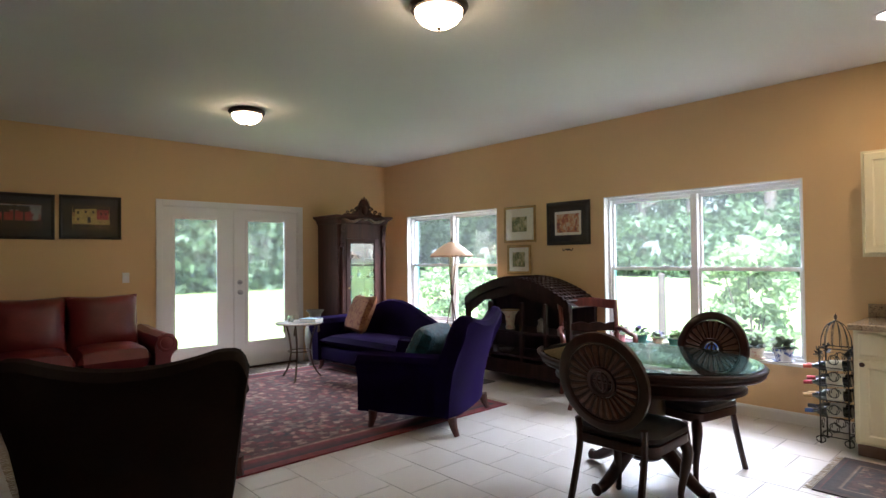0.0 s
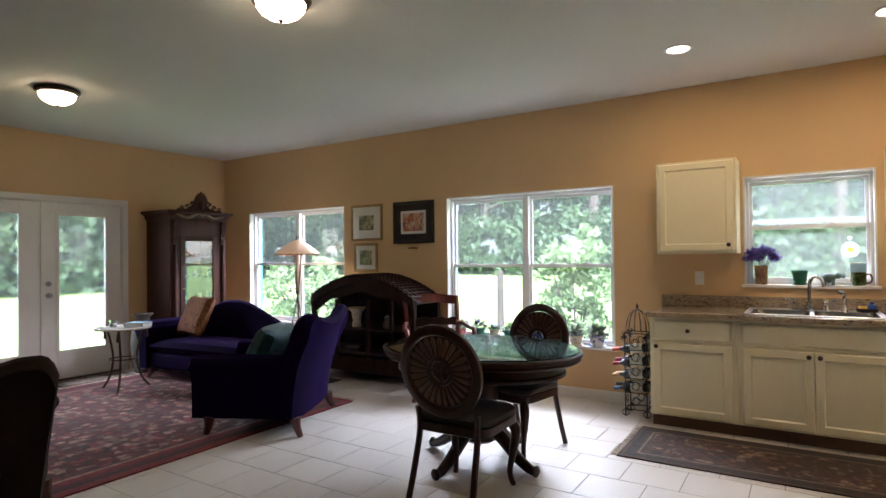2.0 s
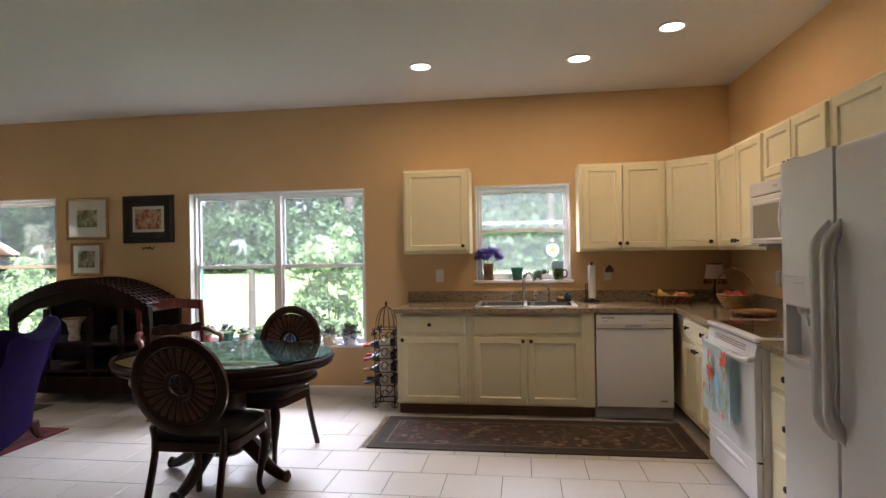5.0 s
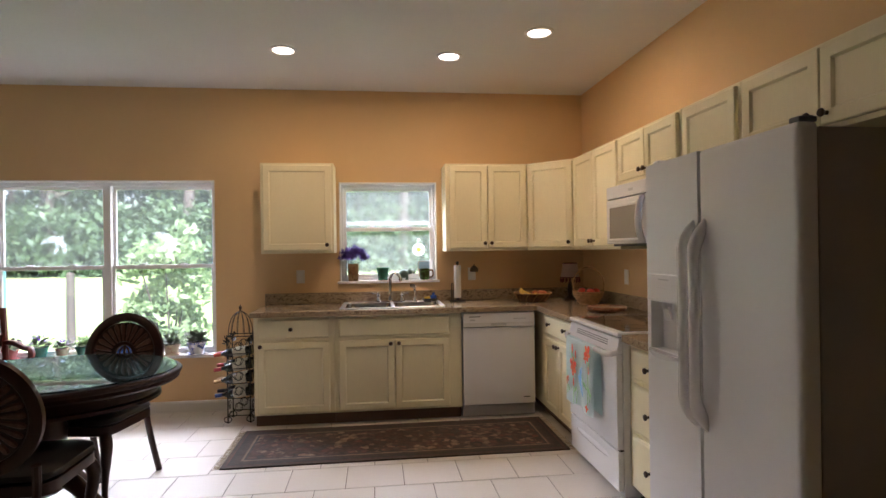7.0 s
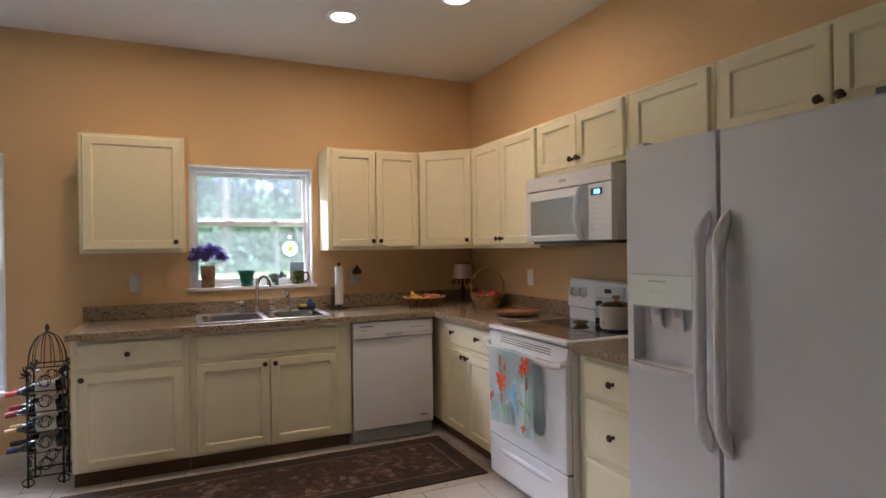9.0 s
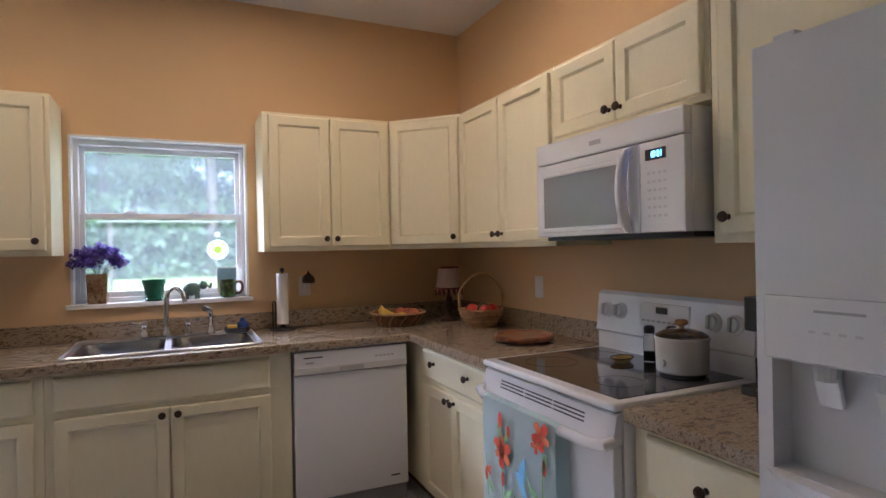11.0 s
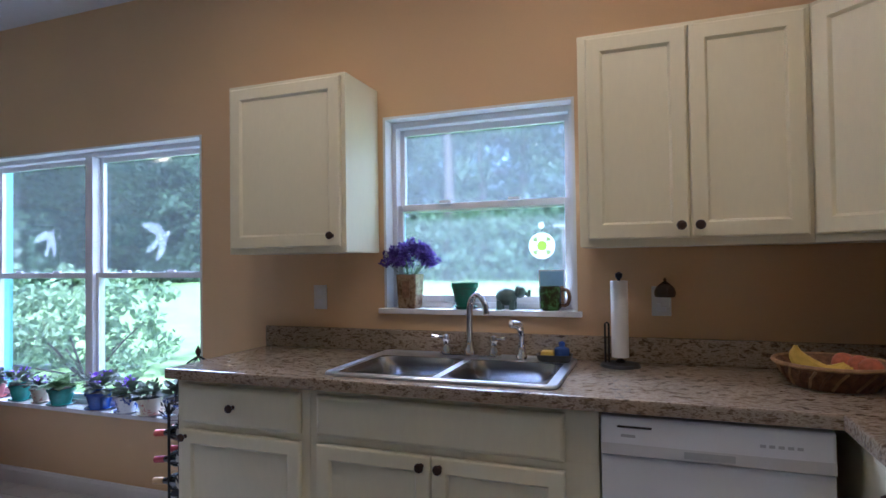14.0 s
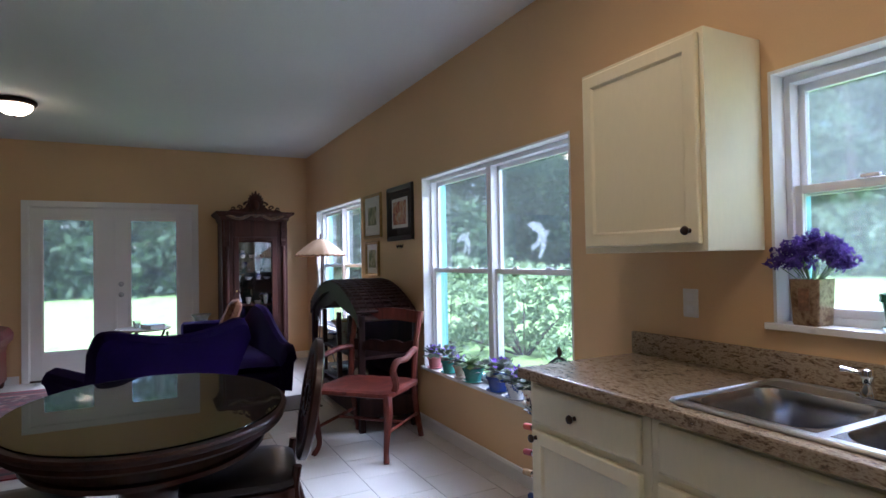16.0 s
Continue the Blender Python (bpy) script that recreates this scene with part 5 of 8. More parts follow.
def sill_things():
    rng = random.Random(9)
    v = thing("flower_vase", "square painted vase of purple statice flowers", "vase", pose(-2.155, 0.02, KZ))
    part("vase", loft(bmn(), [rrect(-r, r, -r, r, 0.008, z) for r, z in ((0.042, 0), (0.044, 0.005), (0.05, 0.155), (0.046, 0.155), (0.04, 0.02))]), VASEB, v, "cream vase with brown painted figure")
    part("painted_motif", box(bmn(), -0.018, 0.018, -0.0515, -0.047, 0.05, 0.125, 0.001), WICKER, v)
    bm = bmn()
    for i in range(26):
        a, e = rng.uniform(0, math.tau), rng.uniform(0.55, 1.45)
        d = Vector((math.cos(a) * math.cos(e), 0.75 * math.sin(a) * math.cos(e), math.sin(e)))
        tube(bm, [(0, 0, 0.12), d * 0.12 + Vector((0, 0, 0.12))], 0.0015, 4)
    part("stems", bm, PALEFLOWER, v, "thin green stems")
    tips = []
    for i in range(46):
        a, e = rng.uniform(0, math.tau), rng.uniform(0.15, 1.5)
        k = rng.uniform(0.55, 1.0)
        tips.append((0.14 * k * math.cos(a) * math.cos(e), 0.075 * k * math.sin(a) * math.cos(e), 0.185 + 0.125 * k * math.sin(e)))
    pv, pf = leaf_mesh(np.random.default_rng(4), tips, 38, 0.011, 0.032)
    tagged(leaf_part("blooms", pv, pf, STATICE, v, "purple papery blooms"), kind="stuff")
    p = thing("flower_pot", "small dark green glazed pot, empty", "pot", pose(-1.89, 0.02, KZ))
    part("pot", lathe(bmn(), [(0.04, 0), (0.042, 0.01), (0.056, 0.09), (0.062, 0.092), (0.062, 0.115), (0.056, 0.115), (0.048, 0.03), (0, 0.03)], 26), GREENPOT, p, smooth=True)
    part("saucer", lathe(bmn(), [(0.045, 0.001), (0.058, 0.014), (0.054, 0.016), (0.043, 0.006)], 26), GREENPOT, p, smooth=True)
    bm = blob(bmn(), 0.042, (0, 0, 0.055), (1.15, 0.9, 0.95))
    blob(bm, 0.026, (0.06, 0, 0.075))
    for q in ((-0.028, -0.02), (-0.028, 0.02), (0.028, -0.02), (0.028, 0.02)):
        lathe(bm, [(0.014, 0.0), (0.012, 0.04)], 10, q[0], q[1])
    tube(bm, curve([(0.08, 0, 0.075), (0.098, 0, 0.06), (0.10, 0, 0.085)], 5), 0.007, 8)
    for s in (-1, 1):
        blob(bm, 0.02, (0.052, 0.024 * s, 0.085), (0.4, 0.5, 1))
    solid("elephant_planter", "grey-green glazed elephant shaped planter on the sill", "planter", bm, TEALG, pose(-1.70, 0.02, KZ), smooth=True)
    m = thing("green_mug", "green and brown painted mug on the sill", "mug", pose(-1.51, 0.015, KZ))
    part("cup", lathe(bmn(), [(0.036, 0), (0.045, 0.01), (0.047, 0.085), (0.044, 0.1), (0.04, 0.1), (0.04, 0.02), (0, 0.02)], 24), MUGG, m, smooth=True)
    part("handle", tube(bmn(), curve([(0.042, 0, 0.085), (0.07, 0, 0.085), (0.08, 0, 0.055), (0.07, 0, 0.025), (0.042, 0, 0.02)], 5), 0.0075, 8), WICKER, m, "brown handle", True)
    c = thing("photo_card", "landscape photo card leaning on the window", "card", pose(-1.51, 0.076, KZ, 6, 0, 0))
    part("card", box(bmn(), -0.055, 0.055, -0.001, 0.001, 0, 0.17), PAPER, c)
    part("sky_print", box(bmn(), -0.05, 0.05, -0.002, -0.0012, 0.10, 0.165), BLUEPALE, c)
    part("shore_print", box(bmn(), -0.05, 0.05, -0.002, -0.0012, 0.005, 0.0995), STRAW, c)
    s = thing("suncatcher", "round yellow flower suncatcher stuck to the window", "suncatcher", pose(-1.555, 0.0935, 1.385))
    part("disc", turn(lathe(bmn(), [(0.058, 0), (0.058, 0.002)], 32), pose(0, 0, 0, 90, 0, 0)), FROST, s, "frosted disc")
    part("flower_centre", turn(lathe(bmn(), [(0.022, 0), (0.022, 0.004)], 20), pose(0, 0, 0, 90, 0, 0)), LIMEY, s, "lime green centre")
    for k in range(4):
        a = math.tau / 8 + k * math.tau / 4
        part("petal", loft(bmn(), [[(0.026 * math.cos(a), y, 0.026 * math.sin(a)), (0.046 * math.cos(a - 0.3), y, 0.046 * math.sin(a - 0.3)), (0.050 * math.cos(a), y, 0.050 * math.sin(a)), (0.046 * math.cos(a + 0.3), y, 0.046 * math.sin(a + 0.3))] for y in (-0.0035, -0.001)]), AMBERF, s)
    s2 = solid("suction_hook", "small clear suction hook on the window", "hook", turn(lathe(bmn(), [(0.014, 0), (0.012, 0.004), (0.004, 0.008)], 14), pose(0, 0, 0, 90, 0, 0)), FROST, pose(-1.557, 0.0945, 1.475))


def film(name, c, see):
    m, n, l, b = shader(name)
    t, q, a = n.new("ShaderNodeBsdfTranslucent"), n.new("ShaderNodeBsdfTransparent"), n.new("ShaderNodeMixShader")
    t.inputs[0].default_value = (*c, 1)
    a.inputs[0].default_value = see
    l.new(t.outputs[0], a.inputs[1])
    l.new(q.outputs[0], a.inputs[2])
    l.new(a.outputs[0], n["Material Output"].inputs[0])
    return m


VASEB = speckled("brown_painted_vase", [(0.4, (0.03, 0.02, 0.015)), (0.55, (0.14, 0.08, 0.04)), (0.72, (0.32, 0.23, 0.13)), (0.9, (0.10, 0.05, 0.03))], 14, 0.2)
TEALG = paint("grey_green_glaze", (0.10, 0.15, 0.12), 0.3, var=0.3, scale=12)
MUGG = speckled("green_mug_glaze", [(0.5, (0.03, 0.018, 0.01)), (0.68, (0.035, 0.05, 0.012)), (0.82, (0.09, 0.20, 0.05))], 12, 0.25)
BLUEPALE = paint("pale_blue_print", (0.30, 0.48, 0.62), 0.6, var=0.15)
FROST = film("frosted_suncatcher_glass", (0.85, 0.90, 0.82), 0.6)
LIMEY = film("lime_glass", (0.42, 0.60, 0.04), 0.2)
AMBERF = film("olive_glass", (0.26, 0.32, 0.08), 0.3)
sill_things()


def bird_decal(x, z, y, tilt, s):
    def q(pts):
        f = [bm.verts.new((px * s, 0, pz * s)) for px, pz in pts]
        bm.faces.new(f)
    bm = bmn()
    q([(-0.03, 0.0), (0.0, 0.022), (0.05, 0.018), (0.085, 0.0), (0.05, -0.018), (0.0, -0.02)])
    q([(-0.03, 0.0), (0.0, -0.02), (-0.05, -0.03), (-0.09, -0.025), (-0.08, 0.0)])
    q([(0.0, 0.022), (0.05, 0.018), (0.04, 0.06), (-0.01, 0.10), (-0.07, 0.115), (-0.03, 0.06)])
    q([(0.0, -0.02), (0.05, -0.018), (0.02, -0.06), (-0.03, -0.085), (-0.06, -0.085)])
    solid("window_decal", "frosted dove shaped decal on the window glass", "decal", bm, DECALW, pose(x, y, z, 0, tilt, 0), "window decals")


DECALW = film("translucent_white_film", (0.85, 0.9, 0.93), 0.86)
bird_decal(-4.70, 1.48, 0.126, -60, 1.1)
bird_decal(-3.79, 1.47, 0.126, -25, 1.25)
bird_decal(-7.98, 1.47, 0.126, -55, 1.0)
bird_decal(-7.02, 1.47, 0.126, -70, 1.0)


# ---- wine rack ----
LABELP = paint("bottle_label_paper", (0.6, 0.56, 0.45), 0.7, var=0.1)
WINEG = paint("dark_wine_bottle_glass", (0.012, 0.02, 0.012), 0.12, var=0.3, coat=0.4)
FOILR = paint("red_foil_capsule", (0.35, 0.03, 0.04), 0.35, 0.3, var=0.2)
FOILO = paint("orange_foil_capsule", (0.60, 0.10, 0.05), 0.35, 0.2, var=0.2)
FOILB = paint("blue_foil_capsule", (0.03, 0.06, 0.20), 0.35, 0.3, var=0.2)
FOILK = paint("black_foil_capsule", (0.02, 0.02, 0.025), 0.35, 0.3, var=0.2)
FOILG = paint("gold_foil_capsule", (0.5, 0.32, 0.12), 0.35, 0.4, var=0.2)


def wine_rack():
    r = thing("wine_rack", "black wrought iron birdcage wine rack", "wine rack", pose(-3.07, -0.325, 0))
    a, b = 0.088, 0.085
    for sx in (-1, 1):
        for sy in (-1, 1):
            part("post", tube(bmn(), [(sx * a, sy * b, 0), (sx * a, sy * b, 0.70)], 0.006, 6), IRON, r)
            part("scroll_foot", tube(bmn(), [(sx * a + 0.03 * math.cos(t) * sx, sy * b, 0.03 + 0.024 * math.sin(t)) for t in [k * 0.6 for k in range(11)]], 0.004, 5), IRON, r)
    for z in (0.06, 0.20, 0.32, 0.44, 0.56, 0.70):
        part("hoop", tube(bmn(), [(-a, -b, z), (a, -b, z), (a, b, z), (-a, b, z)], 0.0045, 5, True), IRON, r)
    for k in range(12):
        t = k * math.tau / 12
        x, y = 0.10 * math.cos(t), 0.096 * math.sin(t)
        part("dome_wire", tube(bmn(), curve([(x, y, 0.70), (x * 0.92, y * 0.92, 0.78), (x * 0.6, y * 0.6, 0.86), (x * 0.1, y * 0.1, 0.90)], 4), 0.0028, 5), IRON, r)
    part("finial", lathe(bmn(), [(0.012, 0.895), (0.006, 0.905), (0.013, 0.92), (0.011, 0.935), (0.004, 0.945), (0, 0.955)], 12), BRONZE, r, smooth=True)
    rng = random.Random(3)
    for z in (0.62, 0.50, 0.38, 0.26, 0.13):
        for sy in (-1, 1):
            pts = [(0.08 * (1 - 0.07 * k) * math.cos(0.7 * k) * 0.55, sy * (b + 0.004), z + 0.035 * math.sin(0.7 * k)) for k in range(10)]
            part("scroll", tube(bmn(), pts, 0.0032, 5), IRON, r)
            part("scroll", tube(bmn(), [(-q[0], q[1], 2 * z - q[2]) for q in pts], 0.0032, 5), IRON, r)
            side = [(sy * (a + 0.004), 0.9 * q[0], q[2]) for q in pts]
            part("scroll", tube(bmn(), side, 0.0032, 5), IRON, r)
    # vine leaves wound round the upper posts
    for sx in (-1, 1):
        for sy in (-1, 1):
            part("vine_leaves", turn(leaves(bmn(), 26, 0.045, 0, 0.032, rng, 2.2), pose(sx * a, sy * b, 0.63)), IRON, r)
    prof = [(0, 0), (0.034, 0.0), (0.037, 0.006), (0.037, 0.18), (0.03, 0.205), (0.0145, 0.23), (0.0135, 0.30), (0, 0.30)]
    cap = [(0.0145, 0.245), (0.0155, 0.25), (0.0155, 0.302), (0, 0.303)]
    for z, y, foil, tip in ((0.585, -0.05, FOILO, 7), (0.575, 0.05, FOILR, 6), (0.47, -0.05, FOILR, 8), (0.475, 0.045, FOILR, 5), (0.365, -0.05, FOILG, 6), (0.37, 0.045, FOILG, 8), (0.25, -0.05, FOILB, 7), (0.255, 0.045, FOILK, 4)):
        m = pose(-3.07 + 0.10, -0.325 + y * 0.85, z, 0, -90 - tip, rng.uniform(-4, 4))
        bo = thing("wine_bottle", "dark wine bottle lying in the iron rack", "bottle", m, "bottles in the wine rack")
        part("bottle", lathe(bmn(), prof, 16), WINEG, bo, smooth=True)
        part("label", lathe(bmn(), [(0.0375, 0.05), (0.0378, 0.05), (0.0378, 0.15), (0.0375, 0.15)], 16, caps=False), LABELP, bo, "pale paper label")
        part("capsule", lathe(bmn(), cap, 14), foil, bo, "foil capsule")


wine_rack()


# ---- dining set ----
MAHOG = wood("dark_mahogany", (0.030, 0.009, 0.006), 0.3, 0.2)
TOPWOOD = wood("satin_dark_mahogany", (0.026, 0.009, 0.006), 0.5, 0.0)
PETAL = wood("carved_brown_petals", (0.10, 0.038, 0.024), 0.45, 0.1, 20)
LEATHER_B = paint("black_leather", (0.022, 0.02, 0.022), 0.35, var=0.25, grain=90, bump=0.35)
TABLEGLASS = clear("table_glass", (0.62, 0.80, 0.76))
TX, TY = -3.71, -1.97


def dining_table():
    t = thing("dining_table", "oval dark mahogany pedestal table with glass top", "table", pose(TX, TY, 0))
    part("tabletop", lathe(bmn(), [(0, 0.715), (0.58, 0.715), (0.60, 0.72), (0.625, 0.70), (0.665, 0.70), (0.68, 0.712), (0.68, 0.728), (0.69, 0.737), (0.695, 0.75), (0.688, 0.758), (0.665, 0.76), (0, 0.76)], 80, sy=0.78), TOPWOOD, t, "dark polished wooden top", True)
    part("apron", lathe(bmn(), [(0.56, 0.715), (0.57, 0.64), (0.585, 0.632), (0.585, 0.615), (0.55, 0.615), (0.54, 0.715)], 72, sy=0.77, caps=False), MAHOG, t, smooth=True)
    part("glass_top", lathe(bmn(), [(0, 0.7625), (0.666, 0.7625), (0.669, 0.7655), (0.666, 0.7695), (0, 0.7695)], 80, sy=0.78), TABLEGLASS, t, "greenish glass sheet", True)
    part("pedestal", lathe(bmn(), [(0.16, 0.715), (0.15, 0.69), (0.09, 0.67), (0.075, 0.62), (0.10, 0.56), (0.125, 0.47), (0.12, 0.40), (0.085, 0.33), (0.08, 0.30), (0.11, 0.27), (0.115, 0.16), (0.09, 0.14), (0.06, 0.13)], 36), MAHOG, t, smooth=True)
    for k in range(4):
        a = radians(-10 + 90 * k)
        c, s = math.cos(a), math.sin(a)
        pts = curve([(0.07 * c, 0.07 * s, 0.235), (0.17 * c, 0.17 * s, 0.20), (0.29 * c, 0.29 * s, 0.10), (0.39 * c, 0.39 * s, 0.042), (0.455 * c, 0.455 * s, 0.036)], 5)
        rad = [0.05 - 0.022 * i / (len(pts) - 4) for i in range(len(pts) - 3)] + [0.034, 0.036, 0.02]
        part("foot", tube(bmn(), pts, rad, 12), MAHOG, t, "curved claw foot", True)


dining_table()


def oval(rx, rz, y, n=40):
    return [(rx * math.cos(math.tau * i / n), y, rz * math.sin(math.tau * i / n)) for i in range(n)]


def dining_chair():
    c = thing("dining_chair", "dark carved dining chair with oval sunburst back", "chair", pose(0, 0, 0), "chairs round the dining table")
    # local: faces -y, back at +y
    seat = part("seat_frame", loft(bmn(), [rrect(-0.24 + i, 0.24 - i, -0.25 + i, 0.20 - i, 0.08, z) for i, z in ((0.02, 0.38), (0.0, 0.39), (0.0, 0.435), (0.012, 0.44))]), MAHOG, c, smooth=True)
    part("seat", loft(bmn(), [rrect(-0.245 + i, 0.245 - i, -0.255 + i, 0.20 - i, 0.09 - i * 0.3, z) for i, z in ((0.012, 0.441), (0.0, 0.452), (0.004, 0.475), (0.03, 0.49), (0.10, 0.497))]), LEATHER_B, c, "black leather seat pad", True)
    for sx in (-1, 1):
        part("front_leg", tube(bmn(), curve([(sx * 0.19, -0.21, 0.40), (sx * 0.215, -0.235, 0.32), (sx * 0.20, -0.225, 0.20), (sx * 0.185, -0.21, 0.09), (sx * 0.195, -0.225, 0.02), (sx * 0.205, -0.24, 0.008)], 4), [0.03, 0.031, 0.032, 0.032, 0.031, 0.029, 0.027, 0.027, 0.024, 0.021, 0.019, 0.018, 0.017, 0.016, 0.016, 0.016, 0.017, 0.018, 0.018, 0.014, 0.008], 10), MAHOG, c, "carved cabriole leg", True)
        part("back_leg", tube(bmn(), curve([(sx * 0.20, 0.30, 0.0), (sx * 0.19, 0.24, 0.20), (sx * 0.185, 0.19, 0.40), (sx * 0.19, 0.20, 0.52)], 5), 0.0185, 8), MAHOG, c, smooth=True)
    m = pose(0, 0.265, 0.745, -10, 0, 0)
    n = 48
    rx, rz = 0.255, 0.262
    rings = [[(a * u, y, b * v) for a, y, b in ((rx, -0.012, rz), (rx, 0.012, rz), (rx - 0.012, 0.02, rz - 0.012), (rx - 0.045, 0.02, rz - 0.045), (rx - 0.055, 0.010, rz - 0.055), (rx - 0.055, -0.010, rz - 0.055), (rx - 0.045, -0.02, rz - 0.045), (rx - 0.012, -0.02, rz - 0.012))] for u, v in ((math.cos(math.tau * i / n), math.sin(math.tau * i / n)) for i in range(n))]
    part("back_frame", turn(loft(bmn(), rings, False, True), m), MAHOG, c, smooth=True)
    rings = [[(a * u, y, a * v) for a, y in ((0.202, -0.006), (0.202, 0.006), (0.06, 0.006), (0.06, -0.006))] for u, v in ((math.cos(math.tau * i / n), math.sin(math.tau * i / n)) for i in range(n))]
    back = part("back_panel", turn(loft(bmn(), rings, False, True), m), MAHOG, c)
    k = 26
    bm = bmn()
    prof = [(0.085, 0.005), (0.12, 0.010), (0.165, 0.015), (0.185, 0.014), (0.195, 0.007)]
    lo = [(r, w) for r, w in prof]
    for sy in (-1, 1):
        pts = [(r, w) for r, w in lo] + [(r, -w) for r, w in lo[::-1]]
        base = [bm.verts.new((p[0], sy * 0.006, p[1])) for p in pts]
        top = [bm.verts.new((0.14 + (p[0] - 0.14) * 0.93, sy * 0.013, p[1] * 0.5)) for p in pts]
        for i in range(len(pts)):
            j = (i + 1) % len(pts)
            bm.faces.new((base[i], base[j], top[j], top[i]))
        bm.faces.new(top)
    bmesh.ops.recalc_face_normals(bm, faces=bm.faces[:])
    me = bpy.data.meshes.new("petal")
    bm.to_mesh(me)
    bm.free()
    me.materials.append(PETAL)
    for i in range(k):
        shared("petal", me, back, m @ pose(0, 0, 0, 0, 360 * i / k, 0))
    part("hub_ring", turn(loft(bmn(), [[(a * u, y, a * v) for a, y in ((0.082, -0.008), (0.078, -0.017), (0.062, -0.017), (0.056, -0.008), (0.056, 0.008), (0.062, 0.017), (0.078, 0.017), (0.082, 0.008))] for u, v in ((math.cos(math.tau * i / 32), math.sin(math.tau * i / 32)) for i in range(32))], False, True), m), MAHOG, back, smooth=True)
    part("hub_scroll", turn(tube(tube(tube(bmn(), [(0, 0, -0.06), (0, 0, 0.06)], 0.008, 6), [(-0.06, 0, 0), (0.06, 0, 0)], 0.006, 6), [(0.032 * math.cos(t), 0, 0.045 * math.sin(t)) for t in [q * math.tau / 16 for q in range(16)]], 0.006, 6, True), m), MAHOG, back)
    return c


chair = dining_chair()
chair.matrix_basis = pose(-3.545, -2.45, 0, 0, 0, 181)
copy_thing(chair, pose(-3.60, -1.60, 0, 0, 0, -10))


# ---- living area ----
PURPLE = paint("purple_velvet", (0.0055, 0.0014, 0.024), 0.85, var=0.4, scale=4, grain=50, bump=0.3, sheen=0.07)
PURPLE.node_tree.nodes["Principled BSDF"].inputs["Sheen Tint"].default_value = (0.28, 0.10, 0.85, 1)
PURPLE.node_tree.nodes["Principled BSDF"].inputs["Sheen Roughness"].default_value = 0.35
DARKVEL = paint("dark_brown_velvet", (0.018, 0.011, 0.009), 0.85, var=0.3, scale=4, grain=60, bump=0.3, sheen=0.03)
TEALCUSH = paint("teal_crushed_velvet", (0.004, 0.06, 0.075), 0.6, var=0.7, scale=22, grain=60, bump=0.9, depth=0.008, sheen=0.08)
FLORALC = speckled("floral_cushion_cloth", [(0.42, (0.09, 0.02, 0.014)), (0.55, (0.20, 0.075, 0.03)), (0.66, (0.26, 0.13, 0.06)), (0.85, (0.12, 0.025, 0.02))], 18, 0.9)
REDLEATHER = paint("burgundy_leather", (0.145, 0.018, 0.020), 0.33, var=0.3, scale=5, grain=70, bump=0.35, coat=0.1)
WALNUT = wood("red_walnut", (0.052, 0.014, 0.008), 0.6, 0.0)
BLACKWOOD = wood("black_brown_wood", (0.024, 0.010, 0.008), 0.5, 0.05)
CHERRY = wood("red_cherry_wood", (0.115, 0.024, 0.015), 0.45, 0.12)
for w, level in ((WALNUT, 0.3), (BLACKWOOD, 0.15), (MAHOG, 0.3), (TOPWOOD, 0.2), (CHERRY, 0.3), (PURPLE, 0.06), (DARKVEL, 0.1)):
    w.node_tree.nodes["Principled BSDF"].inputs["Specular IOR Level"].default_value = level
FOOTW = wood("dark_red_feet", (0.08, 0.02, 0.012))
IRONB = paint("bronze_iron", (0.09, 0.06, 0.04), 0.4, 0.7, var=0.3)
STONETOP = speckled("pale_marble_table_top", [(0.4, (0.42, 0.38, 0.33)), (0.65, (0.62, 0.58, 0.52)), (0.9, (0.7, 0.67, 0.62))], 9, 0.2)
SHADE = glow("lit_parchment_shade", (0.62, 0.43, 0.27), 0.04)
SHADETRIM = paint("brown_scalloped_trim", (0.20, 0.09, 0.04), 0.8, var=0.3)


def soft_box(w, d, h, n=10, puff=0.35, wob=0.0, seed=0):
    """A cushion: flat pillow pinched at its edges, centred, thickness along z."""
    rng = random.Random(seed)
    bm = bmn()
    top, bot = [], []
    for i in range(n + 1):
        rt, rb = [], []
        for j in range(n + 1):
            u, v = -1 + 2 * i / n, -1 + 2 * j / n
            e = max(0.0, (1 - u ** 4) * (1 - v ** 4)) ** puff
            k = 1 - 0.06 * (1 - abs(u)) * abs(v) ** 3
            q = 1 - 0.06 * (1 - abs(v)) * abs(u) ** 3
            o = wob * (rng.random() - 0.5)
            rt.append((u * w / 2 * q, v * d / 2 * k, h / 2 * e + o))
            rb.append((u * w / 2 * q, v * d / 2 * k, -h / 2 * e + o))
        top.append(rt)
        bot.append(rb)
    loft(bm, top, False, False, False)
    loft(bm, bot, False, False, False)
    bmesh.ops.remove_doubles(bm, verts=bm.verts[:], dist=0.002)
    return bm


def wave(u):
    """Height of the curled back along its width, u from -1 to 1."""
    h = 0.875 + 0.07 * min(1, abs(u) / 0.72) ** 2
    e = max(0.0, (abs(u) - 0.84) / 0.16)
    return h - 0.10 * e ** 2.2


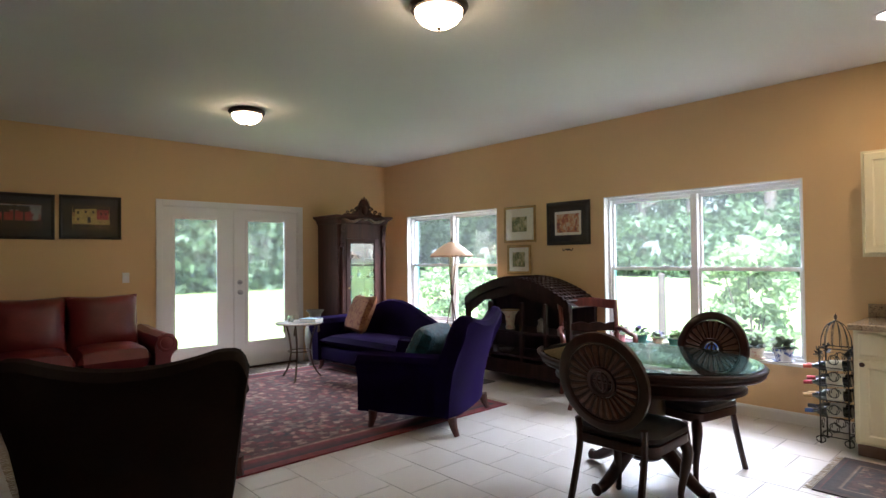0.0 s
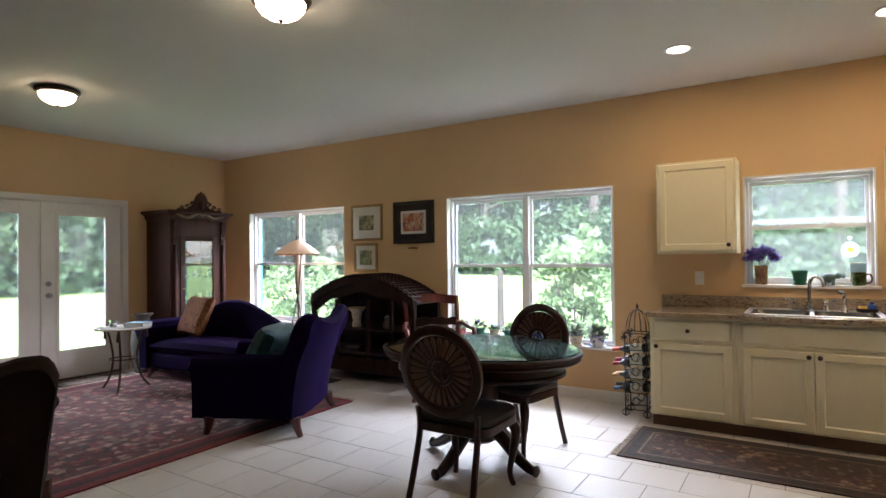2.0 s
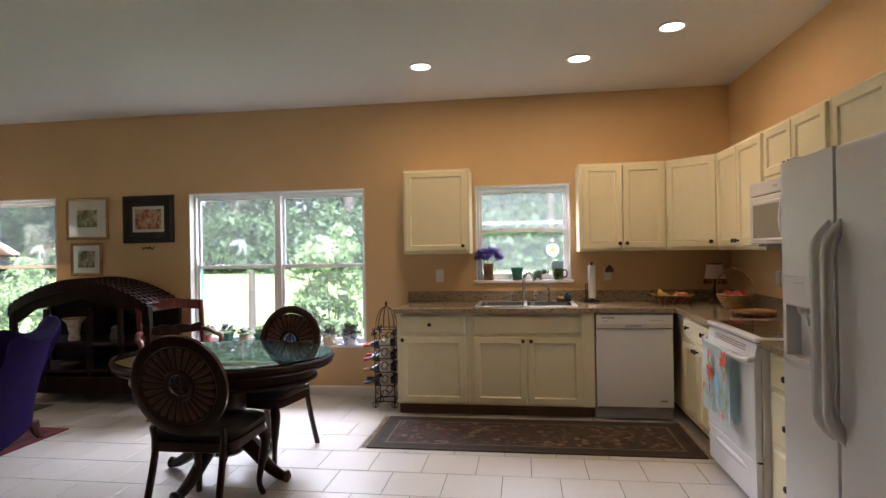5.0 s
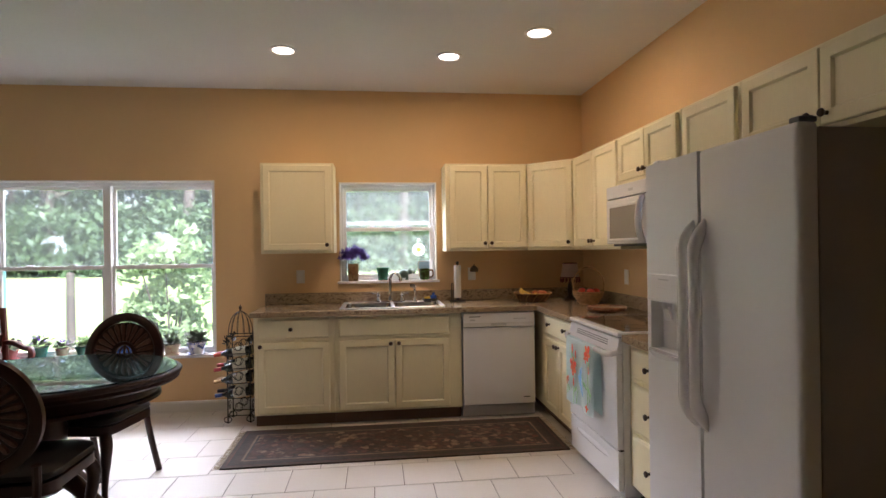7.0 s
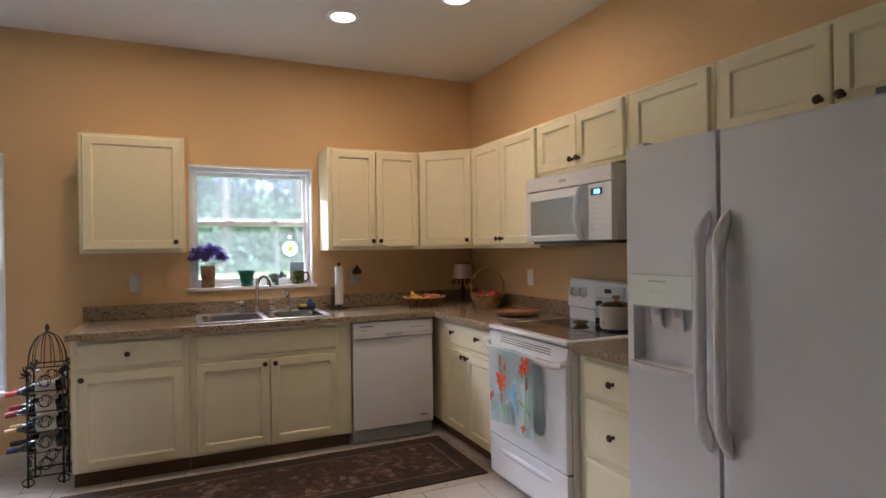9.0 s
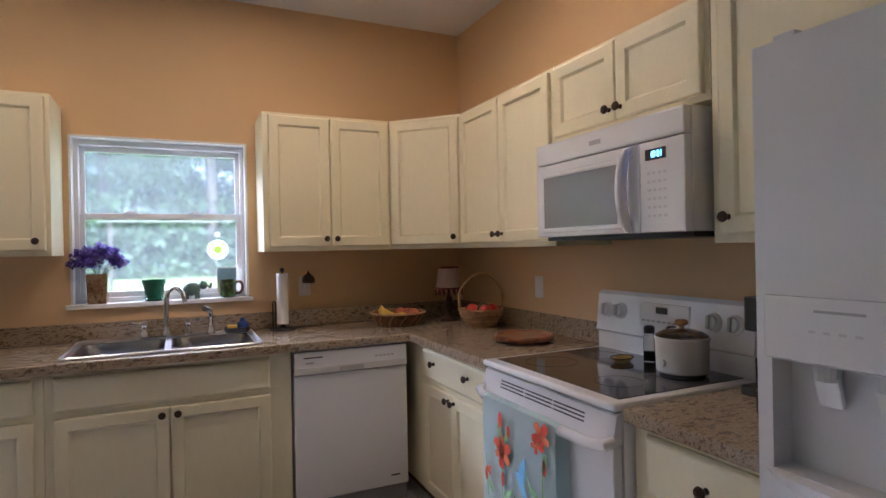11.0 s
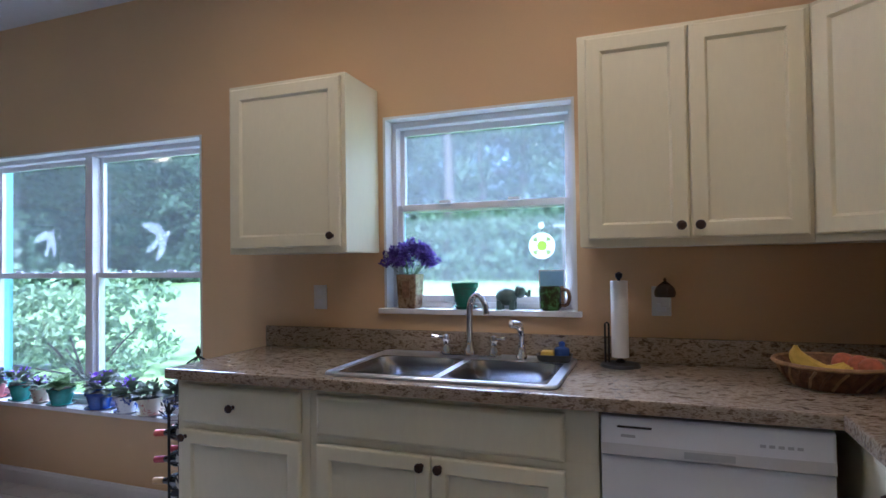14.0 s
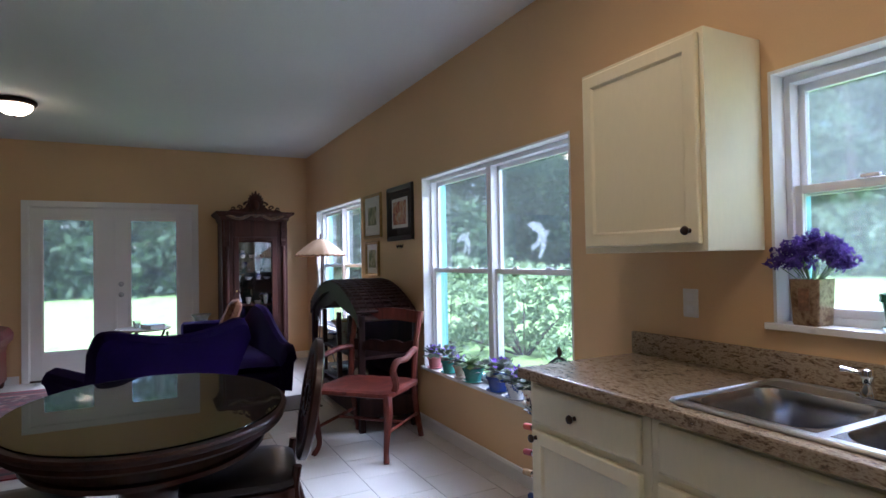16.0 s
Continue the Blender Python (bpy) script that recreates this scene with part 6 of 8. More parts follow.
def curled_chair(label, m, cloth, W=1.12, name="lounge_chair"):
    c = thing(name, label, "armchair", m)
    # faces -y; the back leans out at +y and widens upwards
    rings = []
    for i in range(41):
        u = -1 + 2 * i / 40
        h = wave(u)
        bow = -0.05 * abs(u) ** 3
        def p(y, z):
            k = 0.80 + 0.20 * max(0, z / 0.92) ** 1.4
            return (u * W / 2 * k, y + bow, z)
        rings.append([p(0.27, 0.16), p(0.29, 0.40), p(0.34, 0.62), p(0.40, h - 0.12), p(0.44, h - 0.04), p(0.49, h), p(0.54, h - 0.01), p(0.57, h - 0.05), p(0.555, h - 0.10), p(0.505, h - 0.20), p(0.45, 0.50), p(0.41, 0.30), p(0.395, 0.13)])
    part("backrest", loft(bmn(), rings), cloth, c, smooth=True)
    part("seat_base", box(bmn(), -W / 2 + 0.17, W / 2 - 0.17, -0.36, 0.29, 0.14, 0.30, 0.03, 3), cloth, c, smooth=True)
    part("seat_cushion", turn(soft_box(W - 0.36, 0.68, 0.20), pose(0, -0.06, 0.385)), cloth, c, smooth=True)
    for s in (-1, 1):
        x = s * (W / 2 - 0.17)
        prof = []
        for y, k in ((-0.47, 0.94), (-0.455, 1.0), (0.0, 1.0), (0.34, 1.0)):
            ring = [(x - s * 0.06, y, 0.13), (x - s * 0.055, y, 0.45), (x - s * 0.075, y, 0.55 * k), (x - s * 0.05, y, 0.605 * k), (x + s * 0.01, y, 0.625 * k), (x + s * 0.07, y, 0.60 * k), (x + s * 0.095, y, 0.555 * k), (x + s * 0.075, y, 0.50), (x + s * 0.045, y, 0.40), (x + s * 0.04, y, 0.13)]
            prof.append(ring)
        part("arm", loft(bmn(), prof), cloth, c, smooth=True)
    for sx in (-1, 1):
        for y, o in ((-0.33, -0.02), (0.36, 0.05)):
            part("foot", tube(bmn(), [(sx * (W / 2 - 0.14), y, 0.14), (sx * (W / 2 - 0.135), y + o * 0.3, 0.07), (sx * (W / 2 - 0.12), y + o, 0.0)], [0.042, 0.032, 0.022], 8), FOOTW, c, "splayed dark wooden foot", True)
    return c


curled_chair("purple velvet armchair with curled wavy back", pose(-5.70, -2.02, 0, 0, 0, -63), PURPLE)
tc = solid("bolster_cushion", "teal crushed velvet cushion on the purple armchair", "cushion", turn(soft_box(0.62, 0.36, 0.22, 14, 0.4, 0.008, 4), pose(0, 0, 0, 62, 0, 0)), TEALCUSH, pose(-5.74, -1.98, 0.63, 0, 0, -63), smooth=True)
curled_chair("dark brown velvet armchair with curled wavy back", pose(-5.42, -4.35, 0, 0, 0, 243), DARKVEL, 1.16)


def chaise():
    c = thing("chaise_longue", "purple velvet chaise with sloping curved back", "chaise", pose(-7.42, -1.18, 0, 0, 0, 4))
    L = 1.02
    rings = []
    for i in range(45):
        u = -1 + 2 * i / 44
        if u < -0.15:
            h = 0.66 + 0.22 * (0.5 - 0.5 * math.cos(math.pi * min(1, (u + 1) / 0.75)))
        else:
            t = (u + 0.15) / 1.15
            h = 0.88 - 0.30 * (0.5 - 0.5 * math.cos(math.pi * min(1, t * 1.15))) ** 0.9
        e = max(0.0, (abs(u) - 0.9) / 0.1)
        h -= 0.07 * e ** 2
        rings.append([(u * L, y, z) for y, z in ((0.20, 0.16), (0.21, 0.38), (0.24, h - 0.10), (0.27, h - 0.02), (0.31, h), (0.35, h - 0.02), (0.36, h - 0.07), (0.33, 0.40), (0.31, 0.14))])
    part("backrest", loft(bmn(), rings), PURPLE, c, smooth=True)
    part("seat_base", box(bmn(), -L + 0.16, L - 0.02, -0.38, 0.21, 0.13, 0.31, 0.04, 3), PURPLE, c, smooth=True)
    part("seat_cushion", turn(soft_box(2 * L - 0.2, 0.62, 0.17, 16), pose(0.07, -0.09, 0.385)), PURPLE, c, smooth=True)
    rings = []
    for y in (-0.41, -0.39, 0.1, 0.33):
        k = 0.97 if y == -0.41 else 1.0
        rings.append([(x, y, z * k) for x, z in ((-L + 0.16, 0.13), (-L + 0.15, 0.5), (-L + 0.17, 0.58), (-L + 0.13, 0.64), (-L + 0.05, 0.665), (-L - 0.03, 0.64), (-L - 0.06, 0.58), (-L - 0.03, 0.52), (-L + 0.02, 0.42), (-L + 0.04, 0.13))])
    part("arm", loft(bmn(), rings), PURPLE, c, smooth=True)
    for x in (-L + 0.12, L - 0.12):
        for y in (-0.33, 0.24):
            part("foot", tube(bmn(), [(x, y, 0.14), (x, y, 0.07), (x + (0.03 if x > 0 else -0.03), y - 0.02, 0)], [0.04, 0.03, 0.02], 8), FOOTW, c, "dark wooden foot", True)


chaise()
solid("throw_cushion", "brown floral cushion leaning on the chaise", "cushion", turn(soft_box(0.52, 0.50, 0.17, 14, 0.4), pose(0, 0, 0, 66, 0, 0)), FLORALC, pose(-8.02, -1.17, 0.695, 0, 0, -8), smooth=True)


def leather_sofa():
    s = thing("leather_sofa", "burgundy leather sofa with rolled arms", "sofa", pose(-8.98, -4.56, 0, 0, 0, 90))
    W = 2.40
    part("base", box(bmn(), -W / 2 + 0.1, W / 2 - 0.1, -0.86, 0.0, 0.10, 0.33, 0.03, 3), REDLEATHER, s, smooth=True)
    part("back_frame", box(bmn(), -W / 2 + 0.20, W / 2 - 0.20, -0.20, 0.03, 0.332, 0.90, 0.07, 4), REDLEATHER, s, smooth=True)
    n = 3
    cw = (W - 0.46) / n
    for i in range(n):
        x = -W / 2 + 0.23 + cw * (i + 0.5)
        part("seat_cushion", turn(soft_box(cw * 1.0, 0.68, 0.27, 14, 0.35), pose(x, -0.54, 0.43)), REDLEATHER, s, smooth=True)
        part("back_cushion", turn(soft_box(cw * 1.04, 0.58, 0.36, 16, 0.5, 0.008, i), pose(x, -0.25, 0.755, 80, 0, 0)), REDLEATHER, s, "creased leather back cushion", True)
    for sx in (-1, 1):
        x = sx * (W / 2 - 0.13)
        rings = []
        for y, k in ((-0.90, 0.96), (-0.88, 1.0), (-0.4, 1.0), (0.0, 1.04)):
            rings.append([(x + sx * a, y, b * (k if b > 0.4 else 1)) for a, b in ((-0.09, 0.08), (-0.09, 0.46), (-0.10, 0.56), (-0.07, 0.63), (0.0, 0.665), (0.08, 0.645), (0.125, 0.58), (0.12, 0.51), (0.07, 0.46), (0.055, 0.40), (0.06, 0.08))])
        a = part("arm", loft(bmn(), rings), REDLEATHER, s, "rolled leather arm", True)
        part("arm_scroll", turn(lathe(bmn(), [(0.095, 0), (0.095, 0.012), (0.07, 0.02), (0.06, 0.014), (0.03, 0.022), (0, 0.024)], 24), pose(x + sx * 0.015, -0.90, 0.565, 90, 0, 0)), REDLEATHER, a, smooth=True)
    for x in (-W / 2 + 0.12, W / 2 - 0.12):
        for y in (-0.82, -0.06):
            part("foot", lathe(bmn(), [(0.028, 0), (0.04, 0.04), (0.042, 0.1)], 12, x, y), FOOTW, s)


leather_sofa()


def side_table():
    t = thing("side_table", "round marble side table on curved iron legs", "side table", pose(-7.98, -2.05, 0))
    part("tabletop", lathe(bmn(), [(0, 0.645), (0.26, 0.645), (0.27, 0.652), (0.27, 0.66), (0.265, 0.665), (0, 0.665)], 40), STONETOP, t, "pale marble top", True)
    for k in range(3):
        a = radians(200 + 120 * k)
        c, s = math.cos(a), math.sin(a)
        part("leg", tube(bmn(), curve([(0.21 * c, 0.21 * s, 0.645), (0.16 * c, 0.16 * s, 0.5), (0.13 * c, 0.13 * s, 0.32), (0.17 * c, 0.17 * s, 0.14), (0.25 * c, 0.25 * s, 0.02), (0.28 * c, 0.28 * s, 0.008)], 5), 0.0115, 8), IRONB, t, "curved bronze iron leg", True)
        part("tassel", lathe(bmn(), [(0.004, 0.62), (0.014, 0.60), (0.01, 0.585), (0.018, 0.545), (0.014, 0.53)], 10, 0.235 * c, 0.235 * s), IRONB, t)
    part("stretcher_ring", tube(bmn(), circle(0.13, 0.33, 24), 0.007, 6, True), IRONB, t)
    b = thing("book", "thick pale book lying on the side table", "book", pose(-7.86, -1.96, 0.6655, 0, 0, 25))
    part("pages", box(bmn(), -0.11, 0.11, -0.075, 0.075, 0.004, 0.04), PAPER, b)
    for z in (0.0, 0.0405):
        part("cover", box(bmn(), -0.115, 0.115, -0.08, 0.08, z, z + 0.0035, 0.001), BLUEPALE, b)
    g = thing("candle_glass", "small glass candle holder on the side table", "candle", pose(-8.05, -2.12, 0.6655))
    part("glass", lathe(bmn(), [(0.035, 0), (0.038, 0.005), (0.04, 0.075), (0.036, 0.075), (0.033, 0.01), (0, 0.01)], 18), BOTTLE, g, smooth=True)
    part("wax", lathe(bmn(), [(0.03, 0.011), (0.03, 0.04), (0, 0.04)], 14), PAPER, g)


side_table()


def tall_vase():
    v = solid("floor_vase", "tall grey patterned ceramic vase by the doors", "vase", lathe(bmn(), [(0, 0), (0.085, 0), (0.095, 0.02), (0.085, 0.06), (0.12, 0.18), (0.14, 0.34), (0.13, 0.48), (0.095, 0.58), (0.075, 0.63), (0.08, 0.67), (0.115, 0.71), (0.115, 0.72), (0.075, 0.70), (0.065, 0.62), (0, 0.60)], 32), VASEG, pose(-8.72, -1.42, 0.0), smooth=True)


VASEG = speckled("grey_patterned_ceramic", [(0.42, (0.07, 0.065, 0.055)), (0.56, (0.17, 0.16, 0.14)), (0.72, (0.26, 0.25, 0.22)), (0.86, (0.13, 0.12, 0.1))], 14, 0.3)
tall_vase()


def armoire():
    a = thing("armoire", "carved dark walnut display cabinet with glass door", "cabinet", pose(-9.03, -0.79, 0, 0, 0, 90))
    # faces -y locally, which is +x in the room
    W, D, H = 0.80, 0.52, 1.98
    bm = box(bmn(), -W / 2, -W / 2 + 0.03, -D + 0.03, 0, 0.1, H - 0.1)
    box(bm, W / 2 - 0.03, W / 2, -D + 0.03, 0, 0.1, H - 0.1)
    part("sides", bm, WALNUT, a)
    part("back", box(bmn(), -W / 2 + 0.03, W / 2 - 0.03, -0.02, 0, 0.1, H - 0.1), DARKBACK, a, "dark mirrored back")
    part("plinth", box(bmn(), -W / 2 - 0.02, W / 2 + 0.02, -D - 0.01, 0, 0.0, 0.10, 0.01), WALNUT, a)
    part("drawer", box(box(bmn(), -W / 2 + 0.03, W / 2 - 0.03, -D, -0.021, 0.101, 0.34, 0.004), -0.30, 0.30, -D - 0.012, -D, 0.14, 0.30, 0.008), WALNUT, a)
    fr = bmn()
    box(fr, -W / 2, -0.27, -D, -D + 0.03, 0.341, H - 0.1, 0.004)
    box(fr, 0.27, W / 2, -D, -D + 0.03, 0.341, H - 0.1, 0.004)
    box(fr, -0.27, 0.27, -D, -D + 0.03, H - 0.30, H - 0.1, 0.004)
    part("face_frame", fr, WALNUT, a)
    dr = bmn()
    box(dr, -0.268, -0.20, -D - 0.008, -D + 0.02, 0.345, H - 0.302, 0.006)
    box(dr, 0.20, 0.268, -D - 0.008, -D + 0.02, 0.345, H - 0.302, 0.006)
    box(dr, -0.20, 0.20, -D - 0.008, -D + 0.02, 0.345, 0.43, 0.006)
    box(dr, -0.20, 0.20, -D - 0.008, -D + 0.02, H - 0.37, H - 0.302, 0.006)
    d = part("door", dr, WALNUT, a)
    part("pane", box(bmn(), -0.20, 0.20, -D + 0.004, -D + 0.008, 0.43, H - 0.37), CABINET_GLASS, d)
    part("door_knob", turn(lathe(bmn(), [(0.008, 0), (0.006, 0.015), (0.012, 0.022), (0, 0.03)], 12), pose(-0.235, -D - 0.008, 1.0, 90, 0, 0)), OCHRE, d, "brass knob", True)
    part("door_carving", tube(bmn(), curve([(-0.17, -D - 0.01, H - 0.36), (-0.1, -D - 0.014, H - 0.345), (-0.05, -D - 0.014, H - 0.36), (0, -D - 0.016, H - 0.33), (0.05, -D - 0.014, H - 0.36), (0.1, -D - 0.014, H - 0.345), (0.17, -D - 0.01, H - 0.36)], 5), 0.012, 8), WALNUT, d, smooth=True)
    for z in (0.80, 1.12, 1.40):
        part("shelf", box(bmn(), -W / 2 + 0.03, W / 2 - 0.03, -D + 0.04, -0.021, z, z + 0.012), GLASS if z > 0.9 else WALNUT, a, "glass shelf" if z > 0.9 else "")
    part("cornice", loft(bmn(), [[(-W / 2 - o, 0, z), (W / 2 + o, 0, z), (W / 2 + o, -D - o, z), (-W / 2 - o, -D - o, z)] for o, z in ((0.005, H - 0.10), (0.02, H - 0.085), (0.025, H - 0.05), (0.05, H - 0.03), (0.075, H - 0.015), (0.08, H + 0.005), (0.075, H + 0.015))]), WALNUT, a)
    # carved crest: a cartouche between scrolled leaves
    crest = bmn()
    out = curve([(-0.33, 0, 0.0), (-0.29, 0, 0.03), (-0.20, 0, 0.028), (-0.13, 0, 0.055), (-0.08, 0, 0.12), (-0.05, 0, 0.19), (0.0, 0, 0.235), (0.05, 0, 0.19), (0.08, 0, 0.12), (0.13, 0, 0.055), (0.20, 0, 0.028), (0.29, 0, 0.03), (0.33, 0, 0.0)], 3)
    loft(crest, [[(p.x * k, -D - y, H + 0.014 + p.z * k) for p in out] for y, k in ((0.0, 1.0), (0.03, 1.0), (0.042, 0.9))])
    cr = part("crest", crest, WALNUT, a, "carved scrolled crest")
    for k in range(9):
        t = radians(18 + 18 * k)
        part("palmette_leaf", turn(blob(bmn(), 0.5, (0, 0, 0.5), (0.036, 0.04, 0.16), 8, 6), Matrix.Translation((0, -D - 0.05, H + 0.125)) @ Matrix.Rotation(math.pi / 2 - t, 4, "Y") @ Matrix.Diagonal((1, 1, 1 - 0.35 * abs(math.cos(t)), 1)) @ Matrix.Translation((0, 0, -0.42))), WALNUT, cr, smooth=True)
    part("cartouche", blob(bmn(), 0.055, (0, -D - 0.055, H + 0.10), (0.85, 0.6, 1.25), 12, 8), WALNUT, cr, smooth=True)
    for sx in (-1, 1):
        for x0, z0, q in ((0.10, 0.085, 0.045), (0.185, 0.05, 0.034), (0.265, 0.035, 0.026)):
            spiral = [(sx * (x0 + q * (1 - 0.075 * k) * math.cos(0.62 * k)), -D - 0.045, H + 0.014 + z0 + q * (1 - 0.075 * k) * math.sin(0.62 * k)) for k in range(13)]
            part("carved_scroll", tube(bmn(), spiral, [q * 0.34 * (1 - 0.04 * k) for k in range(13)], 7), WALNUT, cr, smooth=True)
    part("swag", tube(bmn(), curve([(-0.36, -D - 0.03, H - 0.02), (-0.2, -D - 0.045, H - 0.075), (-0.06, -D - 0.05, H - 0.02), (0, -D - 0.055, H - 0.04), (0.06, -D - 0.05, H - 0.02), (0.2, -D - 0.045, H - 0.075), (0.36, -D - 0.03, H - 0.02)], 5), 0.02, 8), SWAG, a, "pale worn carved swag", True)
    for sx in (-1, 1):
        part("column", lathe(bmn(), [(0.022, 0.36), (0.03, 0.40), (0.018, 0.44), (0.026, 0.60), (0.026, 1.3), (0.018, 1.5), (0.03, 1.53), (0.022, 1.56)], 12, sx * 0.345, -D - 0.012), WALNUT, a, smooth=True)
        part("corbel", loft(bmn(), [[(sx * 0.345 - 0.035, -D, z), (sx * 0.345 + 0.035, -D, z), (sx * 0.345 + 0.03, -D - y, z), (sx * 0.345 - 0.03, -D - y, z)] for y, z in ((0.015, 1.57), (0.03, 1.62), (0.022, 1.66), (0.05, 1.76), (0.035, 1.79), (0.06, 1.87))]), WALNUT, a, "carved scroll corbel")
    rng = random.Random(8)
    m = pose(-9.03, -0.79, 0, 0, 0, 90)
    for z, n in ((0.812, 6), (1.132, 6), (1.412, 5)):
        for i in range(n):
            x = -0.27 + 0.54 * i / (n - 1) + rng.uniform(-0.02, 0.02)
            h, r = rng.uniform(0.07, 0.15), rng.uniform(0.025, 0.04)
            kind = rng.choice(("cup", "jug", "bowl"))
            prof = {"cup": [(r * 0.6, 0), (r, h * 0.5), (r * 1.05, h * 0.8), (r * 0.95, h * 0.8), (0, h * 0.2)], "jug": [(r * 0.7, 0), (r * 1.1, h * 0.4), (r * 0.5, h * 0.8), (r * 0.7, h), (0, h * 0.95)], "bowl": [(r * 0.5, 0), (r * 1.3, h * 0.4), (r * 1.25, h * 0.4), (0, h * 0.1)]}[kind]
            solid("china_" + kind, {"cup": "white china cup on a cabinet shelf", "jug": "blue and white china jug on a cabinet shelf", "bowl": "pale china bowl on a cabinet shelf"}[kind], "china", lathe(bmn(), prof, 16), (PAPER, BLUEWHITE, PAPER)[("cup", "jug", "bowl").index(kind)], m @ pose(x, -0.30 + rng.uniform(-0.06, 0.06), z + 0.0005), "china in the display cabinet", smooth=True)


DARKBACK = paint("dark_teal_mirror_back", (0.02, 0.035, 0.035), 0.15, 0.3, var=0.4, scale=3)
SWAG = wood("pale_worn_wood", (0.15, 0.075, 0.04))
armoire()


def floor_lamp():
    l = thing("floor_lamp", "iron tripod floor lamp with parchment shade, lit", "floor lamp", pose(-7.22, -0.30, 0))
    for k in range(3):
        a = radians(90 + 120 * k)
        c, s = math.cos(a), math.sin(a)
        part("leg", tube(bmn(), [(0.20 * c, 0.20 * s, 0.0), (0.10 * c, 0.10 * s, 0.42), (-0.012 * c, -0.012 * s, 0.95), (-0.05 * c, -0.05 * s, 1.42)], 0.008, 7), IRONB, l, "thin iron rod")
    part("collar", lathe(bmn(), [(0.022, 0.93), (0.026, 0.95), (0.022, 0.97)], 14), IRONB, l)
    part("shade", loft(bmn(), [[(r * (1 + f * 0.03 * math.cos(8 * t)) * math.cos(t), r * (1 + f * 0.03 * math.cos(8 * t)) * math.sin(t), z) for t in [math.tau * i / 48 for i in range(48)]] for r, z, f in ((0.265, 1.425, 1), (0.262, 1.44, 1), (0.18, 1.51, 0.6), (0.09, 1.575, 0), (0.03, 1.60, 0))], False), SHADE, l, "glowing parchment shade", True)
    part("shade_trim", tube(bmn(), [(0.266 * math.cos(t), 0.266 * math.sin(t), 1.426 - 0.012 * abs(math.sin(12 * t))) for t in [math.tau * i / 72 for i in range(72)]], 0.008, 6, True), SHADETRIM, l, "brown scalloped trim")
    part("finial", lathe(bmn(), [(0.032, 1.598), (0.03, 1.605), (0.008, 1.612), (0.012, 1.635), (0.006, 1.655), (0, 1.665)], 12), IRONB, l, smooth=True)
    bulb = new("bulb", bpy.data.lights.new("bulb", "POINT"))
    bulb.data.energy, bulb.data.color, bulb.data.shadow_soft_size = 0.9, WARM, 0.04
    bulb.parent = l
    bulb.matrix_basis = pose(0, 0, 1.48)


floor_lamp()


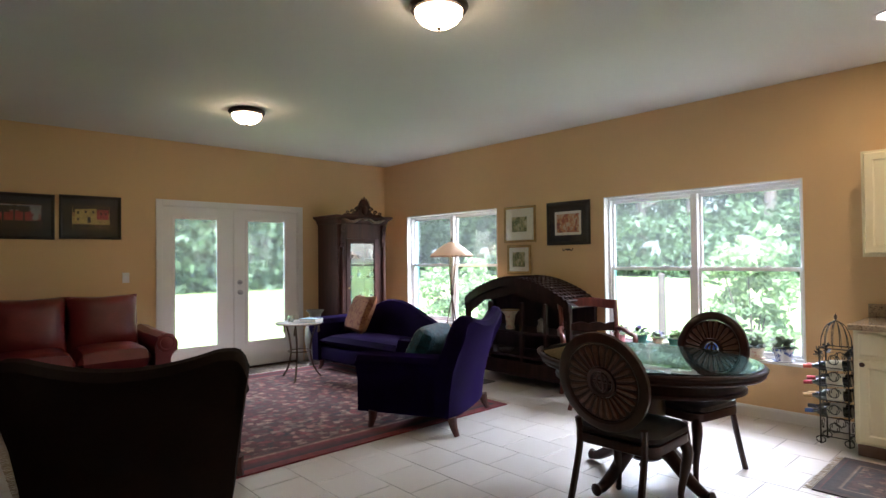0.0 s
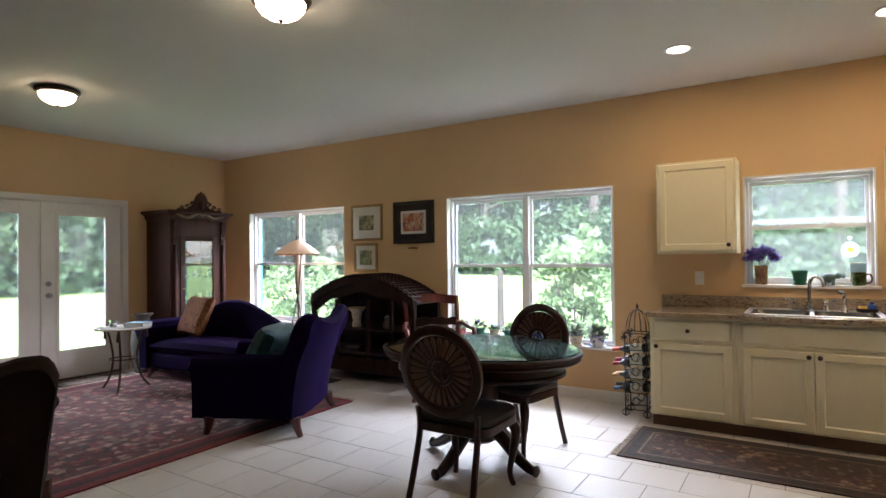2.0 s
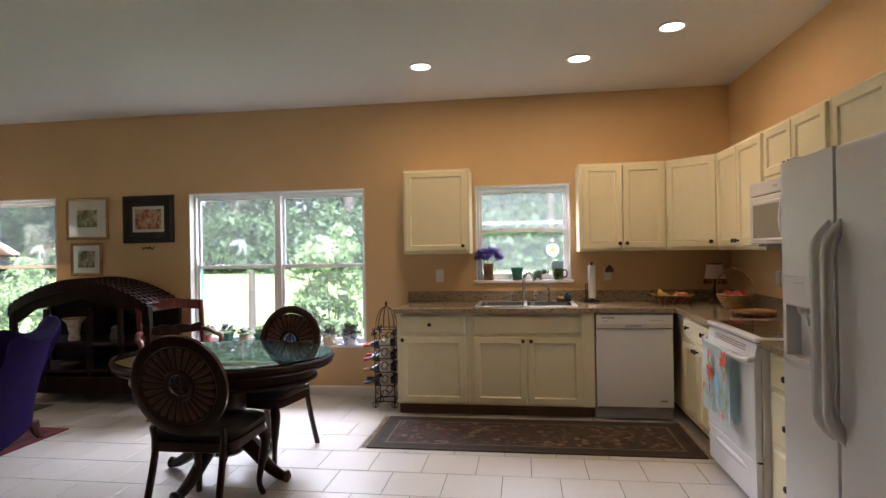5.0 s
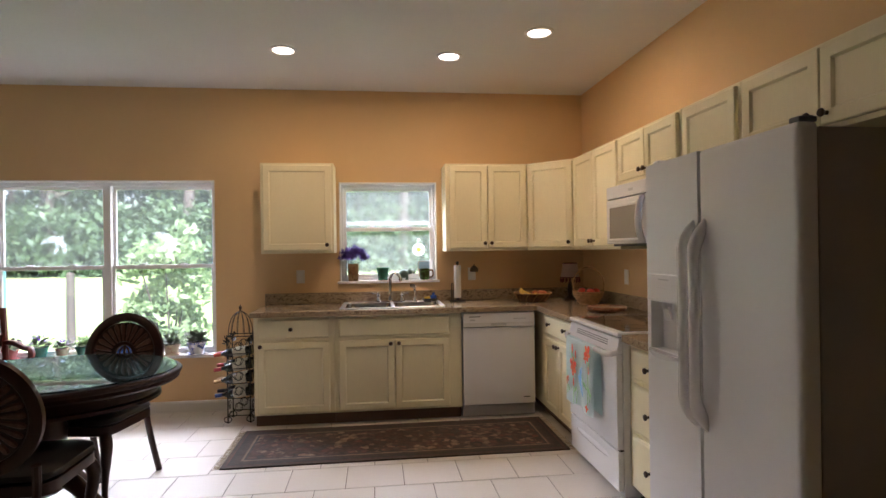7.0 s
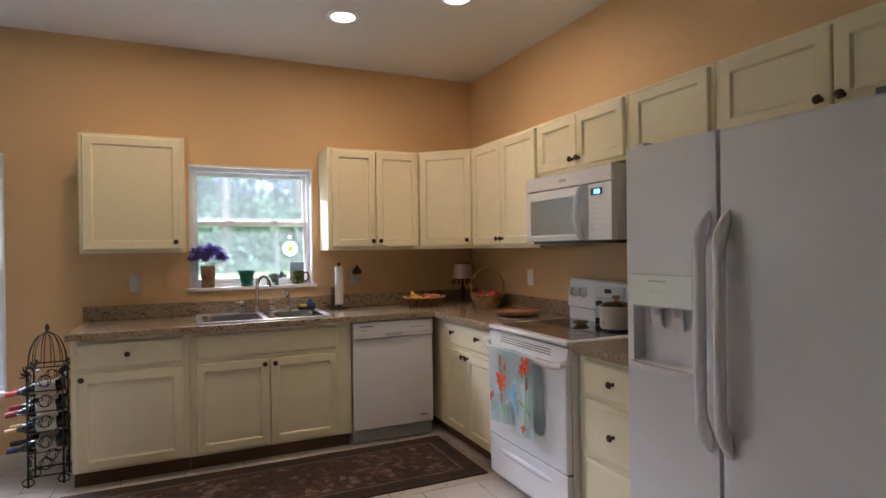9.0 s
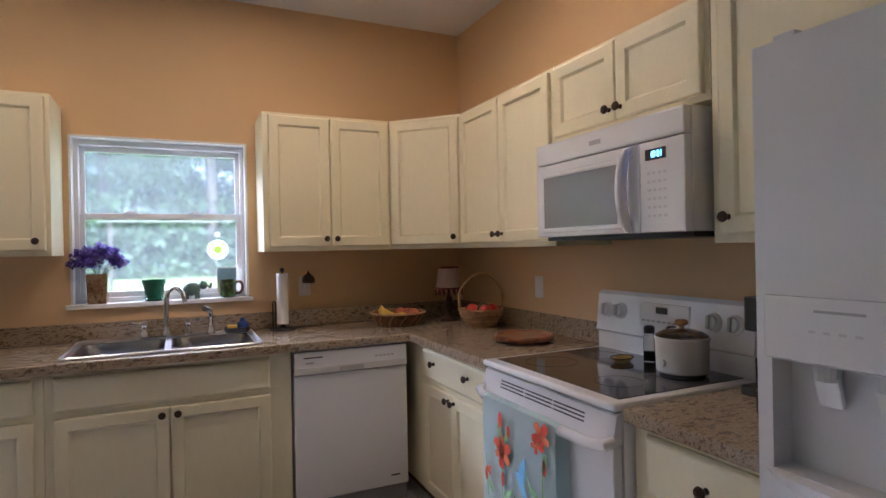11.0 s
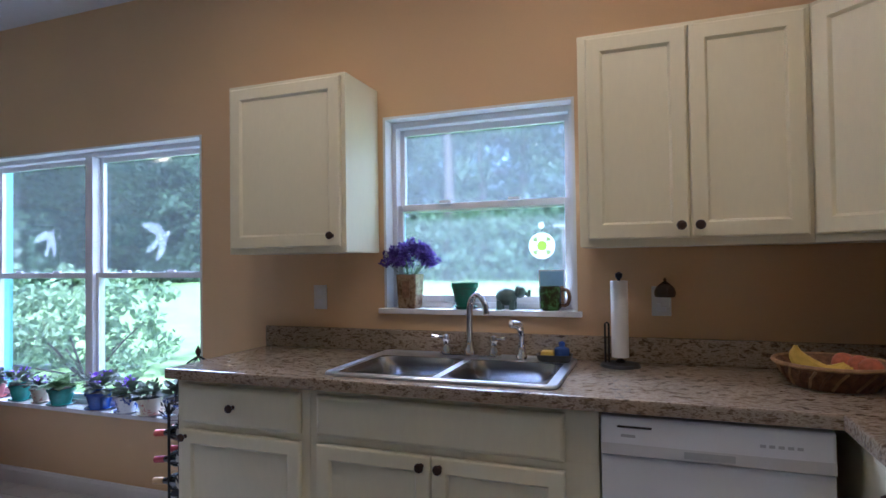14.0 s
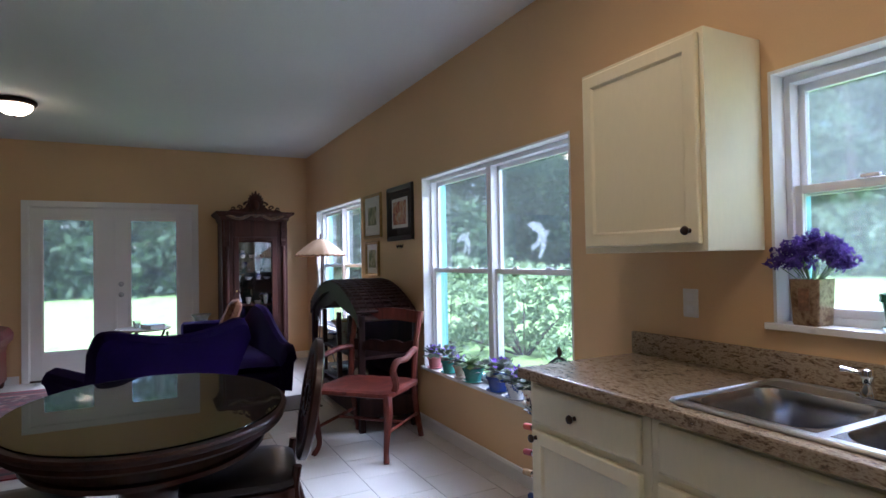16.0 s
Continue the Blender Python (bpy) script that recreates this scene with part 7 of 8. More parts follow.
def arch_cabinet():
    c = thing("arched_display_shelf", "dark wooden shelf unit with arched lattice top", "shelf unit", pose(-6.01, -0.025, 0))
    W, D = 0.74, 0.50
    H0, H1 = 0.92, 1.17

    def arch(x):
        return H0 + (H1 - H0) * max(0.0, math.cos(x / W * math.pi / 2)) ** 0.85
    for sx in (-1, 1):
        for y in (-D, -0.05):
            part("corner_post", box(bmn(), sx * W - 0.025 * (1 + sx), sx * W + 0.025 * (1 - sx), y, y + 0.05, 0.0, H0 - 0.005, 0.004), BLACKWOOD, c)
    part("base", box(bmn(), -W + 0.002, W - 0.002, -D + 0.002, 0, 0.10, 0.26, 0.01), BLACKWOOD, c)
    part("back_panel", loft(bmn(), [[(x, -0.012, 0.261), (x, 0.0, 0.261), (x, 0.0, arch(x) - 0.055), (x, -0.012, arch(x) - 0.055)] for x in [-W + 0.05 + 2 * (W - 0.05) * i / 24 for i in range(25)]]), BLACKWOOD, c)
    for z in (0.56, 0.30):
        part("shelf", box(bmn(), -W + 0.05, W - 0.05, -D + 0.01, -0.013, z, z + 0.025, 0.003), BLACKWOOD, c)
    for x in (-0.36, 0.10, 0.42):
        part("divider", box(bmn(), x - 0.02, x + 0.02, -D + 0.012, -D + 0.05, 0.262, 0.90, 0.003), BLACKWOOD, c)
    n = 33
    for y in (-D - 0.012, -0.03):
        rings = [[(x, y, arch(x) - 0.09), (x, y + 0.035, arch(x) - 0.09), (x, y + 0.035, arch(x)), (x, y, arch(x))] for x in [-W + 2 * W * i / (n - 1) for i in range(n)]]
        part("arch_rail", loft(bmn(), rings), BLACKWOOD, c)
    # scalloped spandrel behind the front rail
    rings = [[(x, -D + 0.024, arch(x) - 0.17 - 0.035 * abs(math.sin(x * 7))), (x, -D + 0.036, arch(x) - 0.17 - 0.035 * abs(math.sin(x * 7))), (x, -D + 0.036, arch(x) - 0.085), (x, -D + 0.024, arch(x) - 0.085)] for x in [-W + 0.05 + 2 * (W - 0.05) * i / (n - 1) for i in range(n)]]
    part("spandrel", loft(bmn(), rings), BLACKWOOD, c)
    rings = [[(x, -D + 0.02, arch(x) - 0.05), (x, -0.035, arch(x) - 0.05), (x, -0.035, arch(x) - 0.035), (x, -D + 0.02, arch(x) - 0.035)] for x in [-W + 2 * W * i / (n - 1) for i in range(n)]]
    part("top_board", loft(bmn(), rings), BLACKWOOD, c)
    for i in range(26):
        x = -W + 0.03 + (2 * W - 0.06) * i / 25
        e = 0.001
        sl = math.atan2(arch(x + e) - arch(x - e), 2 * e)
        part("slat", turn(box(bmn(), -0.016, 0.016, -D - 0.018, -0.005, 0.0, 0.014, 0.004), Matrix.Translation((x, 0, arch(x))) @ Matrix.Rotation(-sl, 4, "Y")), BLACKWOOD, c)
    for j in range(7):
        y = -D + 0.02 + (D - 0.06) * j / 6
        pts = [(x, y, arch(x) + 0.013) for x in [-W + 0.02 + 2 * (W - 0.02) * i / 30 for i in range(31)]]
        part("lattice_rod", tube(bmn(), pts, 0.008, 6), BLACKWOOD, c, smooth=True)
    m = pose(-6.01, -0.025, 0)
    v = thing("fluted_vase", "brass and black fluted vase on the shelf", "vase", m @ pose(-0.16, -0.36, 0.5855))
    part("body", lathe(bmn(), [(0.05, 0), (0.055, 0.02), (0.045, 0.05), (0.06, 0.16), (0.095, 0.205), (0.1, 0.215), (0.09, 0.215), (0.05, 0.15), (0, 0.1)], 24), CREAMPOT, v, smooth=True)
    part("rim", tube(bmn(), circle(0.097, 0.214, 24), 0.007, 6, True), OCHRE, v)
    solid("stone_figure", "small dark carved stone on the shelf", "ornament", lathe(bmn(), [(0.04, 0), (0.05, 0.04), (0.03, 0.09), (0.035, 0.12), (0.0, 0.15)], 10), VASEG, m @ pose(0.26, -0.34, 0.5855), smooth=True)
    solid("shell_ornament", "pale round shell on the lower shelf", "ornament", blob(bmn(), 0.075, (0, 0, 0.055), (1, 0.8, 0.75)), PAPERY, m @ pose(0.28, -0.33, 0.3255), smooth=True)
    solid("small_dish", "small pale dish on the lower shelf", "dish", lathe(bmn(), [(0.05, 0), (0.09, 0.035), (0.085, 0.035), (0, 0.008)], 18), VASEG, m @ pose(-0.22, -0.36, 0.3255), smooth=True)
    solid("small_dish", "small dark bowl on the shelf", "dish", lathe(bmn(), [(0.04, 0), (0.08, 0.06), (0.075, 0.06), (0, 0.01)], 18), BLUEWHITE, m @ pose(-0.55, -0.36, 0.5855), smooth=True)


PAPERY = paint("pale_shell", (0.55, 0.5, 0.42), 0.5, var=0.3, scale=14)
arch_cabinet()


def carved_armchair():
    c = thing("wooden_armchair", "red cherry wood armchair with scrolled arms", "armchair", pose(-4.97, -0.56, 0, 0, 0, 43) @ Matrix.Diagonal((1.15, 1.12, 1, 1)))
    part("seat", loft(bmn(), [rrect(-0.27 + i, 0.27 - i, -0.26 + i, 0.23 - i, 0.07, z) for i, z in ((0.015, 0.42), (0.0, 0.43), (0.0, 0.455), (0.02, 0.462), (0.08, 0.452))]), CHERRY, c, smooth=True)
    for sx in (-1, 1):
        part("front_leg", tube(bmn(), curve([(sx * 0.235, -0.225, 0.43), (sx * 0.25, -0.25, 0.33), (sx * 0.235, -0.235, 0.18), (sx * 0.225, -0.23, 0.07), (sx * 0.245, -0.27, 0.0)], 4), [0.028] * 5 + [0.026, 0.024, 0.022, 0.02, 0.019, 0.018, 0.017, 0.016, 0.016, 0.017, 0.018, 0.016], 9), CHERRY, c, smooth=True)
        part("back_leg", tube(bmn(), curve([(sx * 0.235, 0.30, 0.0), (sx * 0.23, 0.24, 0.22), (sx * 0.23, 0.20, 0.44), (sx * 0.235, 0.23, 0.70), (sx * 0.24, 0.30, 0.95)], 4), 0.02, 8), CHERRY, c, smooth=True)
        part("arm", tube(bmn(), curve([(sx * 0.235, 0.22, 0.68), (sx * 0.265, 0.10, 0.685), (sx * 0.285, -0.06, 0.66), (sx * 0.285, -0.19, 0.665), (sx * 0.28, -0.235, 0.62), (sx * 0.27, -0.20, 0.57), (sx * 0.265, -0.165, 0.50), (sx * 0.25, -0.17, 0.44)], 4), 0.0215, 8), CHERRY, c, "scrolled arm", True)
        part("side_stretcher", tube(bmn(), [(sx * 0.232, -0.23, 0.19), (sx * 0.232, 0.25, 0.19)], 0.012, 7), CHERRY, c)
    part("cross_stretcher", tube(bmn(), [(-0.23, 0.02, 0.19), (0.23, 0.02, 0.19)], 0.012, 7), CHERRY, c)
    rings = [[(x, 0.285 + 0.03 * (1 - (x / 0.26) ** 2), 0.875 + d), (x, 0.31 + 0.03 * (1 - (x / 0.26) ** 2), 0.875 + d), (x, 0.325 + 0.03 * (1 - (x / 0.26) ** 2), 0.965 + d), (x, 0.30 + 0.03 * (1 - (x / 0.26) ** 2), 0.965 + d)] for x, d in [(-0.26 + 0.52 * i / 16, 0.012 * math.cos(math.pi * (i - 8) / 8)) for i in range(17)]]
    part("top_rail", loft(bmn(), rings), CHERRY, c)
    rings = [[(x, 0.22, 0.645 + 0.01 * abs(math.sin(9 * x))), (x, 0.245, 0.645 + 0.01 * abs(math.sin(9 * x))), (x, 0.25, 0.72 + 0.02 * abs(math.sin(22 * x))), (x, 0.225, 0.72 + 0.02 * abs(math.sin(22 * x)))] for x in [-0.225 + 0.45 * i / 32 for i in range(33)]]
    part("carved_rail", loft(bmn(), rings), BLACKWOOD, c, "dark carved leaf rail")


carved_armchair()


# ---- pictures ----
GOLD = paint("antique_gold_frame", (0.38, 0.25, 0.09), 0.4, 0.5, var=0.3, scale=20)
BLACKF = paint("black_frame", (0.02, 0.016, 0.014), 0.35, var=0.3)
MATW = paint("white_mat_board", (0.78, 0.78, 0.72), 0.9, var=0.03)
MATB = paint("black_mat_board", (0.025, 0.025, 0.03), 0.9, var=0.1)
ART_RED = speckled("red_street_print", [(0.55, (0.10, 0.09, 0.10)), (0.63, (0.42, 0.08, 0.04)), (0.70, (0.60, 0.30, 0.12)), (0.77, (0.66, 0.58, 0.44)), (0.85, (0.35, 0.07, 0.04))], 13, 0.5)
ART_GREEN = speckled("green_botanical_print", [(0.55, (0.05, 0.08, 0.03)), (0.66, (0.14, 0.19, 0.07)), (0.74, (0.42, 0.40, 0.22)), (0.84, (0.60, 0.56, 0.42))], 15, 0.5)
ART_TOWN = speckled("yellow_house_photo", [(0.4, (0.03, 0.03, 0.02)), (0.55, (0.28, 0.22, 0.06)), (0.7, (0.45, 0.37, 0.14)), (0.88, (0.3, 0.07, 0.05))], 16, 0.4)
ART_BARN = speckled("dark_barn_photo", [(0.42, (0.01, 0.012, 0.01)), (0.56, (0.04, 0.03, 0.025)), (0.68, (0.26, 0.05, 0.04)), (0.85, (0.4, 0.42, 0.4))], 9, 0.4)


def framed(label, m, w, h, fw, frame_m, mat_m, mat_w, art, inner=None):
    p = thing("framed_picture", label, "picture", m)
    def ring(o, d):
        return [(-w / 2 + o, -d, -h / 2 + o), (w / 2 - o, -d, -h / 2 + o), (w / 2 - o, -d, h / 2 - o), (-w / 2 + o, -d, h / 2 - o)]
    part("frame", loft(bmn(), [ring(0, 0.001), ring(0, 0.018), ring(fw * 0.3, 0.026), ring(fw * 0.7, 0.022), ring(fw, 0.014), ring(fw, 0.001)], False), frame_m, p)
    part("mat", box(bmn(), -w / 2 + fw, w / 2 - fw, -0.010, -0.002, -h / 2 + fw, h / 2 - fw), mat_m, p)
    o = fw + mat_w
    if inner:
        part("inner_mat", box(bmn(), -w / 2 + o - 0.03, w / 2 - o + 0.03, -0.012, -0.0102, -h / 2 + o - 0.03, h / 2 - o + 0.03), inner, p)
    part("print", box(bmn(), -w / 2 + o, w / 2 - o, -0.0145, -0.0122, -h / 2 + o, h / 2 - o), art, p)
    part("glazing", box(bmn(), -w / 2 + fw, w / 2 - fw, -0.0175, -0.0165, -h / 2 + fw, h / 2 - fw), PICTURE_GLASS, p)
    return p


framed("black framed red street print with dark mat", pose(-5.635, 0, 1.77), 0.57, 0.485, 0.04, BLACKF, MATB, 0.10, ART_RED, MATW)
framed("gold framed landscape print with white mat", pose(-6.33, 0, 1.792), 0.485, 0.435, 0.028, GOLD, MATW, 0.10, ART_GREEN)
framed("small gold framed botanical print", pose(-6.345, 0, 1.37), 0.36, 0.345, 0.03, GOLD, MATW, 0.055, ART_GREEN)
barn = framed("large black framed photo of a dark barn", pose(XW, -4.62, 1.865, 0, 0, 90), 0.66, 0.47, 0.03, BLACKF, MATB, 0.085, ART_BARN)
house = framed("large black framed photo of a yellow house", pose(XW, -3.96, 1.875, 0, 0, 90), 0.58, 0.47, 0.03, BLACKF, MATB, 0.085, ART_TOWN)
INK = paint("dark_photo_print", (0.012, 0.011, 0.010), 0.4, var=0.5, scale=30)
DUSK = paint("pale_evening_sky_print", (0.34, 0.36, 0.36), 0.5, var=0.3, scale=14)
ROSE = paint("red_wall_print", (0.32, 0.045, 0.045), 0.5, var=0.35, scale=20)
STRAWY = paint("yellow_plaster_print", (0.46, 0.36, 0.12), 0.5, var=0.25, scale=26)


def shapes(p, rows):
    """Flat printed shapes on a photo: name, ink, and corners."""
    for k, (name, ink, pts) in enumerate(rows):
        part(name, loft(bmn(), [[(x, y, z) for x, z in pts] for y in (-0.0146, -0.0149 - 0.0002 * k)]), ink, p)


def block(x0, x1, z0, z1):
    return [(x0, z0), (x1, z0), (x1, z1), (x0, z1)]


shapes(barn, [("printed_sky", DUSK, block(-0.10, 0.21, 0.03, 0.115)), ("printed_wall", ROSE, block(-0.20, 0.13, -0.05, 0.055)),
              ("printed_ground", INK, block(-0.21, 0.21, -0.118, -0.045))]
       + [("printed_tree", INK, [(x + q * math.cos(t), z + 0.55 * q * math.sin(t)) for t, q in ((k * 0.419, w * (0.8 + 0.2 * math.sin(k * 2.4 + x * 40))) for k in range(15))]) for x, z, w in ((-0.10, 0.07, 0.09), (0.07, 0.075, 0.075), (-0.01, 0.085, 0.06))]
       + [("printed_trunk", INK, block(x - 0.008, x + 0.008, -0.05, 0.07)) for x in (-0.10, -0.01, 0.07)])
shapes(house, [("printed_sky", INK, block(-0.172, 0.172, 0.05, 0.118)), ("printed_wall", STRAWY, [(-0.15, -0.06), (0.05, -0.06), (0.05, 0.10), (-0.11, 0.085), (-0.15, 0.085)]),
               ("printed_side_wall", ROSE, block(0.055, 0.165, -0.02, 0.085)), ("printed_ground", INK, block(-0.172, 0.172, -0.118, -0.075))]
       + [("printed_window", INK, block(x, x + 0.018, z, z + 0.028)) for x, z in ((-0.13, 0.035), (-0.06, 0.045), (0.01, 0.045), (-0.13, -0.035), (0.085, 0.03), (0.13, 0.03))]
       + [("printed_doorway", INK, block(-0.035, -0.005, -0.06, 0.005))])
hk = thing("wall_hook", "small bronze scrolled hook rail on the wall", "hook", pose(-5.64, 0, 1.475))
part("rail", tube(bmn(), curve([(-0.07, -0.012, 0.01), (-0.05, -0.015, -0.012), (-0.02, -0.015, 0.008), (0, -0.012, -0.01), (0.02, -0.015, 0.008), (0.05, -0.015, -0.012), (0.07, -0.012, 0.01)], 5), 0.0055, 6), BRONZE, hk)
part("mount", box(bmn(), -0.02, 0.02, -0.012, -0.0005, -0.008, 0.008, 0.002), BRONZE, hk)


# ---- rugs ----
def rug(name, label, x0, x1, y0, y1, mat, fringe, t=0.009, seed=2):
    cx, cy, a, b = (x0 + x1) / 2, (y0 + y1) / 2, (x1 - x0) / 2, (y1 - y0) / 2
    r = thing(name, label, "rug", pose(cx, cy, 0.0005))
    rng = random.Random(seed)
    nx, ny = 24, 16
    top = [[(-a + 2 * a * i / nx, -b + 2 * b * j / ny, t + 0.002 * rng.random()) for j in range(ny + 1)] for i in range(nx + 1)]
    bm = loft(bmn(), top, False, False, False)
    bot = [[(p[0], p[1], 0.0) for p in row] for row in top]
    loft(bm, bot, False, False, False)
    for side in (top[0], top[-1], [q[0] for q in top], [q[-1] for q in top]):
        loft(bm, [side, [(p[0], p[1], 0.0) for p in side]], False, False, False)
    bmesh.ops.remove_doubles(bm, verts=bm.verts[:], dist=0.0001)
    part("woven_field", bm, mat, r, smooth=True)
    bm = bmn()
    if fringe == "y":
        n = int(2 * a / 0.018)
        for s in (-1, 1):
            for i in range(n):
                x = -a + 2 * a * (i + 0.5) / n
                tube(bm, [(x, s * b, 0.004), (x + rng.uniform(-0.01, 0.01), s * (b + 0.04), 0.003), (x + rng.uniform(-0.02, 0.02), s * (b + 0.075), 0.002)], 0.0025, 4)
    else:
        n = int(2 * b / 0.016)
        for s in (-1, 1):
            for i in range(n):
                y = -b + 2 * b * (i + 0.5) / n
                tube(bm, [(s * a, y, 0.004), (s * (a + 0.025), y + rng.uniform(-0.01, 0.01), 0.003), (s * (a + 0.045), y + rng.uniform(-0.015, 0.015), 0.002)], 0.0025, 4)
    tagged(part("fringe", bm, STRING, r, "cream knotted fringe"), kind="stuff")


STRING = paint("cream_string", (0.45, 0.38, 0.28), 0.9, var=0.3)
RUGM = carpet("red_persian_rug", (0.12, 0.016, 0.020), [(0.022, 0.014, 0.024), (0.44, 0.28, 0.21), (0.24, 0.028, 0.032), (0.13, 0.06, 0.05)], (0.24, 0.018, 0.025), (1.53, 1.80), 0.30, 17)
RUNM = carpet("brown_runner_rug", (0.085, 0.042, 0.027), [(0.018, 0.016, 0.016), (0.30, 0.215, 0.14), (0.12, 0.034, 0.022), (0.045, 0.04, 0.033)], (0.055, 0.034, 0.025), (1.16, 0.375), 0.14, 22)
MATM = carpet("entry_mat", (0.22, 0.17, 0.12), [(0.06, 0.05, 0.05), (0.36, 0.30, 0.22), (0.16, 0.07, 0.05), (0.25, 0.22, 0.16)], (0.12, 0.09, 0.07), (0.3, 0.45), 0.08, 22)
rug("persian_rug", "dark red patterned persian rug with fringed ends", -8.56, -5.50, -4.82, -1.22, RUGM, "y")
rug("kitchen_runner", "worn brown patterned runner rug before the sink", -2.96, -0.65, -1.42, -0.665, RUNM, "x", 0.007, 3)
rug("entry_mat", "small patterned mat inside the french doors", -9.0, -8.66, -2.35, -1.55, MATM, "x", 0.007, 4)


solid("floor_mat", "small black rubber mat beside the shelf unit", "mat", box(bmn(), -0.28, 0.28, -0.19, 0.19, 0, 0.008, 0.003), BLACK, pose(-6.53, -0.745, 0.0005))


# ---- outdoors ----
gx = solid("ground", "mown green lawn reaching to the woods", "ground", loft(bmn(), [[(x, y, -0.22) for y in (-300, 300)] for x in (-300, 300)], False, False, False), GRASS, kind="structure")


def tree(label, seed, H, R):
    rng, pr = np.random.default_rng(seed), random.Random(seed)
    t = thing("tree", label, "tree", pose(0, 0, 0), "trees at the edge of the lawn")
    lean = pr.uniform(-0.6, 0.6)
    trunk = curve([(0, 0, 0), (lean * 0.2, 0.1, H * 0.3), (lean * 0.6, -0.1, H * 0.6), (lean, 0, H * 0.95)], 4)
    part("trunk", tube(bmn(), trunk, [0.22 * (1 - 0.85 * i / (len(trunk) - 1)) for i in range(len(trunk))], 9), BARK, t, smooth=True)
    clumps = []
    for k in range(11):
        z = H * pr.uniform(0.28, 0.9)
        a = pr.uniform(0, math.tau)
        L = R * pr.uniform(0.5, 1.0) * (1.15 - 0.6 * z / H)
        b = Vector((lean * z / H, 0, z))
        e = b + Vector((math.cos(a) * L, math.sin(a) * L, L * pr.uniform(0.1, 0.6)))
        mid = (b + e) / 2 + Vector((0, 0, -0.15))
        part("limb", tube(bmn(), [b, mid, e], [0.07, 0.045, 0.015], 6), BARK, t)
        for q in range(9):
            f = pr.uniform(0.3, 1.1)
            clumps.append(b.lerp(e, f) + Vector((pr.gauss(0, 0.45), pr.gauss(0, 0.45), pr.gauss(0, 0.4))))
    for q in range(8):
        clumps.append(Vector((lean + pr.gauss(0, R * 0.3), pr.gauss(0, R * 0.3), H * pr.uniform(0.8, 1.02))))
    v, f = leaf_mesh(rng, [tuple(c) for c in clumps], 70, 0.10, 0.85)
    leaf_part("crown", v, f, LEAF, t)
    return t


def shrub(label, x, y, H, R, seed, material, n=60, size=0.06):
    rng, pr = np.random.default_rng(seed), random.Random(seed)
    s = thing("shrub", label, "shrub", pose(x, y, -0.22), "shrubs outside the windows")
    clumps = []
    for k in range(n):
        a, r = pr.uniform(0, math.tau), R * math.sqrt(pr.random())
        z = H * (0.12 + 0.88 * pr.random()) * (1 - 0.25 * (r / R) ** 2)
        clumps.append((r * math.cos(a), r * math.sin(a), z))
    for k in range(9):
        c = clumps[k * 4]
        part("stem", tube(bmn(), [(c[0] * 0.1, c[1] * 0.1, 0), (c[0] * 0.6, c[1] * 0.6, c[2] * 0.6), c], [0.02, 0.013, 0.006], 5), BARK, s)
    v, f = leaf_mesh(rng, clumps, 46, size, 0.21)
    leaf_part("leaves", v, f, material, s)
    return s


protos = [tree("tall leafy tree at the edge of the lawn", 11, 11.5, 3.4), tree("slender tall tree in the woods", 12, 13.0, 2.8), tree("spreading leafy tree at the lawn edge", 13, 9.5, 3.8)]
pr = random.Random(21)
spots = []
for i in range(26):
    spots.append((-64 + i * 3.6 + pr.uniform(-1.2, 1.2), 38 + pr.uniform(-1.5, 7.0)))
for i in range(16):
    spots.append((-33 - pr.uniform(-1.5, 6), -16 + i * 2.0 + pr.uniform(-0.7, 0.7)))
for i, (x, y) in enumerate(spots):
    m = pose(x, y, -0.22, 0, 0, pr.uniform(0, 360)) @ Matrix.Scale(pr.uniform(1.1, 1.5), 4)
    if i < 3:
        protos[i].matrix_basis = m
    else:
        o = copy_thing(protos[i % 3], m)


def underwood(name, x0, x1, y0, y1, n, zmax, seed):
    rng = np.random.default_rng(seed)
    c = np.stack([rng.uniform(x0, x1, n), rng.uniform(y0, y1, n), rng.uniform(0, 1, n) ** 1.3 * zmax - 0.1], 1)
    v, f = leaf_mesh(rng, c, 24, 0.27, 1.2)
    ob = leaf_part(name, v, f, LEAF, None)
    tagged(ob, "dense green undergrowth below the trees", "undergrowth", kind="stuff")


underwood("undergrowth", -76, 34, 43, 50, 5600, 17, 5)
underwood("undergrowth", -46, -38, -26, 40, 4000, 14, 6)
underwood("undergrowth", -90, 44, 52, 60, 6500, 26, 9)
underwood("undergrowth", -70, 26, 36, 41, 1900, 5.0, 7)
underwood("undergrowth", -37, -31, -18, 18, 1000, 5.0, 8)
shrub("bright green leafy shrub outside the window", -4.80, 3.1, 2.0, 0.50, 31, LEAF_L, 58, 0.065)
shrub("green shrub close to the window", -8.6, 3.4, 1.5, 1.1, 32, LEAF_L, 70)
shrub("green shrub close to the window", -10.4, 3.0, 1.6, 1.0, 33, LEAF_L, 60)
RAILW = paint("grey_beam_paint", (0.2, 0.2, 0.19), 0.7, var=0.15, grain=30)
# made-up beam on posts, standing in for a pale line of unknown origin
arbor = thing("garden_arbor", "added grey beam on posts, standing in for a thin pale line", "arbor", pose(0.4, 14.6, -0.22))
part("beam", box(bmn(), -4.2, 4.2, -0.06, 0.06, 2.50, 2.57, 0.01), RAILW, arbor)
for x in (-3.9, 0.0, 3.9):
    part("post", box(bmn(), x - 0.05, x + 0.05, -0.05, 0.05, 0.0, 2.50, 0.01), BARK, arbor)
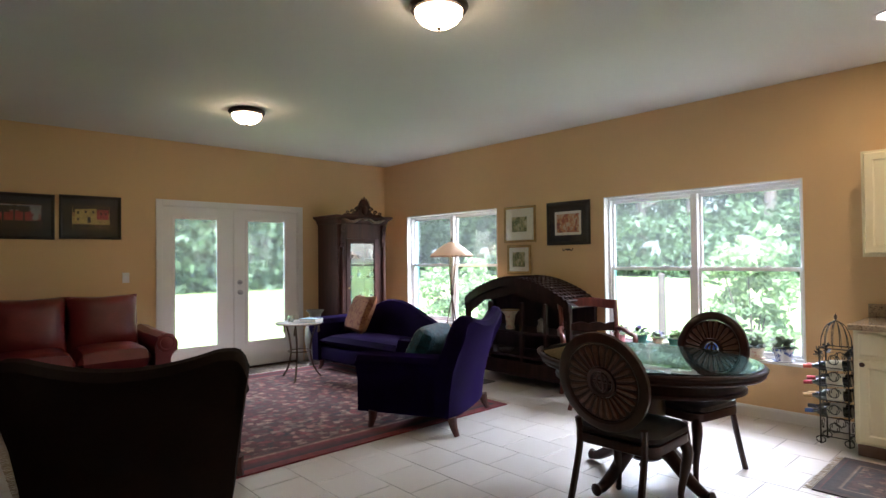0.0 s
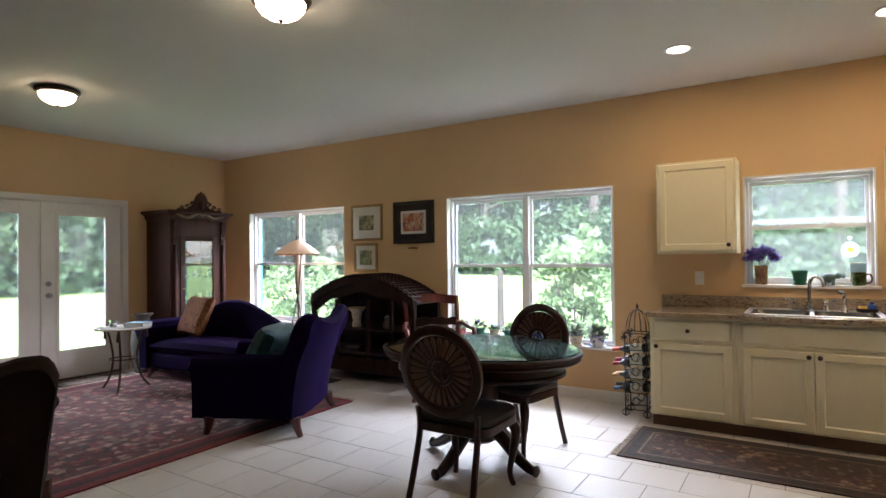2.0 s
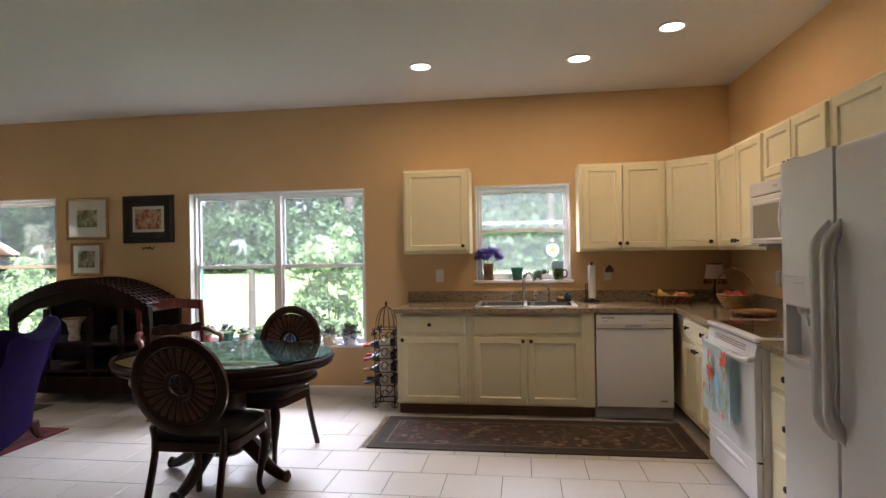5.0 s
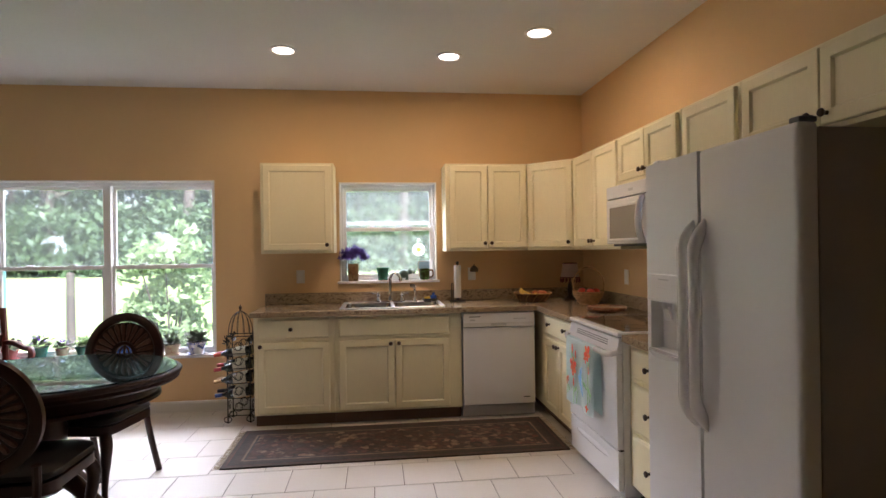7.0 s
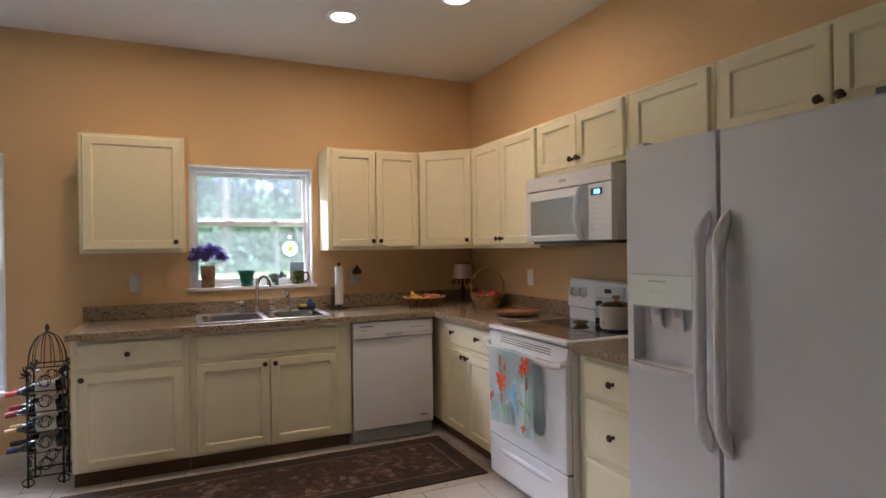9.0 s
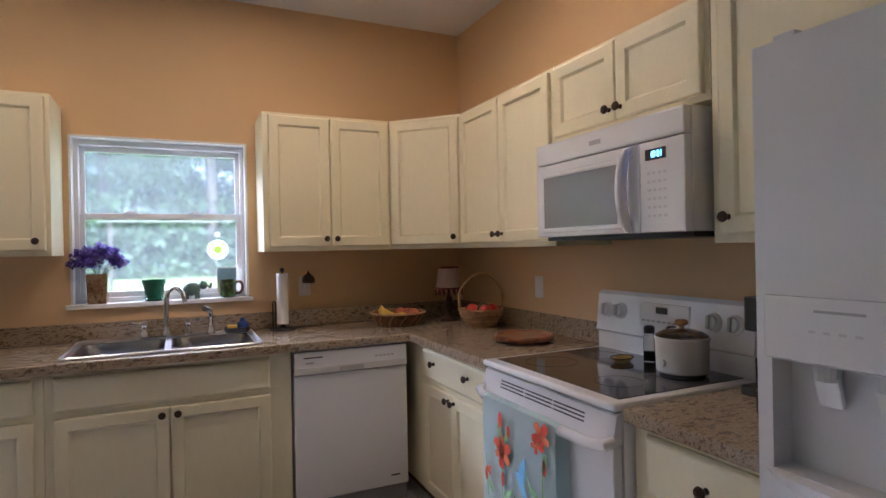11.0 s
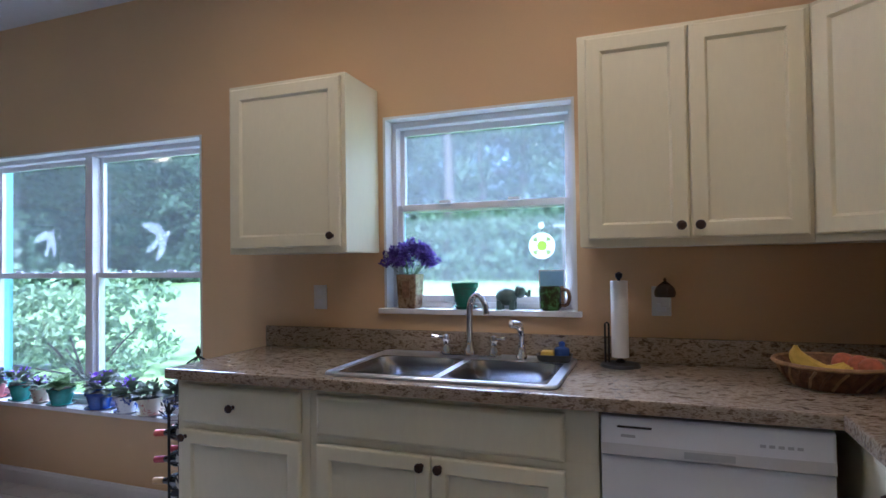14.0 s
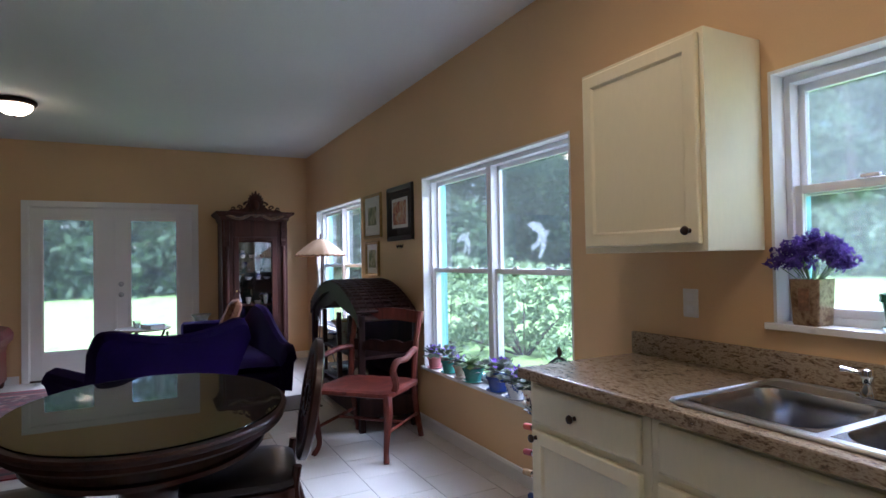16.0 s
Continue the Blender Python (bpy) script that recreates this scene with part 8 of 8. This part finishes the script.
post = solid("fence_post", "weathered wooden post on the lawn", "post", loft(bmn(), [circle(r, z, 9) for r, z in ((0.07, 0), (0.065, 0.7), (0.06, 1.28), (0.03, 1.32))]), BARK, pose(-6.8, 4.5, -0.22))


# ---- floor tiles ----
def tiles():
    px, py, g = 0.3455, 0.335, 0.0045
    def mesh(name, x0, x1, y0, y1):
        b = 0.0025
        bm = loft(bmn(), [[(x0, y0, -0.0032), (x1, y0, -0.0032), (x1, y1, -0.0032), (x0, y1, -0.0032)], [(x0, y0, -0.0012), (x1, y0, -0.0012), (x1, y1, -0.0012), (x0, y1, -0.0012)],
                         [(x0 + b, y0 + b, 0), (x1 - b, y0 + b, 0), (x1 - b, y1 - b, 0), (x0 + b, y1 - b, 0)]])
        return bm
    bm = mesh("tile", -px / 2 + g / 2, px / 2 - g / 2, -py / 2 + g / 2, py / 2 - g / 2)
    bmesh.ops.recalc_face_normals(bm, faces=bm.faces[:])
    me = bpy.data.meshes.new("tile")
    bm.to_mesh(me)
    bm.free()
    me.materials.append(TILE)
    vs, fs = [], []
    j0, j1 = int(-YS / py) + 1, 1
    for j in range(-j0, j1 + 1):
        yc = -1.485 + 4 * py - py / 2 + py * j
        off = -1.457 if j % 2 == 0 else -1.287
        for i in range(-24, 6):
            xc = off + px * (i + 0.5)
            a, b = max(xc - px / 2 + g / 2, XW + 0.002), min(xc + px / 2 - g / 2, -0.002)
            c, d = max(yc - py / 2 + g / 2, YS + 0.002), min(yc + py / 2 - g / 2, -0.002)
            if b - a < 0.03 or d - c < 0.03:
                continue
            whole = b - a > px - g - 1e-4 and d - c > py - g - 1e-4
            if whole and -5.9 < xc < -0.4 and -4.4 < yc < -0.15:
                shared("tile", me, floor, pose(xc, yc, 0))
            else:
                t = mesh("t", a, b, c, d)
                k = len(vs)
                t.verts.index_update()
                vs += [tuple(v.co) for v in t.verts]
                fs += [[k + v.index for v in f.verts] for f in t.faces]
                t.free()
    rest = bpy.data.meshes.new("tiles")
    rest.from_pydata(vs, [], fs)
    rest.materials.append(TILE)
    o = new("tiles", rest)
    o.parent = floor
    tagged(o, kind="stuff")


tiles()
